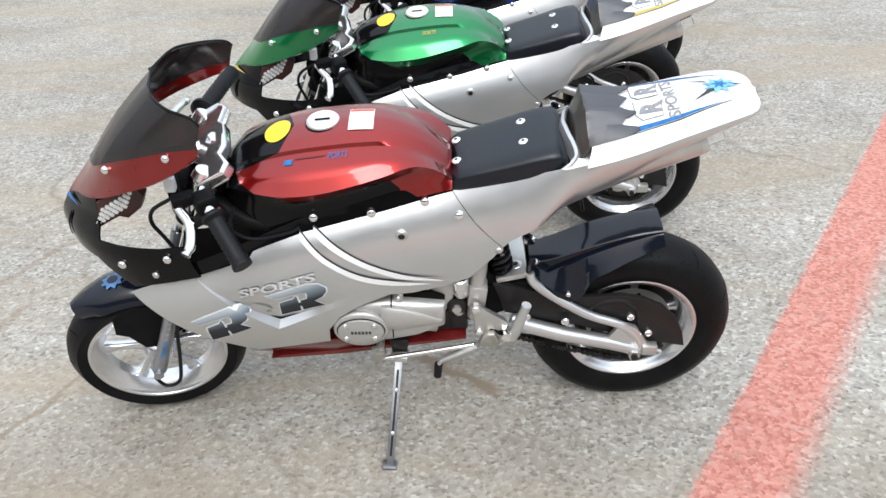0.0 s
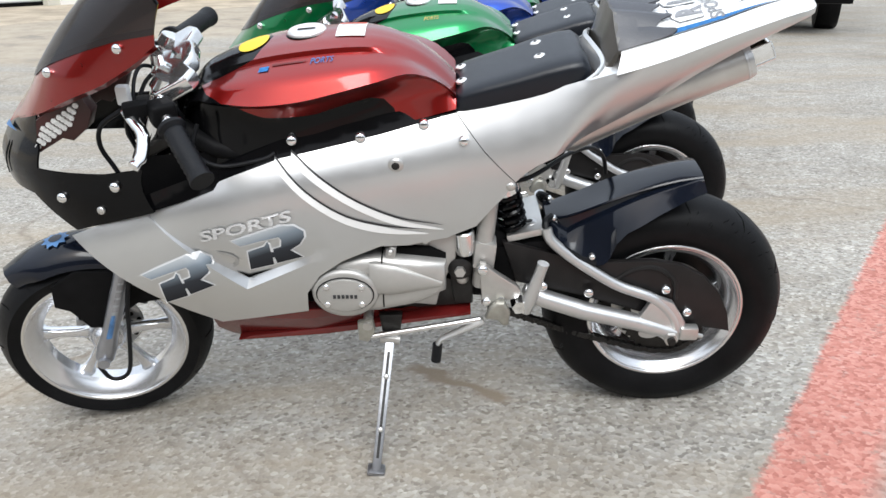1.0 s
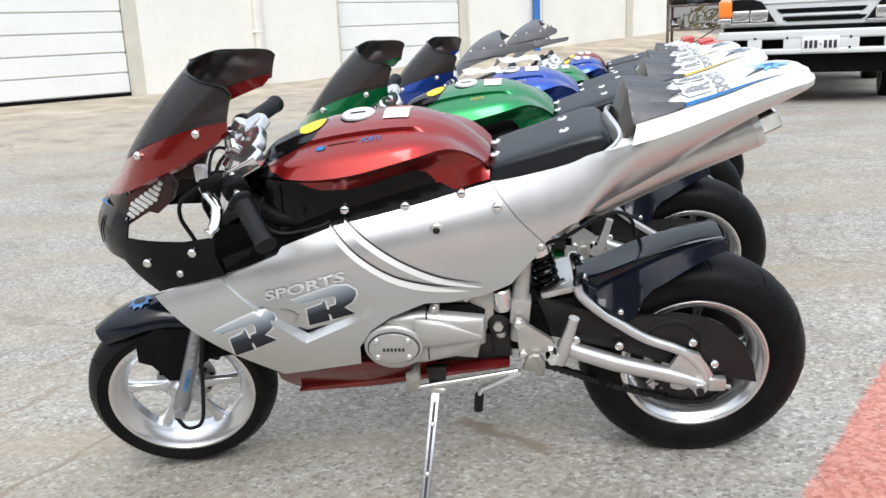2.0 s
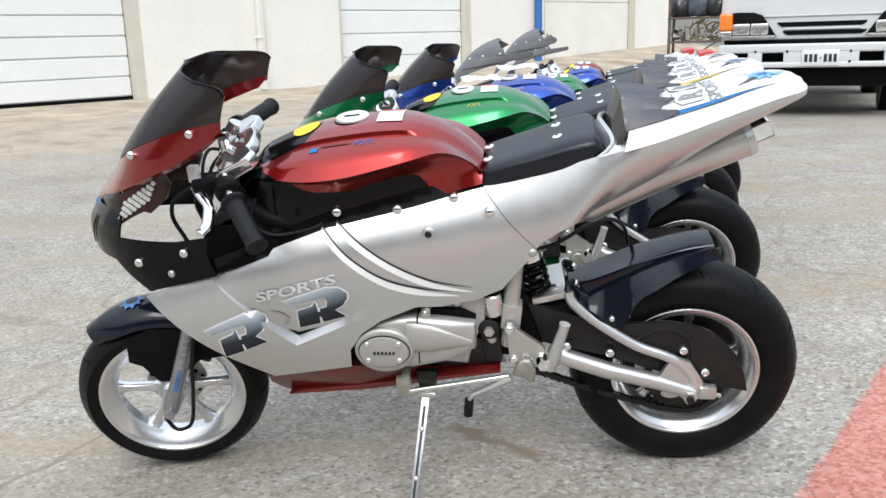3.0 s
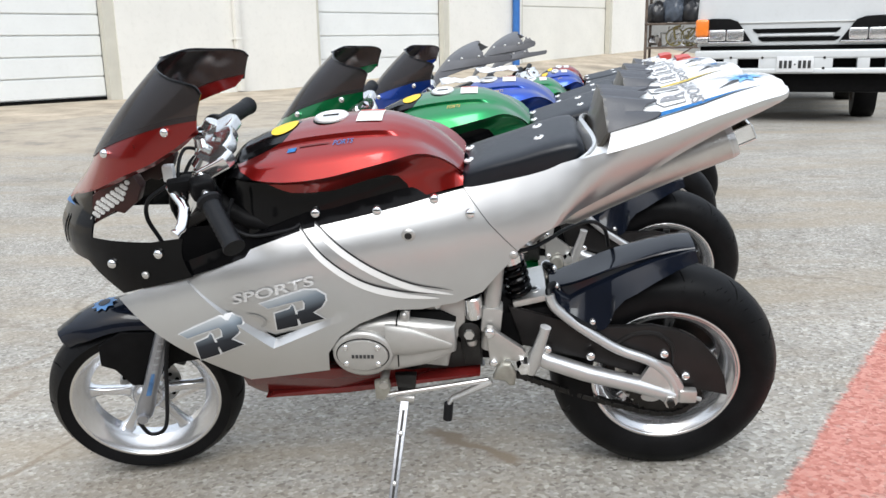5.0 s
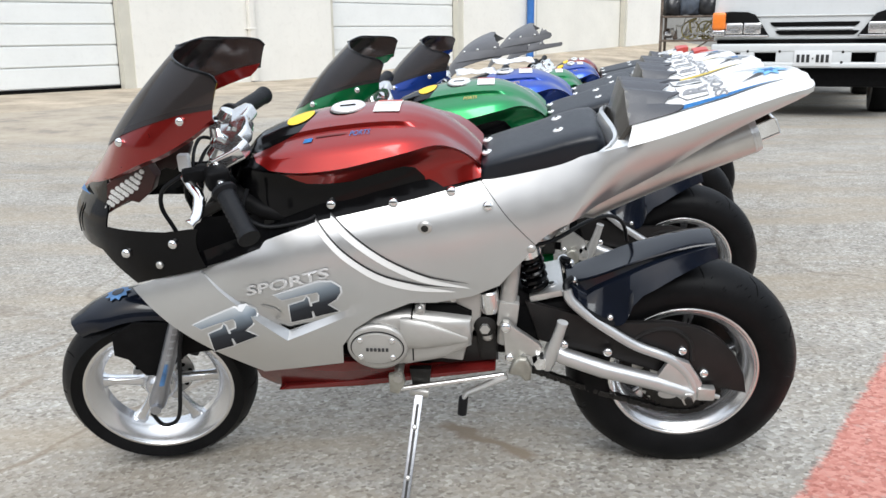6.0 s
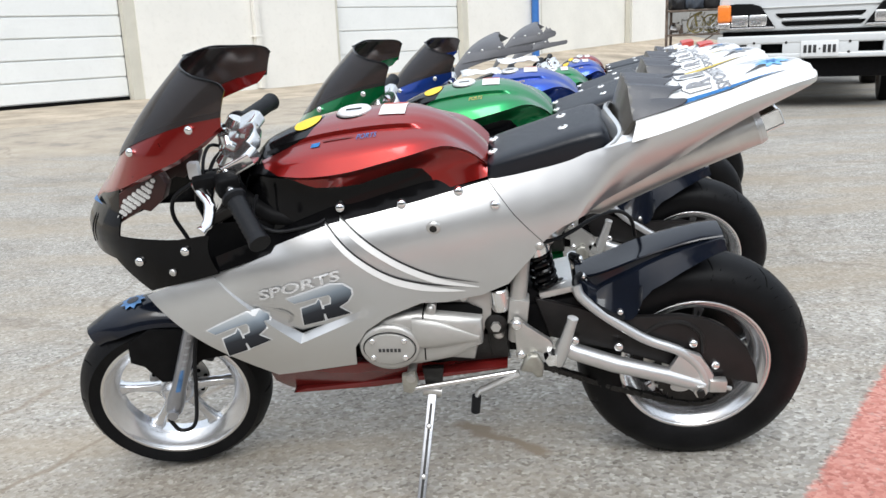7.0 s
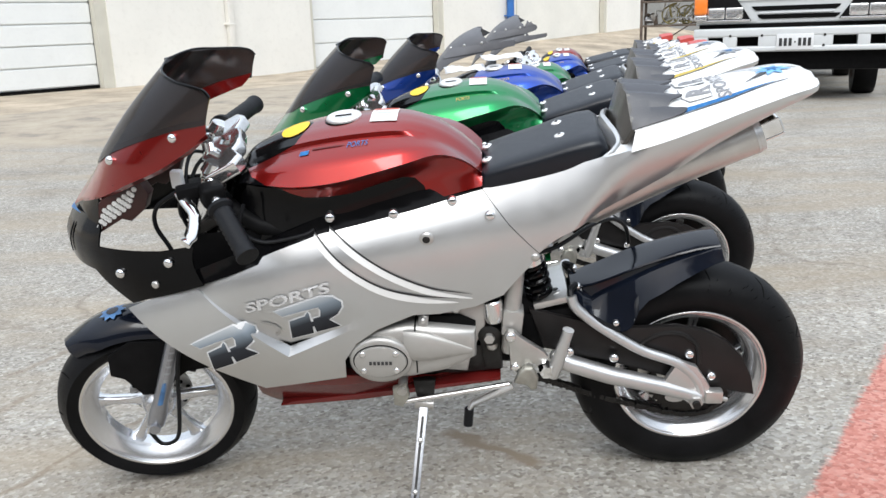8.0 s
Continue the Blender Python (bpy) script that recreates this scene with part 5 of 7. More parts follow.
def build_bars(b):
    """Everything that turns with the fork."""
    hub = FRONT_HUB
    w = build_wheel(b, "front_wheel", hub, FRONT_R, 0.1335, 0.044, 0.034, 6, -0.05, STEER_TURN, 3)
    build_brake(w, hub, 0.024, 0.058)
    for sy in (-1, 1):
        foot, top = Vector((-0.468, sy * 0.066, 0.150)), Vector((-0.281, sy * 0.080, 0.644))
        mid = foot.lerp(top, 0.50)
        leg = steered(part("fork_leg", tube([foot.lerp(top, -0.02), foot, foot.lerp(top, 0.05), foot.lerp(top, 0.10), foot.lerp(top, 0.42), mid], [0.011, 0.0158, 0.0165, 0.0135, 0.0142, 0.0150], 18), FORK_GREY, b, "grey alloy fork leg"))
        part("stanchion", tube([mid, top], 0.0125, 16), CHROME, leg)
        part("axle_lug", tube([foot + Vector((0, -sy * 0.02, 0)), foot + Vector((0, sy * 0.022, 0))], [0.011, 0.010], 12), FORK_GREY, leg)
        bars = [(0.215 + 0.030 * k, 0.236 + 0.030 * k, 0.0050, DECAL_PRINT, "dark unreadable mark on the fork") for k in range(6)]
        for f0, f1, wide, mat, word in [(0.10, 0.20, 0.0078, FORK_BLUE, "faded blue fork sticker"), (0.20, 0.41, 0.0072, DECAL_GREY, "grey print on the fork"), *bars]:
            up = Vector((0, sy * (0.0145 if mat is DECAL_PRINT else 0.0140), 0))
            part("sticker", loft([[foot.lerp(top, f) + up + Vector((wide * k, -sy * 0.0035 * k * k * (wide / 0.0078) ** 2, 0)) for k in (-1, -0.5, 0, 0.5, 1)] + [foot.lerp(top, f) + Vector((wide * k, sy * 0.006, 0)) for k in (1, -1)] for f in (f0, f1)]), mat, leg, word)
        plate = [(-0.526, 0.258), (-0.522, 0.300), (-0.48, 0.325), (-0.425, 0.318), (-0.365, 0.312), (-0.345, 0.285), (-0.350, 0.249), (-0.395, 0.247), (-0.420, 0.230), (-0.440, 0.203), (-0.480, 0.206), (-0.504, 0.246)]
        steered(part("fender_stay", slab(plate, min(sy * 0.048, sy * 0.054), max(sy * 0.048, sy * 0.054), 0.002), MATT_BLACK, b, "black fender stay"))
        # bars, grips and levers
        inn, end = (BACK_TURN @ Vector(p) for p in (((-0.243, -0.138, 0.603), (-0.186, -0.213, 0.552)) if sy < 0 else ((-0.308, 0.118, 0.640), (-0.280, 0.262, 0.644))))
        bar = steered(part("handlebar", tube([(-0.282, sy * 0.080, 0.632), inn.lerp(end, -0.35), inn, inn.lerp(end, 0.95)], 0.0105, 14), CHROME, b, "chrome clip-on handlebar"))
        run = [inn.lerp(end, f) for f in np.linspace(0.0, 1.0, 22)]
        rad = [0.014, 0.0200 if sy < 0 else 0.024, 0.0200 if sy < 0 else 0.024] + [0.0144 + 0.0015 * (k % 2) for k in range(16)] + [0.0150, 0.0172, 0.0172]
        part("grip", tube(run, rad, 18), GRIP, bar, "black ribbed rubber grip")
        part("clamp", tube([Vector((-0.281, sy * 0.080, 0.612)), Vector((-0.279, sy * 0.080, 0.638))], 0.018, 18), BRIGHT_CAST, bar)
        part("switch_housing", block((0.036, 0.034, 0.034) if sy < 0 else (0.024, 0.020, 0.026), inn.lerp(end, -0.22), 0.008, Matrix.Rotation(radians(20 * -sy), 4, "Z"), 3), MATT_BLACK, bar, "black switch housing")
        if sy < 0:
            part("perch", block((0.040, 0.023, 0.020), inn.lerp(end, -0.30) + Vector((-0.030, 0, 0.002)), 0.006, Matrix.Rotation(radians(12 * -sy), 4, "Z"), 2), MATT_BLACK, bar)
        root = inn.lerp(end, -0.05) + Vector((-0.045, 0, 0.0))
        tip = Vector((-0.318, sy * 0.222, 0.592))
        lever = smooth_line([root, root.lerp(tip, 0.3) + Vector((-0.012, 0, -0.004)), root.lerp(tip, 0.7) + Vector((-0.006, 0, 0.0)), tip], 5)
        if sy < 0:
            lever = smooth_line([BACK_TURN @ Vector(p) for p in ((-0.306, -0.118, 0.615), (-0.290, -0.138, 0.605), (-0.274, -0.160, 0.596), (-0.270, -0.190, 0.578), (-0.277, -0.207, 0.571))], 4)
        part("lever", tube(lever, [0.0095] * 4 + [0.0088] * (len(lever) - 7) + [0.0065, 0.0085, 0.0085], 12, flat=0.8), CHROME, bar, "polished hand lever")
        if sy < 0:
            part("button", bolt(BACK_TURN @ Vector((-0.230, -0.137, 0.607)), 0.006, (0.3, -0.4, 1), 0.006), RED_BELLY, bar, "red stop button")
    # upper and lower yoke
    for h, w_, mat in ((0.646, 0.100, BRIGHT_CAST), (0.560, 0.098, DARK_METAL)):
        at = HEAD + RAKE * ((h - HEAD.z) / RAKE.z)
        out = [(-w_, -0.022), (-w_ * 0.85, -0.030), (-w_ * 0.5, -0.020), (-0.02, -0.034), (0.02, -0.034), (w_ * 0.5, -0.020), (w_ * 0.85, -0.030), (w_, -0.022), (w_, 0.018), (w_ * 0.8, 0.027), (w_ * 0.45, 0.016), (0.03, 0.024), (-0.03, 0.024), (-w_ * 0.45, 0.016), (-w_ * 0.8, 0.027), (-w_, 0.018)]
        if mat is BRIGHT_CAST:
            out = [(x, y * 1.25) for x, y in out]
        bm = slab([(x, y) for x, y in out], *((-0.014, 0.012) if mat is BRIGHT_CAST else (-0.009, 0.009)), 0.0085 if mat is BRIGHT_CAST else 0.005, segments=5)
        bm.transform(Matrix.Translation(at) @ Matrix.Rotation(radians(90), 4, "Z") @ Matrix.Rotation(radians(-24.8), 4, "X") @ Matrix.Rotation(radians(90), 4, "X"))
        yoke = steered(part("yoke", bm, mat, b, "bright chrome upper yoke" if mat is BRIGHT_CAST else ""))
        if mat is BRIGHT_CAST:
            part("stem_nut", tube([at, at + RAKE * 0.018], 0.014, 6), BRIGHT_CAST, yoke)
            for sy in (-1, 1):
                cap = Vector((-0.281, sy * 0.080, 0.644))
                part("fork_cap", tube([cap, cap + RAKE * 0.016], [0.018, 0.014], 14), BRIGHT_CAST, yoke)
            part("key_switch", tube([at + Vector((-0.03, 0, 0.0)), at + Vector((-0.03, 0, 0.016))], 0.010, 14), BRIGHT_CAST, yoke)
    # fender
    arc = np.linspace(radians(50), radians(130), 18)
    rings = []
    for k, a in enumerate(arc):
        wid = 0.050 * min(1, 0.55 + 0.12 * (len(arc) - 1 - k))
        prof = [(-wid, -0.014), (-wid * 0.92, 0.004), (-wid * 0.5, 0.016), (0, 0.021), (wid * 0.5, 0.016), (wid * 0.92, 0.004), (wid, -0.014)]
        rings.append([hub + Vector(((FRONT_R + 0.006 + d) * math.cos(a), y, (FRONT_R + 0.006 + d) * math.sin(a))) for y, d in prof] + [hub + Vector(((FRONT_R + 0.0035 + d) * math.cos(a), y * 0.95, (FRONT_R + 0.0035 + d) * math.sin(a))) for y, d in reversed(prof)])
    fender = steered(part("front_fender", loft(rings), FENDER_BLACK, b, "gloss black front fender with a blue badge", 50))

    def on_fender(x, y):
        a = radians(101) + x / 0.2
        return hub + Vector(((FRONT_R + 0.0295 - 9 * y * y) * math.cos(a), y, (FRONT_R + 0.0295 - 9 * y * y) * math.sin(a)))

    star = [((0.023 if k % 2 else 0.016) * math.cos(math.pi * k / 9), (0.023 if k % 2 else 0.016) * math.sin(math.pi * k / 9)) for k in range(18)]
    part("badge", sheet(on_fender, star, 0.007, thick=0), FORK_BLUE, fender, "light blue cog-shaped badge")
    part("badge_heart", sheet(lambda x, y: on_fender(x, y) * 1.0 + Vector((0, 0, 0.0008)), [(0.0105 * math.cos(a), 0.0105 * math.sin(a)) for a in np.linspace(0, 2 * math.pi, 15)[:-1]], 0.007, thick=0), FENDER_BLACK, fender, "black heart of the badge")
    # brake caliper and its hose
    steered(part("brake_caliper", block((0.035, 0.03, 0.05), (-0.405, 0.045, 0.205), 0.006, Matrix.Rotation(radians(25), 4, "Y")), DARK_METAL, b))
    steered(part("brake_hose", tube(smooth_line([(-0.36, -0.075, 0.42), (-0.398, -0.088, 0.30), (-0.415, -0.090, 0.20), (-0.432, -0.086, 0.125), (-0.462, -0.082, 0.110), (-0.478, -0.080, 0.140)], 6), 0.0038, 8), GRIP, b, "black brake hose"))
    steered(part("brass_fitting", block((0.020, 0.015, 0.022), (-0.395, 0.03, 0.215), 0.003), BRASS, b))


def build_tank(b, paint):
    lines = [[(-0.25 + 0.4 * i / 30, sg * v) for i in range(31)] for v in (0.28, 0.32, 0.64, 0.68) for sg in (-1, 1)]
    red_ring = [(a, -s) for a, s in RED_HALF[::-1]] + RED_HALF[1:] + [(0.152, 1.0), (0.152, -1.0)]
    dark_ring = [(-0.252, -1.0), *[(a, -s) for a, s in RED_HALF[::-1]], *RED_HALF[1:], (-0.252, 1.0)]

    def cut(ring):
        out = []
        for line in lines:
            run = []
            for p in line:
                if inside(p, ring):
                    run.append(p)
                elif len(run) > 1:
                    out.append(run)
                    run = []
                else:
                    run = []
            if len(run) > 1:
                out.append(run)
        return out

    tank = part("tank", sheet(tank_at, red_ring, 0.011, cut(red_ring), 0.002, 0.22), paint, b, "metallic painted fuel tank with sculpted flanks", 28)
    part("tank_front", sheet(tank_at, dark_ring, 0.011, cut(dark_ring), 0.002, 0.22), GLOSS_BLACK, b, "gloss black front and lower flanks of the tank", 28)

    def on_tank(x0):
        return lambda x, y: Vector((x0 + x, y, tank_at(x0 + x, float(np.interp(abs(y) / TANK_W(x0 + x), [0, 0.3, 0.5], [0, 0.15, 0.28]))).z + 0.0016))

    part("dot", sheet(on_tank(-0.143), [(0.0225 * math.cos(a), -0.006 + 0.032 * math.sin(a)) for a in np.linspace(0, 2 * math.pi, 32)[:-1]], 0.01, thick=0), YELLOW, tank, "round yellow sticker")
    part("sticker", sheet(on_tank(0.0), [(-0.020, -0.034), (0.022, -0.034), (0.022, 0.030), (-0.020, 0.030)], 0.01, thick=0), STICKER, tank, "white warning sticker")
    part("print", sheet(lambda x, y: on_tank(0.0)(x, y) + Vector((0, 0, 0.0006)), [(-0.019, 0.020), (0.021, 0.020), (0.021, 0.028), (-0.019, 0.028)], 0.01, thick=0), STICKER_RED, tank)
    for k in range(5):
        y = 0.013 - 0.0085 * k
        part("print", sheet(lambda x, y: on_tank(0.0)(x, y) + Vector((0, 0, 0.0006)), [(-0.016, y), (0.016 - 0.005 * (k % 2), y), (0.016 - 0.005 * (k % 2), y + 0.0014), (-0.016, y + 0.0014)], 0.01, thick=0), DECAL_GREY, tank)
    cap = part("filler_cap", turned([(0, -0.006), (0.0285, -0.006), (0.0285, 0.004), (0.0265, 0.007), (0.0245, 0.008), (0.022, 0.0066), (0.0, 0.0066)], 40, (0, 0, 0), "z"), CAP_METAL, b, "chrome filler cap with a slotted lid", 30)
    cap.matrix_local = Matrix.Translation((-0.065, 0, 0.6890)) @ Matrix.Rotation(radians(-5), 4, "Y")
    part("gasket", turned([(0.028, -0.006), (0.0312, -0.006), (0.0312, 0.001), (0.028, 0.001)], 40, (0, 0, 0), "z"), MATT_BLACK, cap)
    part("lid_slot", block((0.026, 0.0055, 0.003), (0, -0.002, 0.0064), 0.001), DARK_GAP, cap, "dark slot in the lid")

    def flank(x0, s0):
        return lambda x, y: tank_at(x0 + x + 0.2 * y, -(s0 - y / 0.16), 0.0016)

    part("lettering", letters("PORTS", 0.0108, flank(-0.052, 0.392)), DECAL_BLUE, tank, "small blue lettering", smooth=False)
    part("mark", sheet(flank(-0.125, 0.40), [(0, 0), (0.014, 0), (0.014, 0.006), (0, 0.006)], 0.01, thick=0), DECAL_BLUE, tank, "small blue mark")
    part("shadow_mark", sheet(flank(-0.107, 0.385), [(0, 0.003), (0.045, 0.003), (0.052, 0.0045), (0.0, 0.0055)], 0.01, thick=0), DEEP_RED, tank, "dark streak")


def build_tail(b):
    rings = []
    for x, lo, hi, w in ((0.150, 0.594, 0.604, 0.066), (0.153, 0.588, 0.616, 0.071), (0.165, 0.588, 0.6265, 0.074), (0.20, 0.594, 0.638, 0.077), (0.24, 0.602, 0.650, 0.080), (0.28, 0.609, 0.664, 0.083), (0.310, 0.614, 0.672, 0.084), (0.328, 0.620, 0.674, 0.083), (0.339, 0.625, 0.667, 0.079), (0.346, 0.631, 0.651, 0.070)):
        c, t = (lo + hi) / 2, (hi - lo) / 2
        rings.append([(x, w * math.copysign(abs(math.cos(a)) ** 0.32, math.cos(a)), c + t * math.copysign(abs(math.sin(a)) ** 0.5, math.sin(a))) for a in (2 * math.pi * k / 44 for k in range(44))])
    seat = part("seat", loft(rings), VINYL, b, "padded black vinyl seat with bright studs", 50)
    for x, z in ((0.16, 0.6245), (0.273, 0.6610)):
        for y in (-0.026, 0.038):
            stud = part("stud", bolt((x, y, z), 0.0088, (-0.3, 0, 1), 0.0026), CAP_METAL, seat)
            part("rivet", bolt((x - 0.0006, y, z + 0.0022), 0.0030, (-0.3, 0, 1), 0.0014), DARK_METAL, stud)
    cowl_top = curve_through([0.15, 0.20, 0.25, 0.318, 0.335, 0.350, 0.362, 0.374, 0.386], [0.592, 0.605, 0.619, 0.641, 0.648, 0.660, 0.672, 0.678, 0.680])
    cowl_waist = curve_through([0.15, 0.20, 0.25, 0.318, 0.345, 0.376, 0.386], [0.592, 0.605, 0.619, 0.640, 0.649, 0.6585, 0.6615])
    cowl_low = curve_through([0.15, 0.192, 0.238, 0.252, 0.284, 0.311, 0.345], [0.588, 0.540, 0.499, 0.514, 0.535, 0.546, 0.559])

    def cowl_at(sy):
        """The silver flank: full and rounded beside the seat, then a flat facet running out under the tail's lower edge."""

        def at(x, z):
            waist = cowl_waist(x) if x < 0.38 else TAIL_MID(x)
            low = cowl_low(x) if x < 0.345 else TAIL_LOW(x)
            v = min(max((z - low) / max(waist - low, 0.004), 0.0), 1.0)
            foot = float(np.interp(x, [0.15, 0.30, 0.36, 0.42], [0.086, 0.080, 0.074, 0.072])) * (1.0 if x < 0.42 else TAIL_W(x) / 0.1035)
            head = float(np.interp(x, [0.15, 0.22, 0.30, 0.345, 0.38], [0.071, 0.078, 0.090, 0.098, 0.104])) if x < 0.38 else TAIL_W(x)
            w = foot + (head - foot) * v + 0.036 * v * (1 - v)
            flat = min(max((x - 0.60 * (z - 0.56) - 0.298) / 0.050, 0.0), 1.0)
            flat = flat * flat * (3 - 2 * flat)
            w = w * flat + (1 - flat) * (side_width(x, min(z, waist)) - 0.0006)
            return Vector((x, sy * (w - (1.35 + 1.2 * min(max((x - 0.362) / 0.012, 0), 1)) * max(0.0, z - waist)), z))

        return at

    for sy in (-1, 1):
        xs = np.linspace(0.387, 0.651, 16)
        cowl = [(x, cowl_top(x)) for x in np.linspace(0.1527, 0.386, 18)] + [(0.378, 0.6590)] + [(x, TAIL_MID(x) - 0.0004) for x in xs] + [(x, TAIL_LOW(x)) for x in xs[::-1]] + [(0.366, 0.570), (0.345, 0.559), (0.311, 0.546), (0.284, 0.535), (0.267, 0.5255), (0.252, 0.514), (0.2387, 0.4999), (0.1927, 0.5449)]
        part("seat_cowl", sheet(cowl_at(sy), cowl, 0.0070, [[(x, cowl_waist(x)) for x in np.linspace(0.338, 0.372, 6)]], 0.0012), SILVER, b, "silver seat cowl and flank of the tail", 24)
        seam = [(0.149, 0.591), (0.189, 0.544), (0.235, 0.499), (0.243, 0.503), (0.197, 0.548), (0.157, 0.593)]
        part("seam", sheet(lambda x, z, sy=sy: Vector((x, sy * (side_width(x, z) - 0.0034), z)), seam, 0.010, thick=0), DARK_GAP, b, "dark seam between fairing and cowl")
        part("bolt", bolt((0.232, sy * 0.108, 0.492), 0.008, (0, sy, -0.2)), STEEL, b)
        rim_line = [(0.345, sy * 0.090, 0.652), (0.356, sy * 0.078, 0.665), (0.354, sy * 0.060, 0.674), (0.346, sy * 0.032, 0.681), (0.341, 0.0, 0.683)]
        part("seat_rim", loft([[Vector(p) + Vector((dx, 0, dz)) for dx, dz in ((-0.009, -0.030 * k), (0.002, -0.035 * k), (0.005, 0.0), (0.002, 0.003), (-0.003, 0.0))] for p, k in zip(smooth_line(rim_line, 5), np.linspace(0.3, 1.0, 21))]), SILVER, b, "silver rim behind the seat")
    upper = [(0.372, -0.6), (0.45, -0.6), (0.55, -0.6), (0.652, -0.6), (0.652, 0.6), (0.55, 0.6), (0.45, 0.6), (0.372, 0.6), (0.380, 0.47), (0.372, 0.42), (0.372, -0.42), (0.380, -0.47)]
    keep = [[(0.37 + 0.278 * i / 20, sg * v) for i in range(21)] for v in (0.25, 0.45) for sg in (-1, 1)]
    tail = part("tail", sheet(tail_at, upper, 0.012, keep, 0.0012, 0.16), WHITE_PAINT, b, "white tail fairing with decals", 20)
    # backrest pad with its zigzag edge
    front_edge = lambda q: 0.368 + 0.006 * (q / 0.47) ** 2
    zig = [*[(front_edge(q), q) for q in np.linspace(0.47, -0.47, 13)], *[(p.x, p.y) for p in smooth_line([(0.400, -0.462, 0), (0.432, -0.452, 0), (0.449, -0.435, 0), (0.455, -0.405, 0), (0.446, -0.365, 0), (0.428, -0.325, 0)], 3)], *[(p.x, p.y) for p in smooth_line([(0.436, -0.27, 0), (0.453, -0.215, 0), (0.437, -0.155, 0), (0.428, -0.10, 0)], 3)], (0.444, 0.0), *[(p.x, p.y) for p in smooth_line([(0.428, 0.10, 0), (0.437, 0.155, 0), (0.453, 0.215, 0), (0.436, 0.27, 0)], 3)], *[(p.x, p.y) for p in smooth_line([(0.428, 0.325, 0), (0.446, 0.365, 0), (0.455, 0.405, 0), (0.449, 0.435, 0), (0.432, 0.452, 0), (0.400, 0.462, 0)], 3)]]

    def pad_at(x, s):
        p = tail_at(x, s, 0.0)
        rise = 0.016 * min(1.0, max(0.0, 1 - (x - 0.372) / 0.07)) * min(1.0, max(0.0, (0.47 - abs(s)) / 0.25))
        rib = 0.0045 * abs(math.cos(math.pi * s / 0.215)) * min(1.0, max(0.0, (0.47 - abs(s)) / 0.06))
        return p + Vector((0, 0, 0.0035 + rise + rib))

    pad = part("backrest", sheet(pad_at, zig, 0.010, [[(0.376 + 0.048 * k / 8, sg * v) for k in range(9)] for sg in (-1, 1) for v in (0.1075, 0.3225)], 0.003, 0.16), GREY_PAD, b, "grey backrest pad with a zigzag rear edge", 25)
    qs = np.linspace(-0.47, 0.47, 17)
    tops = [pad_at(front_edge(q), q) for q in qs]
    face = loft([[p + Vector((0.0, 0, 0.0005)), p + Vector((0.005, 0, 0.0)), Vector((p.x - 0.010, p.y * 0.98, 0.650)), Vector((p.x - 0.020, p.y * 0.98, 0.650))] for p in tops])
    part("pad_face", face, PAD_FACE, pad, "dark front face of the pad")
    # decals
    for sg in (-1, 1):
        part("streak", sheet(lambda x, s: tail_at(x, s, 0.0015), [(0.404, sg * 0.43), (0.425, sg * 0.36), (0.50, sg * 0.335), (0.600, sg * 0.27), (0.52, sg * 0.375)], 0.010, thick=0, stretch=0.16), DECAL_BLUE, tail, "blue streak")
        part("streak_edge", sheet(lambda x, s: tail_at(x, s, 0.0012), [(0.402, sg * 0.44), (0.52, sg * 0.382), (0.612, sg * 0.265), (0.60, sg * 0.295), (0.52, sg * 0.40)], 0.010, thick=0, stretch=0.16), DECAL_BLACK, tail)
    part("lettering", letters("SPORTS", 0.027, lambda x, y: tail_top_at(0.522 - y, -0.058 + 1.12 * x), 0.0004), DECAL_PRINT, tail, "dark lettering", smooth=False)
    for y0 in (-0.050, 0.004):
        part("plate", sheet(lambda x, y: tail_top_at(x, y, 0.0015), [(0.452, y0 + 0.006), (0.462, y0 - 0.004), (0.496, y0), (0.497, y0 + 0.045), (0.470, y0 + 0.050), (0.452, y0 + 0.044)], 0.01, thick=0), DECAL_PRINT, tail)
        part("plate", sheet(lambda x, y: tail_top_at(x, y, 0.0021), [(0.4535, y0 + 0.0070), (0.4630, y0 - 0.0026), (0.4946, y0 + 0.0014), (0.4956, y0 + 0.0438), (0.4700, y0 + 0.0486), (0.4535, y0 + 0.0430)], 0.01, thick=0), DECAL_WHITE, tail)
        part("logo_letter", letters("R", 0.046, lambda x, y, y0=y0: tail_top_at(0.4915 - y + 0.2 * x, y0 + 0.008 + 0.95 * x, 0.0028), 0.0026), DECAL_PRINT, tail, "dark letter", smooth=False)
    star = [((0.030 if k % 2 else 0.0145) * math.cos(math.pi * k / 8), (0.026 if k % 2 else 0.0145) * math.sin(math.pi * k / 8)) for k in range(16)]
    part("badge", sheet(lambda x, y: tail_top_at(0.593 + x, 0.004 + y, 0.0022), star, 0.008, thick=0), SKY_BLUE, tail, "spiky light blue badge")
    inner = [((0.014 if k % 2 else 0.006) * math.cos(math.pi * k / 6 + 0.3), (0.014 if k % 2 else 0.006) * math.sin(math.pi * k / 6 + 0.3)) for k in range(12)]
    part("badge_heart", sheet(lambda x, y: tail_top_at(0.593 + x, 0.004 + y, 0.0030), inner, 0.008, thick=0), DECAL_BLUE, tail, "darker blue heart of the badge")
    for ring in ([(0.540, 0.036), (0.580, 0.016), (0.572, 0.024)], [(0.545, -0.030), (0.585, -0.010), (0.576, -0.004)], [(0.605, 0.006), (0.632, 0.001), (0.605, -0.004)]):
        part("shard", sheet(lambda x, y: tail_top_at(x, y, 0.0018), ring, 0.008, thick=0), DECAL_BLACK, tail)


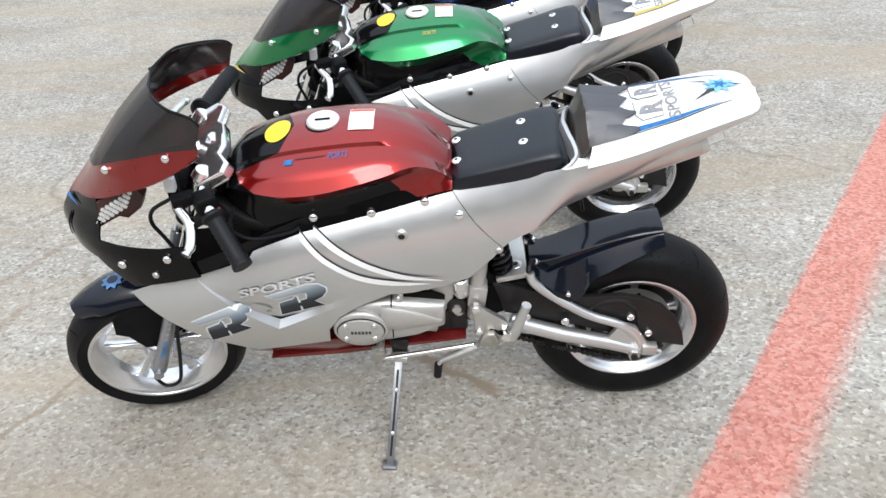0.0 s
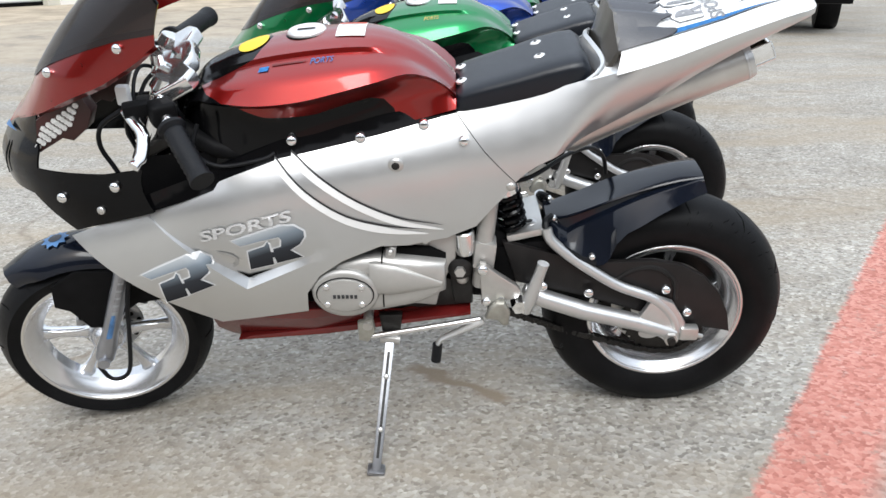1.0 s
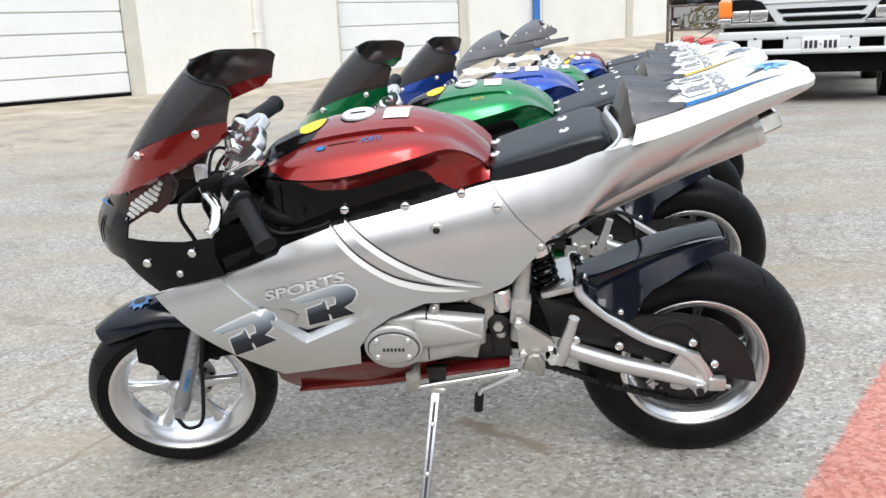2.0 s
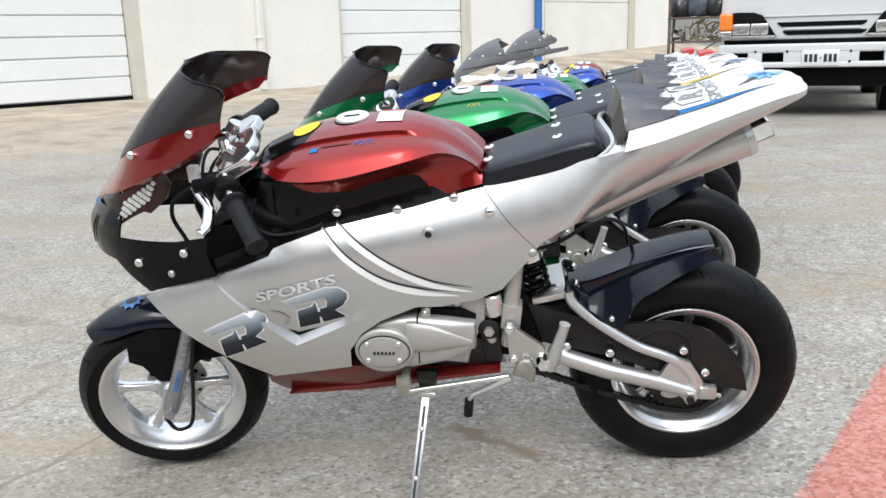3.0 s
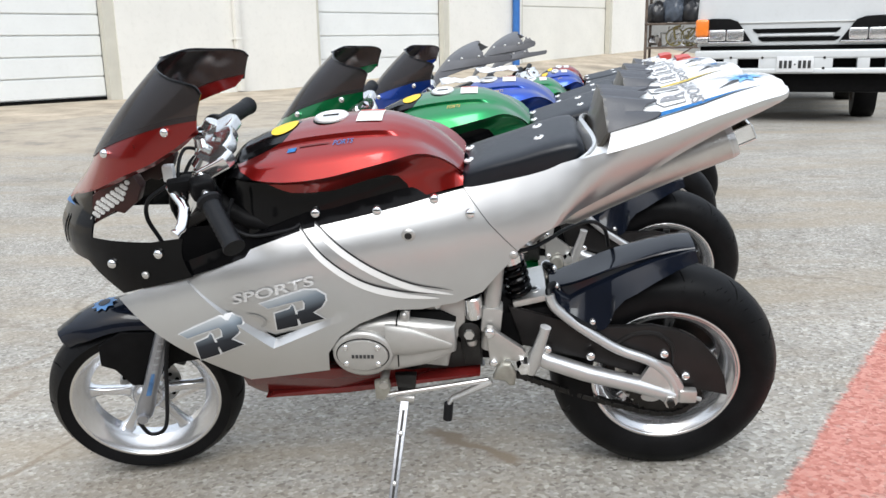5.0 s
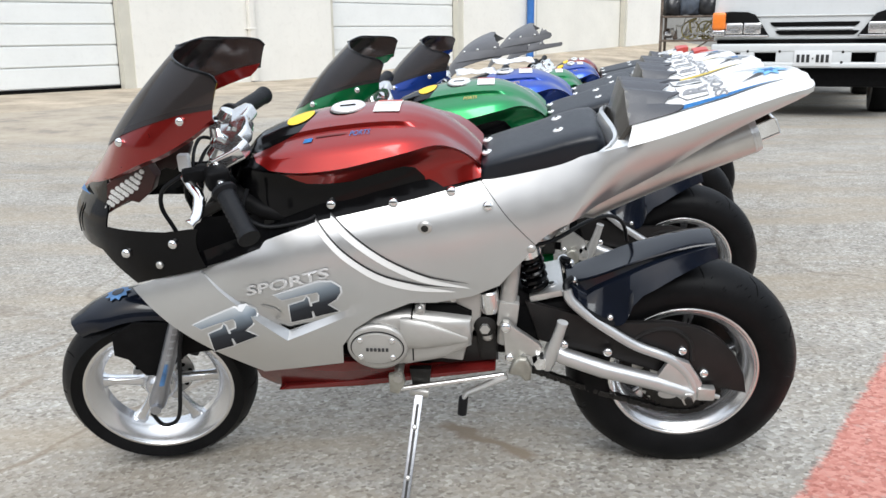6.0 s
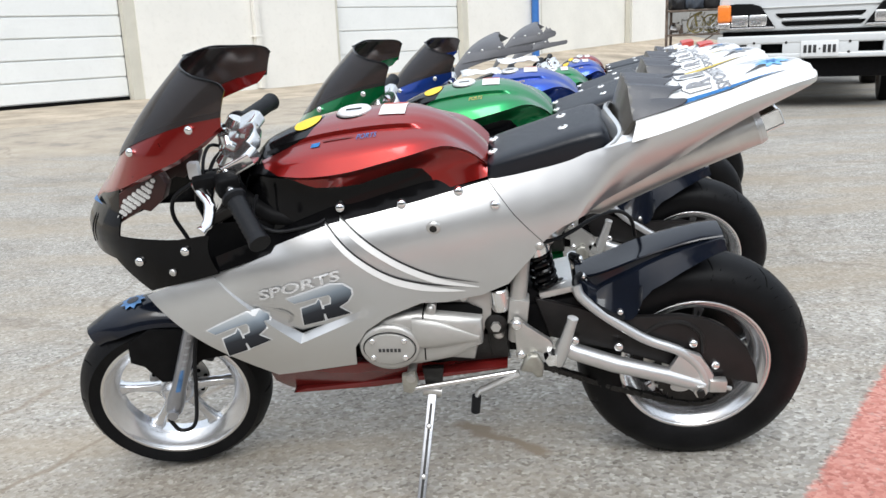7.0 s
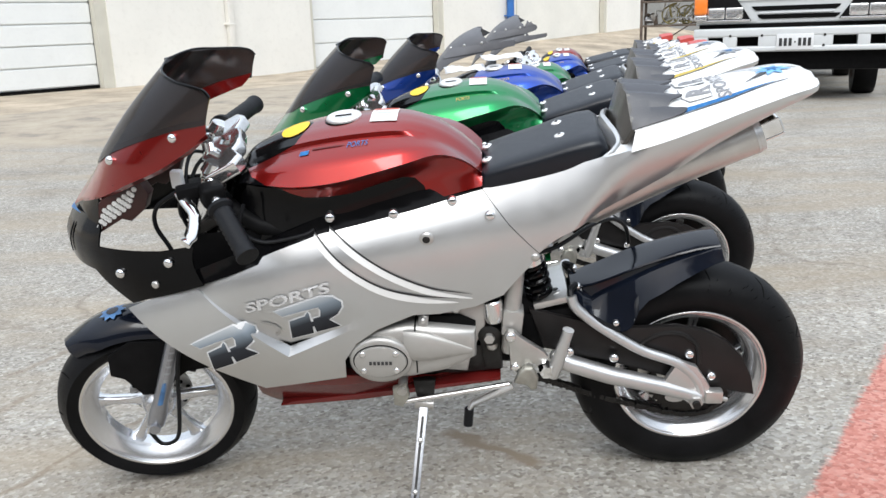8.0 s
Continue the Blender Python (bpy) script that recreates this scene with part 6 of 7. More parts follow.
def build_running_gear(b):
    # engine and what hangs on it
    cover = [(-0.078, 0.311), (-0.064, 0.345), (-0.030, 0.366), (0.01, 0.372), (0.037, 0.372), (0.090, 0.366), (0.136, 0.360), (0.136, 0.310), (0.085, 0.284), (0.03, 0.272), (-0.03, 0.268), (-0.064, 0.281)]
    eng = part("engine", slab(cover, -0.116, 0.08, 0.018, segments=4), ENGINE, b, "silver painted engine casting", 50)
    ellipse = [(2 * math.pi * k / 40) for k in range(40)]
    part("rim_ring", slab([(-0.021 + 0.052 * math.cos(a), 0.314 + 0.043 * math.sin(a)) for a in ellipse], -0.127, -0.11, 0.008, segments=3), ENGINE, eng)
    plate = part("cover_plate", slab([(-0.021 + 0.043 * math.cos(a), 0.315 + 0.029 * math.sin(a)) for a in ellipse], -0.132, -0.122, 0.002), ENGINE, eng, "oval engine cover")
    part("groove", tube([(-0.021 + 0.0445 * math.cos(a), -0.1275, 0.315 + 0.0305 * math.sin(a)) for a in ellipse + [0.0]], 0.0009, 6), DARK_GAP, plate, "dark groove round the cover")
    for dx, dz in ((-0.028, 0.016), (0.026, 0.016), (-0.028, -0.016), (0.026, -0.016)):
        part("screw", bolt((-0.021 + dx, -0.132, 0.315 + dz), 0.0055, (0, -1, 0), 0.003), CHROME, plate)
    for k in range(6):
        part("mark", block((0.0045, 0.0012, 0.0062), (-0.037 + k * 0.0066, -0.1325, 0.314)), DECAL_BLACK, plate, "unreadable raised mark")
    part("gearbox_bulge", loft([[(x, -0.116 - d * math.sin(a) ** 0.8 if math.sin(a) > 0 else -0.112, z + r * math.cos(a)) for a in np.linspace(0, math.pi, 12)] for x, z, r, d in ((0.018, 0.338, 0.028, 0.006), (0.03, 0.338, 0.029, 0.012), (0.06, 0.336, 0.026, 0.011), (0.130, 0.326, 0.004, 0.001))], True, False), ENGINE, eng)
    part("seam", slab([(0.0365, 0.285), (0.0365, 0.374), (0.0385, 0.374), (0.0385, 0.285)], -0.1175, 0.0), DARK_GAP, eng)
    part("rear_case", slab([(0.06, 0.27), (0.06, 0.396), (0.153, 0.3985), (0.152, 0.352), (0.128, 0.30), (0.12, 0.264)], -0.085, 0.07, 0.008), ENGINE, eng)
    # a solid near-black block stands for the shade in the recess
    part("recess", slab([(0.050, 0.352), (0.055, 0.381), (0.1105, 0.3786), (0.136, 0.3655), (0.136, 0.352)], -0.094, -0.080, 0.002), DARK_GAP, eng, "dark block for the shaded recess on the casing")
    part("lug", slab([(0.040, 0.366), (0.044, 0.384), (0.052, 0.390), (0.060, 0.386), (0.058, 0.366)], -0.108, -0.080, 0.005, segments=3), ENGINE, eng, "cast lug")
    part("bolt", bolt((0.1045, -0.086, 0.3885), 0.0085), STEEL, eng)
    part("bolt", bolt((0.051, -0.108, 0.381), 0.0055), STEEL, eng)
    part("shift_shaft", tube([(0.010, -0.06, 0.262), (0.010, -0.124, 0.250)], 0.008, 12), STEEL, eng)
    part("shift_arm", slab([(-0.006, 0.255), (0.018, 0.262), (0.022, 0.240), (0.010, 0.218), (-0.006, 0.222)], -0.122, -0.108, 0.004), DULL_STEEL, b, "dull steel gear shift arm")
    part("link_rod", tube([(0.012, -0.116, 0.226), (0.10, -0.113, 0.240), (0.190, -0.108, 0.254)], 0.0048, 10), CHROME, b, "bright shift link rod")
    shifter = part("shift_pedal", tube([(0.196, -0.108, 0.252), (0.165, -0.112, 0.238), (0.128, -0.116, 0.222), (0.120, -0.118, 0.208)], [0.009, 0.008, 0.007, 0.006], 10, flat=0.6), STEEL, b, "steel shift pedal with a rubber tip")
    part("rubber_tip", tube([(0.1215, -0.118, 0.212), (0.1185, -0.120, 0.180)], 0.0082, 12), GRIP, shifter)
    # brake and fuel lines, frame and inner bodywork
    part("inner_body", slab([(-0.30, 0.44), (-0.24, 0.56), (-0.10, 0.545), (0.12, 0.570), (0.17, 0.50), (0.15, 0.42), (0.0, 0.38), (-0.10, 0.30), (-0.20, 0.30)], -0.060, 0.060, 0.015), MATT_BLACK, b, "black engine bay behind the fairing")
    for sy in (-1, 1):
        part("frame_tube", tube(smooth_line([(-0.29, sy * 0.03, 0.60), (-0.20, sy * 0.085, 0.545), (0.02, sy * 0.062, 0.50), (0.15, sy * 0.050, 0.45), (0.180, sy * 0.050, 0.30)], 5), 0.0145, 12), MATT_BLACK, b)
        part("frame_post", tube([(0.205, sy * 0.068, 0.470), (0.196, sy * 0.074, 0.376), (0.192, sy * 0.074, 0.300)], 0.0145, 16), ENGINE, b, "silver frame post")
        part("post_collar", block((0.034, 0.034, 0.046), (0.1965, sy * 0.074, 0.360), 0.004, Matrix.Rotation(radians(6), 4, "Y")), ENGINE, b, "cast lug under the frame post")
    part("head_tube", tube([HEAD - RAKE * 0.07, HEAD + RAKE * 0.08], 0.026, 18), MATT_BLACK, b)
    part("breather", tube([(0.164, -0.080, 0.403), (0.1642, -0.080, 0.400), (0.166, -0.081, 0.372), (0.167, -0.082, 0.362)], [0.0140, 0.0165, 0.0165, 0.0135], 18), POLISHED, b, "bright plated breather", 30)
    mount = part("pivot_plate", slab([(0.155, 0.365), (0.175, 0.365), (0.178, 0.26), (0.150, 0.262), (0.142, 0.31)], -0.072, -0.050, 0.004), DARK_METAL, b)
    drum = part("drum", turned([(0.0, -0.010), (0.012, -0.010), (0.019, -0.006), (0.020, 0.012), (0.0, 0.012)], 24, (0.158, -0.080, 0.335)), DARK_METAL, b, "dark round casting behind the engine")
    part("drum_nut", tube([(0.158, -0.088, 0.335), (0.158, -0.097, 0.335)], 0.009, 6), STEEL, drum)
    part("pivot_bolt", bolt((0.162, -0.073, 0.310), 0.010, (0, -1, 0), 0.008), STEEL, mount)
    part("rear_block", slab([(0.120, 0.262), (0.128, 0.34), (0.15, 0.395), (0.195, 0.400), (0.262, 0.36), (0.262, 0.29), (0.205, 0.258)], -0.050, 0.055, 0.01), MATT_BLACK, b, "dark engine mount block")
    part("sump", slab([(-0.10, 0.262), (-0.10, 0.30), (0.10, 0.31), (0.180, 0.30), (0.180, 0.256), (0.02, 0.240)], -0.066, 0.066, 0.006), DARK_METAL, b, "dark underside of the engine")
    hanger = part("footrest_hanger", slab([(0.183, 0.350), (0.189, 0.357), (0.198, 0.356), (0.207, 0.346), (0.248, 0.316), (0.254, 0.306), (0.250, 0.294), (0.236, 0.290), (0.222, 0.296), (0.203, 0.279), (0.192, 0.282), (0.192, 0.300), (0.189, 0.335)], -0.108, -0.096, 0.003), STEEL, b, "zinc plated footrest hanger")
    part("bolt", bolt((0.193, -0.108, 0.346), 0.009, (0, -1, 0), 0.005), CHROME, hanger)
    part("bolt", bolt((0.200, -0.108, 0.288), 0.008, (0, -1, 0), 0.006), CHROME, hanger)
    part("bracket", slab([(0.198, 0.262), (0.206, 0.284), (0.216, 0.293), (0.228, 0.292), (0.238, 0.272), (0.236, 0.250), (0.226, 0.248), (0.218, 0.258)], -0.120, -0.104, 0.005, segments=3), DULL_STEEL, hanger, "dull pedal bracket")
    part("nut", tube([(0.250, -0.096, 0.282), (0.252, -0.118, 0.282)], 0.012, 6), CHROME, hanger)
    part("footrest", tube([(0.262, -0.106, 0.270), (0.268, -0.110, 0.292), (0.284, -0.112, 0.352), (0.286, -0.112, 0.361)], [0.0105, 0.0115, 0.0088, 0.0095], 14), ALLOY, b, "folded alloy footrest")
    # swingarm
    for sy in (-1, 1):
        arm = part("swingarm", tube([(0.262, sy * 0.073, 0.290), (0.268, sy * 0.073, 0.287), (0.29, sy * 0.074, 0.273), (0.36, sy * 0.075, 0.248), (0.45, sy * 0.076, 0.225), (0.515, sy * 0.076, 0.203)], [0.008, 0.0125, 0.0150, 0.0155, 0.0145, 0.0125], 16), ALLOY, b, "silver swingarm tube")
        part("swingarm_strut", tube(smooth_line([(0.294, sy * 0.062, 0.395), (0.302, sy * 0.067, 0.376), (0.336, sy * 0.070, 0.346), (0.388, sy * 0.074, 0.311), (0.42, sy * 0.075, 0.293), (0.472, sy * 0.076, 0.272), (0.505, sy * 0.076, 0.240), (0.518, sy * 0.076, 0.207)], 5), 0.0088, 12), ALLOY, b, "curved silver brace")
        drop = [(0.452, 0.236), (0.474, 0.278), (0.505, 0.266), (0.530, 0.226), (0.526, 0.192), (0.500, 0.190), (0.476, 0.208)]
        end = part("dropout", slab(drop, min(sy * 0.082, sy * 0.070), max(sy * 0.082, sy * 0.070), 0.003), ALLOY, b)
        part("axle_nut", tube([(0.507, sy * 0.075, 0.200), (0.507, sy * 0.094, 0.200)], 0.0115, 6), STEEL, end)
        part("axle_end", tube([(0.507, sy * 0.09, 0.200), (0.507, sy * 0.100, 0.200)], 0.007, 12), DARK_METAL, end)
        part("adjuster", block((0.030, 0.018, 0.024), (0.538, sy * 0.078, 0.206), 0.004), STEEL, end)
        part("adjuster_screw", tube([(0.54, sy * 0.078, 0.203), (0.562, sy * 0.078, 0.197)], 0.004, 8), STEEL, end)
    bridge = part("swing_bridge", block((0.06, 0.12, 0.012), (0.262, 0.0, 0.381), 0.003, Matrix.Rotation(radians(-14), 4, "Y")), STEEL, b, "steel bridge plate")
    washer = part("washer", bolt((0.270, -0.030, 0.3885), 0.013, (-0.24, 0, 1), 0.003), ALLOY, bridge)
    part("bolt_hole", bolt((0.2695, -0.030, 0.3910), 0.006, (-0.24, 0, 1), 0.0012), DARK_METAL, washer)
    part("swing_box", slab([(0.205, 0.355), (0.215, 0.30), (0.30, 0.29), (0.345, 0.325), (0.31, 0.372)], -0.056, 0.056, 0.006), MATT_BLACK, b)
    guard = [(0.225, 0.372), (0.300, 0.352), (0.36, 0.333), (0.42, 0.334), (0.470, 0.336), (0.515, 0.327), (0.555, 0.305), (0.585, 0.272), (0.603, 0.235), (0.612, 0.196), (0.53, 0.213), (0.46, 0.235), (0.36, 0.268), (0.25, 0.296)]
    cg = part("chain_guard", slab(guard, -0.064, -0.052, 0.004), GUARD_BLACK, b, "matt black plastic chain guard")
    ridge = [(0.400, 0.290), (0.435, 0.318), (0.475, 0.322), (0.505, 0.300), (0.512, 0.262)]
    part("ridge", tube(smooth_line([(x, -0.0635, z) for x, z in ridge], 5), 0.0045, 8), GUARD_BLACK, cg)
    for x, z in ((0.494, 0.282), (0.534, 0.238), (0.367, 0.283), (0.292, 0.296)):
        part("bolt", bolt((x, -0.0645 if x > 0.4 else -0.074, z), 0.0088, (0, -1, 0), 0.008), CHROME, cg)
    wheel = build_wheel(b, "rear_wheel", REAR_HUB, REAR_R, 0.1270, 0.058, 0.045, 5, 0.2, None, 9)
    build_brake(wheel, REAR_HUB, -0.018, 0.085)
    part("hub_plate", turned([(0.030, 0.012), (0.112, 0.014), (0.114, 0.020), (0.030, 0.020)], 48, REAR_HUB), DARK_METAL, wheel, "dark plate inside the wheel")
    teeth = []
    for k in range(72):
        a = 2 * math.pi * k / 72
        rr = 0.076 if k % 2 else 0.069
        teeth.append((REAR_HUB.x + rr * math.cos(a), REAR_HUB.z + rr * math.sin(a)))
    spr = part("sprocket", slab(teeth, -0.042, -0.037), DARK_METAL, wheel, "dark toothed rear sprocket")
    for k in range(5):
        a = 2 * math.pi * k / 5 + 0.4
        p = REAR_HUB + Vector((0.045 * math.cos(a), 0, 0.045 * math.sin(a)))
        part("window", slab([(p.x + 0.015 * math.cos(t) * (1.2 if k % 2 else 1), p.z + 0.010 * math.sin(t)) for t in (2 * math.pi * i / 14 for i in range(14))], -0.0432, -0.0422), ALLOY, spr)
    part("chain", chain_mesh([(0.200, 0.236), (0.242, 0.222), (0.288, 0.205), (0.362, 0.178), (0.431, 0.157), (0.471, 0.146), (0.511, 0.1415), (0.543, 0.150), (0.574, 0.180)], -0.040), DARK_METAL, b, "oily drive chain")
    part("chain", chain_mesh([(0.225, 0.318), (0.35, 0.312), (0.44, 0.300), (0.49, 0.290), (0.54, 0.281), (0.57, 0.256)], -0.040), DARK_METAL, b, "oily drive chain")
    # rear fender hugging the tyre
    hug_top = curve_through([0.297, 0.339, 0.39, 0.421, 0.467, 0.516, 0.536], [0.388, 0.400, 0.420, 0.436, 0.453, 0.466, 0.466])
    hug_edge = curve_through([0.297, 0.347, 0.392, 0.437, 0.494, 0.546], [0.393, 0.410, 0.430, 0.447, 0.464, 0.472])
    hug_fold = curve_through([0.297, 0.326, 0.349, 0.395, 0.439, 0.497, 0.546], [0.396, 0.383, 0.396, 0.419, 0.439, 0.459, 0.470])
    hug_low = curve_through([0.297, 0.312, 0.345, 0.372, 0.388, 0.397, 0.405, 0.439, 0.482, 0.521, 0.546], [0.398, 0.374, 0.345, 0.333, 0.333, 0.345, 0.370, 0.400, 0.430, 0.452, 0.462])
    hug = []
    for x in (0.297, 0.305, 0.315, 0.33, 0.345, 0.36, 0.372, 0.382, 0.388, 0.393, 0.398, 0.405, 0.42, 0.44, 0.47, 0.50, 0.522, 0.536):
        w = float(np.interp(x, [0.297, 0.33, 0.38, 0.546], [0.048, 0.058, 0.062, 0.058]))
        t, e, f, lo = hug_top(x), hug_edge(x), hug_fold(x), hug_low(x)
        f -= float(np.interp(x, [0.297, 0.33, 0.40, 0.54], [0.0, 0.010, 0.008, 0.003])) * min(1.0, max(0.0, (f - lo) / 0.02))
        half = [(w * 1.14, lo), (w * 0.92, (f + lo) / 2), (w * 0.71, f), (w * 0.68, f + 0.0015), (w * 0.52, f + 0.004), (w * 0.49, e - 0.005), (w * 0.62, e - 0.002), (w * 0.585, e), (w * 0.47, e + 0.5 * (t - e) + 0.0040), (w * 0.26, e + 0.85 * (t - e) + 0.0068), (0.0, t + 0.0075)]
        prof = [(-y, z) for y, z in half] + [(y, z) for y, z in half[-2::-1]]
        hug.append([(x, y, z) for y, z in prof] + [(x - 0.001, y * 0.95, z - 0.003) for y, z in reversed(prof)])
    fender = part("rear_fender", loft(hug), FENDER_BLACK, b, "gloss black moulded rear fender", 18)
    for sy in (-1, 1):
        part("bolt", bolt((0.368, sy * 0.069, 0.347), 0.006, (0, sy, 0.2)), CHROME, fender)
        part("bolt", bolt((0.307, sy * 0.034, 0.398), 0.006, (-0.4, sy * 0.3, 1)), CHROME, fender)
        part("bead", tube(smooth_line([(0.304, sy * 0.034, 0.402), (0.294, sy * 0.048, 0.400), (0.295, sy * 0.058, 0.390), (0.312, sy * 0.066, 0.370), (0.345, sy * 0.070, 0.347), (0.374, sy * 0.069, 0.334)], 5), 0.0058, 8), GRIP, fender, "black rubber edge")
    # shock absorber
    shock = part("shock_absorber", tube([(0.246, -0.036, 0.378), (0.226, -0.036, 0.470)], 0.013, 14), CHROME, b, "black coil-over shock absorber")
    part("spring", coil((0.245, -0.036, 0.382), (0.230, -0.036, 0.448), 0.0195, 0.0048, 5), GLOSS_BLACK, shock)
    part("collar", tube([(0.231, -0.036, 0.446), (0.228, -0.036, 0.462)], 0.0215, 16), POLISHED, shock)
    part("reservoir", tube([(0.258, -0.030, 0.468), (0.232, -0.030, 0.492)], 0.012, 14), STEEL, shock)
    part("hose", tube(smooth_line([(0.226, -0.066, 0.487), (0.238, -0.060, 0.4766), (0.2615, -0.050, 0.4768), (0.2857, -0.025, 0.477), (0.334, 0.030, 0.481), (0.375, 0.070, 0.474), (0.402, 0.095, 0.448), (0.412, 0.106, 0.410)], 6), 0.0036, 8), GRIP, b, "black overflow hose")
    # cables from the bars
    for k, pts in enumerate(([(-0.315, -0.115, 0.615), (-0.350, -0.110, 0.590), (-0.362, -0.100, 0.555), (-0.352, -0.090, 0.515), (-0.340, -0.080, 0.470)], [(-0.310, -0.100, 0.610), (-0.328, -0.075, 0.570), (-0.322, -0.060, 0.520), (-0.310, -0.060, 0.470)], [(-0.290, 0.120, 0.620), (-0.345, 0.080, 0.590), (-0.350, 0.030, 0.530), (-0.30, 0.02, 0.49)], [(-0.30, 0.08, 0.60), (-0.32, 0.0, 0.64), (-0.315, -0.06, 0.60), (-0.285, -0.05, 0.53)], [(-0.215, -0.105, 0.590), (-0.222, -0.118, 0.555), (-0.190, -0.116, 0.530), (-0.13, -0.11, 0.537), (-0.11, -0.105, 0.545)])):
        part("cable", tube(smooth_line(pts, 7), 0.0036 if k < 3 else 0.003, 8), GRIP, b, "black control cable")
    part("wiring", block((0.04, 0.08, 0.05), (-0.330, 0.0, 0.560), 0.012), MATT_BLACK, b, "black bundle behind the lamp")
    part("connector", block((0.018, 0.016, 0.028), (-0.318, -0.088, 0.628), 0.004), DECAL_WHITE, b, "white connector")
    # exhaust
    muffler = part("muffler", tube(smooth_line([(0.25, 0.0, 0.470), (0.31, 0.005, 0.520), (0.36, 0.008, 0.546), (0.46, 0.008, 0.594), (0.582, 0.010, 0.645)], 4), [0.018] * 4 + [0.024] + [0.033] * 12, 22), STEEL, b, "brushed silver muffler")
    part("end_cap", tube([(0.578, 0.010, 0.6435), (0.589, 0.010, 0.648)], [0.034, 0.031], 22), ALLOY, muffler)
    pipe = []
    for y0, y1, z0, z1 in ((-0.020, -0.017, -0.014, 0.012), (0.013, 0.016, -0.014, 0.012), (-0.020, 0.016, -0.017, -0.014)):
        pipe.append(block((0.040, y1 - y0, z1 - z0), (0.020, (y0 + y1) / 2, (z0 + z1) / 2), 0.001, None, 1))
    pipe.append(block((0.004, 0.036, 0.022), (0.039, -0.002, -0.003), 0.001, None, 1))
    bm = merged(*pipe)
    bm.transform(Matrix.Translation((0.577, 0.004, 0.650)) @ Matrix.Rotation(radians(-25), 4, "Y"))
    pipe = part("tailpipe", bm, CHROME, muffler, "square chrome tailpipe open at the top", 20)
    soot = block((0.036, 0.032, 0.003), (0.020, -0.002, -0.0115))
    soot.transform(Matrix.Translation((0.577, 0.004, 0.650)) @ Matrix.Rotation(radians(-25), 4, "Y"))
    part("soot", soot, RUST, pipe, "brown soot inside")
    # stand
    leg = part("side_stand", slab([(-0.007, 0.0), (-0.0075, 0.218), (0.0075, 0.218), (0.007, 0.0)], -0.006, 0.006, 0.002), STAND, b, "chrome side stand with a flat foot")
    top, foot = Vector((0.045, -0.092, 0.222)), Vector((0.0225, -0.2352, 0.048))
    d = (top - foot).normalized()
    side = d.cross(Vector((0, -1, 0))).normalized()
    out = side.cross(d)
    frame_m = Matrix((side, out, d)).transposed().to_4x4()
    leg.matrix_local = Matrix.Translation(foot) @ frame_m
    part("channel", slab([(-0.0022, 0.05), (-0.0022, 0.19), (0.0022, 0.19), (0.0022, 0.05)], -0.0066, -0.0055), DARK_METAL, leg)
    part("channel", slab([(-0.0022, 0.02), (-0.0022, 0.19), (0.0022, 0.19), (0.0022, 0.02)], 0.0055, 0.0066), DARK_METAL, leg)
    for z in (0.065, 0.150):
        part("rivet", bolt((0.0, 0.0066, z), 0.0045, (0, 1, 0), 0.002), STEEL, leg)
        part("rivet", bolt((0.0, -0.0066, z), 0.0045, (0, -1, 0), 0.002), STEEL, leg)
    part("pivot", tube([(-0.016, 0, 0.213), (0.016, 0, 0.213)], 0.010, 12), STEEL, leg)
    part("foot", block((0.029, 0.024, 0.008), (0.0, 0.0, 0.001), 0.0038, Matrix.Rotation(radians(-38), 4, "X")), STAND, leg)
    part("stand_bracket", slab([(0.030, 0.215), (0.026, 0.250), (0.064, 0.250), (0.060, 0.215)], -0.090, -0.076, 0.003), DARK_METAL, b)


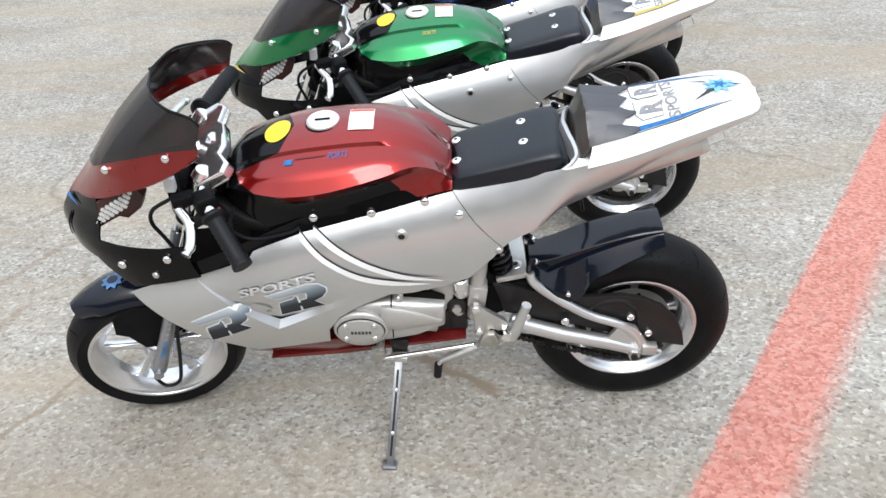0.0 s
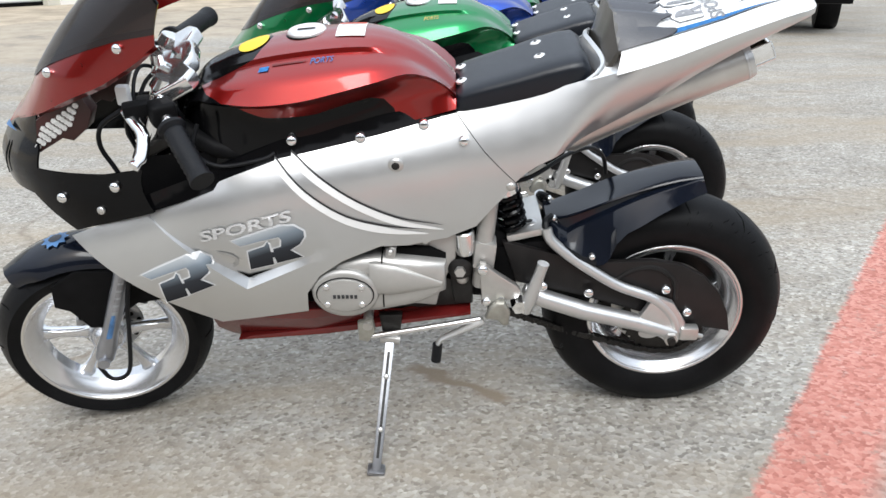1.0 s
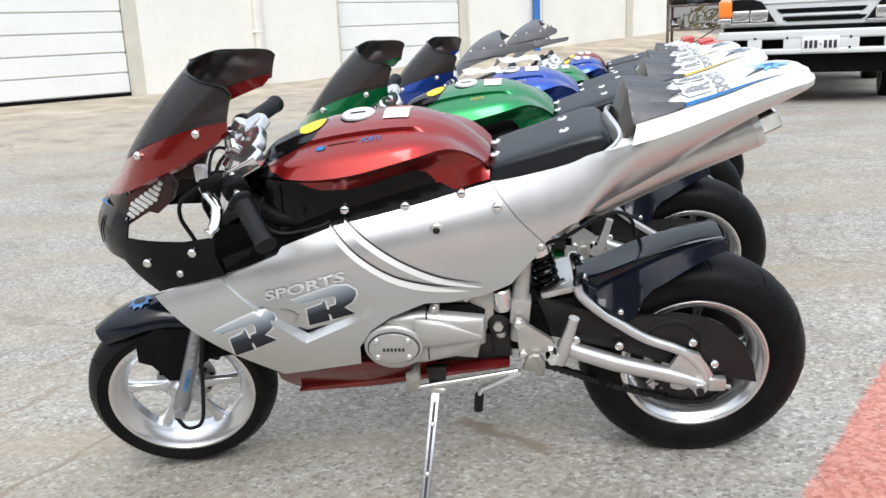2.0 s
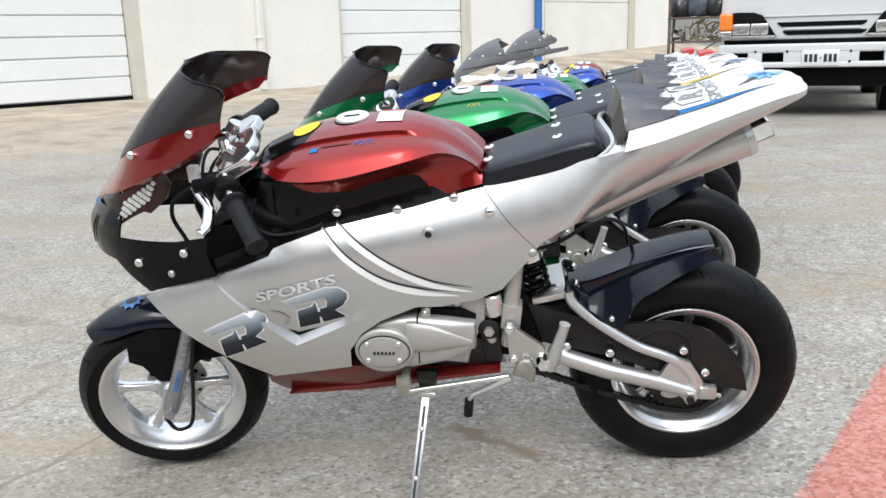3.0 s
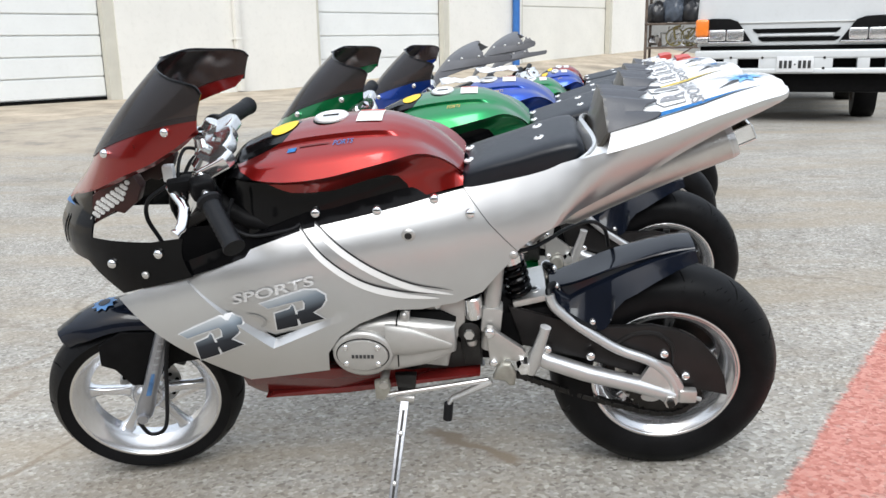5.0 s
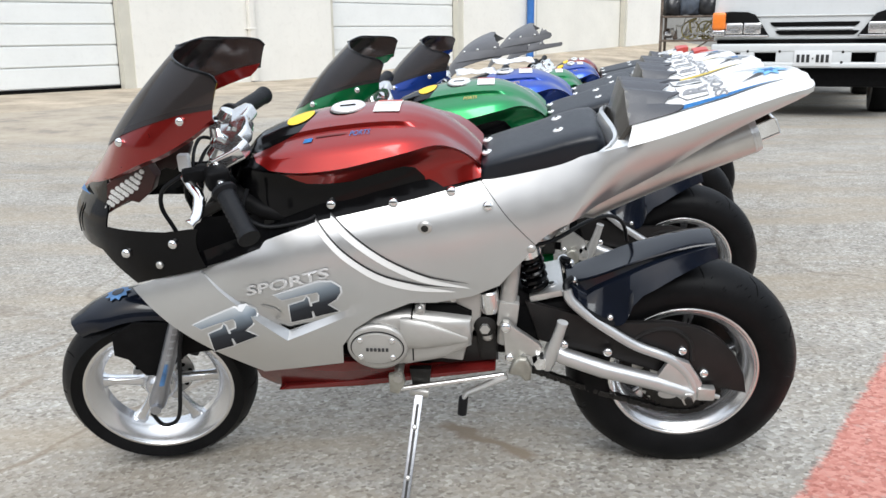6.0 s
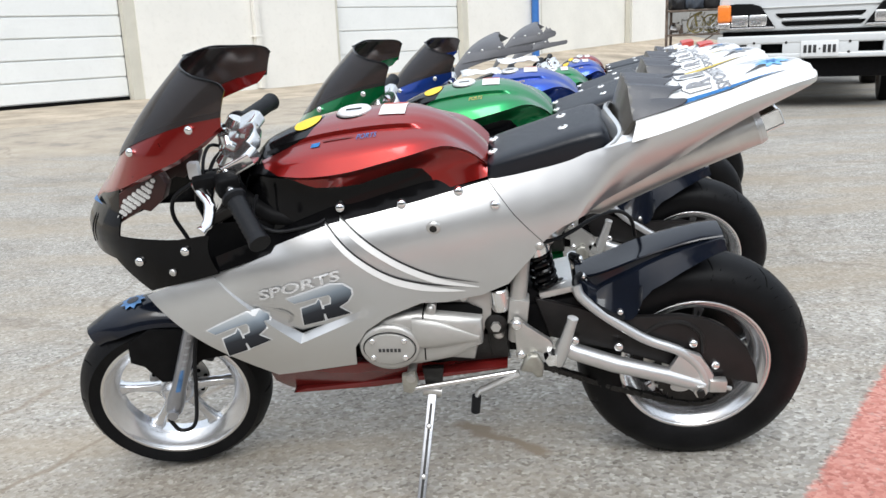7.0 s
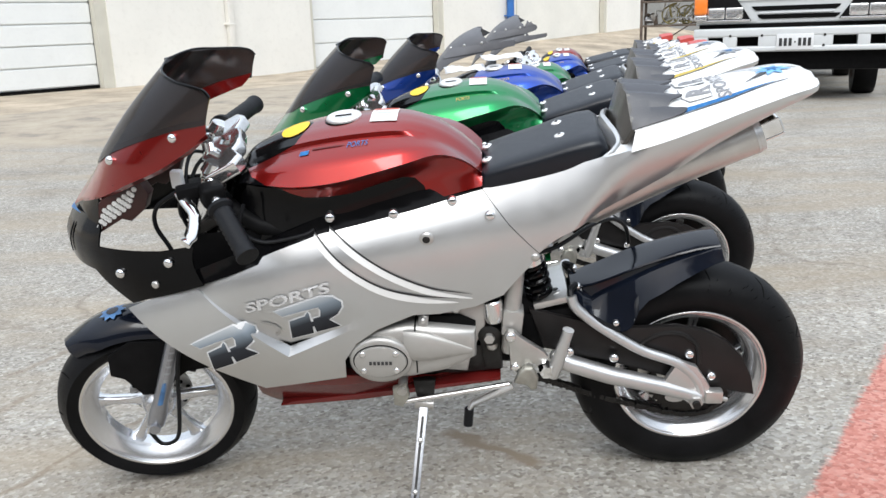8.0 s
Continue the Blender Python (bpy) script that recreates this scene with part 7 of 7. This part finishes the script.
def build_bike(paint):
    b = new("motorcycle")
    for sy in (-1, 1):
        out = [(-0.421, 0.425), (-0.335, 0.458), (-0.251, 0.486), (-0.175, 0.514), (-0.102, 0.538), (-0.043, 0.548), (0.0, 0.556), (0.048, 0.566), (0.094, 0.577), (0.152, 0.592), (0.192, 0.544), (0.238, 0.499), (0.222, 0.474), (0.205, 0.453), (0.182, 0.421), (0.138, 0.400), (0.08, 0.391), (0.037, 0.394), (-0.023, 0.372), (-0.058, 0.348), (-0.080, 0.315), (-0.083, 0.276), (-0.222, 0.257), (-0.295, 0.314), (-0.358, 0.365)]
        steps = V_LINES
        fairing = part("side_fairing", sheet(side_at(sy), out, 0.0080, steps), SILVER, b, "silver side fairing with a V-shaped vent", 24)
        build_side_decals(fairing, sy)
        belly = [(-0.236, 0.262), (-0.222, 0.257), (-0.083, 0.276), (0.02, 0.262), (0.055, 0.249), (0.176, 0.256), (0.176, 0.246), (0.06, 0.229), (-0.06, 0.207), (-0.180, 0.194), (-0.214, 0.192), (-0.224, 0.200), (-0.238, 0.230)]
        part("belly_pan", sheet(lambda x, z, sy=sy: Vector((x, sy * (side_width(x, z) - 0.006 - 0.25 * max(0, 0.262 - z)), z)), belly, 0.012), RED_BELLY, b, "red belly pan")
        band = [(-0.315, 0.462), (-0.251, 0.480), (-0.175, 0.505), (-0.102, 0.529), (-0.043, 0.540), (0.0, 0.548), (0.094, 0.569), (0.153, 0.584), (0.160, 0.612), (0.10, 0.600), (0.0, 0.580), (-0.10, 0.562), (-0.18, 0.532), (-0.25, 0.508), (-0.305, 0.490)]
        part("side_band", sheet(lambda x, z, sy=sy: Vector((x, sy * (side_width(x, z) - 0.003 + 0.012 * min(max((-0.17 - x) / 0.12, 0.0), 1.0)), z)), band, 0.012), GLOSS_BLACK, b, "gloss black band under the tank")
        # an added dark sheet closes the opening behind the nose
        cover = [(-0.320, 0.458), (-0.20, 0.490), (-0.185, 0.538), (-0.24, 0.542), (-0.312, 0.536)]
        part("inner_cover", sheet(lambda x, z, sy=sy: Vector((x, sy * (side_width(x, H_TOP(x)) - 0.030), z)), cover, 0.02), MATT_BLACK, b, "dark sheet added behind the nose")
        for x, z in ((-0.085, 0.562), (0.013, 0.562), (0.105, 0.577), (0.163, 0.558)):
            part("bolt", bolt((x, sy * (side_width(x, z) + 0.001), z), 0.0085, (0, sy, 0.3)), CHROME, fairing)
        lock = part("lock", bolt((0.064, sy * side_width(0.064, 0.526), 0.526), 0.0118, (0, sy, 0), 0.004), STEEL, fairing, "round steel lock")
        part("socket", bolt((0.064, sy * (side_width(0.064, 0.526) + 0.0035), 0.526), 0.0062, (0, sy, 0), 0.0014), DARK_METAL, lock)
    part("belly_floor", slab([(-0.212, 0.196), (-0.19, 0.205), (0.176, 0.251), (0.176, 0.246), (-0.06, 0.209)], -0.085, 0.085, 0.002), RED_BELLY, b)
    build_nose(b, paint)
    build_tank(b, paint)
    build_tail(b)
    build_bars(b)
    build_running_gear(b)
    return b


COWL_LEAD = curve_through([0.58, 0.66, 0.71, 0.752, 0.794, 0.828, 0.848, 0.860], [-0.585, -0.548, -0.518, -0.485, -0.445, -0.390, -0.336, -0.290])
COWL_X = np.array([ROUND_X(q) for q in QS])


def build_long_nose(bike, up, back, torn):
    """The long grey nose of the smaller machines: a smooth open shell with a strip along each flank, torn at its tip or whole."""
    edge = [(-0.340, 0.852), (-0.322, 0.846), (-0.306, 0.832), (-0.297, 0.812)]
    tip = [(-0.290, 0.836), (-0.284, 0.848), (-0.276, 0.838), (-0.266, 0.844), (-0.256, 0.832)] if torn else [(-0.240, 0.820)]
    end = -0.240 if torn else -0.192
    half = edge + tip + [(end, 0.827), (end + 0.003, 0.815), (end - 0.005, 0.803), (-0.304, 0.782), (-0.38, 0.762), (-0.45, 0.735), (-0.53, 0.66), (-0.585, 0.585)]
    far_half = [(-0.51, 0.68), (-0.43, 0.735), (-0.34, 0.770), (-0.288, 0.803), (-0.310, 0.815), (-0.324, 0.834), (-0.333, 0.850)]
    q_at = lambda x, z: float(np.interp(x - COWL_LEAD(z), COWL_X, QS))
    at = lambda q, z, lift=0.0: Vector((COWL_LEAD(z) + ROUND_X(abs(q)) + back, math.copysign(ROUND_U(abs(q)) * 0.95 + lift, q), z + up))
    ring = [(-q_at(x, z), z) for x, z in half] + [(q_at(x, z), z) for x, z in far_half]
    nose = part("nose_panel", sheet(at, ring, 0.011, thick=0.003, stretch=2), GREY_NOSE, bike, "long grey plastic nose", 45)
    strip = [(-0.470, 0.770), (-0.41, 0.796), (-0.304, 0.813), (end, 0.8255), (end - 0.003, 0.805), (-0.304, 0.786), (-0.41, 0.766), (-0.480, 0.744)]
    part("strip", sheet(lambda q, z: at(q, z, 0.005), [(-q_at(x, z), z) for x, z in strip], 0.011, thick=0.003, stretch=2), GREY_STRIP, nose, "paler raised strip", 45)
    for x, z in ((-0.448, 0.784), (-0.392, 0.802), (-0.322, 0.815)):
        part("bolt", bolt(at(-q_at(x, z), z, 0.002), 0.0062, (-0.25, -1, 0)), STEEL, nose)


BIKE_AT = (0.0, 1.70)
first = build_bike(RED)
first.matrix_world = pose(*BIKE_AT, 0.0, LEAN_TURN, 0, 0)
SHORT_TAIL = {"tail": (0.35, 0.68), "backrest": (0.35, 0.68), "muffler": (0.25, 0.72), "seat_cowl": (0.15, 0.81)}
GOLDEN = {"lettering", "mark", "badge", "streak", "flash"}
SCHEMES = [
    ("green", GREEN, (0.137, 0.75), 0),
    ("blue", BLUE, (0.245, 1.42), 0),
    ("green", GREEN, (0.446, 2.08), 1.12),
    ("blue", BLUE, (0.600, 3.00), 1.40),
    ("red", RED, (0.680, 3.88), 1.25),
]
tagged(first, "silver and red small racing motorcycle leaning on its side stand", "motorcycle", group="row of motorcycles")
for word, paint, (dx, dy), other in SCHEMES:
    at = pose(BIKE_AT[0] + dx, BIKE_AT[1] + dy, ground_height(dx, BIKE_AT[1] + dy) - ground_height(0, BIKE_AT[1]), LEAN_TURN, 0, 0)
    bike = copy_thing(first, at @ Matrix.Scale(0.955 if other else 1.0, 4))
    tagged(bike, f"{word} small racing motorcycle with a grey nose on its stand" if other else f"silver and {word} small racing motorcycle leaning on its side stand", "motorcycle", group="row of motorcycles")
    if other:
        gone = [ob for ob in bike.children if ob.name.split(".")[0] in ("windscreen", "nose_panel")]
        for ob in [c for g in gone for c in g.children_recursive] + gone:
            bpy.data.objects.remove(ob)
    for ob in bike.children_recursive:
        kind = ob.name.split(".")[0]
        mat = ob.data.materials[0]
        wanted = None
        if mat is RED:
            wanted = paint
        elif mat is RED_BELLY and kind != "button":
            wanted = paint
        elif mat is DECAL_BLUE and kind in GOLDEN:
            wanted = DECAL_GOLD
        elif mat is SKY_BLUE:
            wanted = DECAL_GREY
        if other and ob.parent is bike and kind in SHORT_TAIL:
            # a shorter tail
            hold, much = SHORT_TAIL[kind]
            ob.matrix_basis = Matrix.Translation((hold, 0, 0)) @ Matrix.Diagonal((much, 1, 1, 1)) @ Matrix.Translation((-hold, 0, 0)) @ ob.matrix_basis
        if other and kind in ("tank", "tank_front", "filler_cap"):
            # a shorter tank
            ob.matrix_basis = Matrix.Translation((-0.2, 0, 0)) @ Matrix.Diagonal((0.70, 1, 1, 1)) @ Matrix.Translation((0.2, 0, 0)) @ ob.matrix_basis
        if other and kind == "seat":
            ob.matrix_basis = Matrix.Translation((0.35, 0, 0)) @ Matrix.Diagonal((1.45, 1, 1, 1)) @ Matrix.Translation((-0.35, 0, 0))
        if wanted:
            ob.material_slots[0].link = "OBJECT"
            ob.material_slots[0].material = wanted
    covered = ("mark", "shadow_mark", "dot") if word == "blue" and not other else ("mark", "shadow_mark")
    for ob in [ob for ob in bike.children_recursive if ob.name.split(".")[0] in covered and ob.parent.name.split(".")[0] == "tank"]:
        bpy.data.objects.remove(ob)
    if other:
        build_long_nose(bike, 0.049 if other > 1.3 else 0.0, 0.022 if other > 1.3 else 0.0, other > 1.3)
    if other:
        lamp = part("tail_lamp", loft([[(x, y, z) for y, z in ((-w_, lo), (w_, lo), (w_ * 0.9, hi), (-w_ * 0.9, hi))] for x, w_, lo, hi in ((0.515, 0.045, 0.727, 0.757), (0.555, 0.040, 0.733, 0.765), (0.585, 0.034, 0.741, 0.766))]), TAIL_RED, bike, "red tail tip")


# ---- crumpled white film lying on the blue tank ----
def build_film(at, wide, deep, turn, seed):
    rng = random.Random(seed)
    film = part("plastic_film", loft([[(wide * (i / 8 - 0.5), deep * (j / 5 - 0.5) * (0.7 + 0.3 * math.sin(i * 0.9 + 0.5)), 0.006 + rng.uniform(-0.004, 0.004) - 0.02 * (j / 5 - 0.5) ** 2) for j in range(6)] for i in range(9)], False, False), FILM, None, "", 20)
    bmesh_copy = bmesh.new()
    bmesh_copy.from_mesh(film.data)
    bmesh.ops.solidify(bmesh_copy, geom=bmesh_copy.faces[:], thickness=0.0015)
    bmesh_copy.to_mesh(film.data)
    bmesh_copy.free()
    film.matrix_world = at @ pose(0, 0, 0, 0, 0, turn)
    tagged(film, "crumpled white plastic film lying on a blue tank", "plastic film", group="films on the tank")


blue_at = pose(BIKE_AT[0] + 0.245, BIKE_AT[1] + 1.42, ground_height(0.245, BIKE_AT[1] + 1.42) - ground_height(0, BIKE_AT[1]), LEAN_TURN, 0, 0)
build_film(blue_at @ Matrix.Translation((-0.160, 0.020, 0.684)), 0.13, 0.085, 8, 1)
build_film(blue_at @ Matrix.Translation((-0.040, 0.055, 0.712)), 0.13, 0.075, 14, 2)
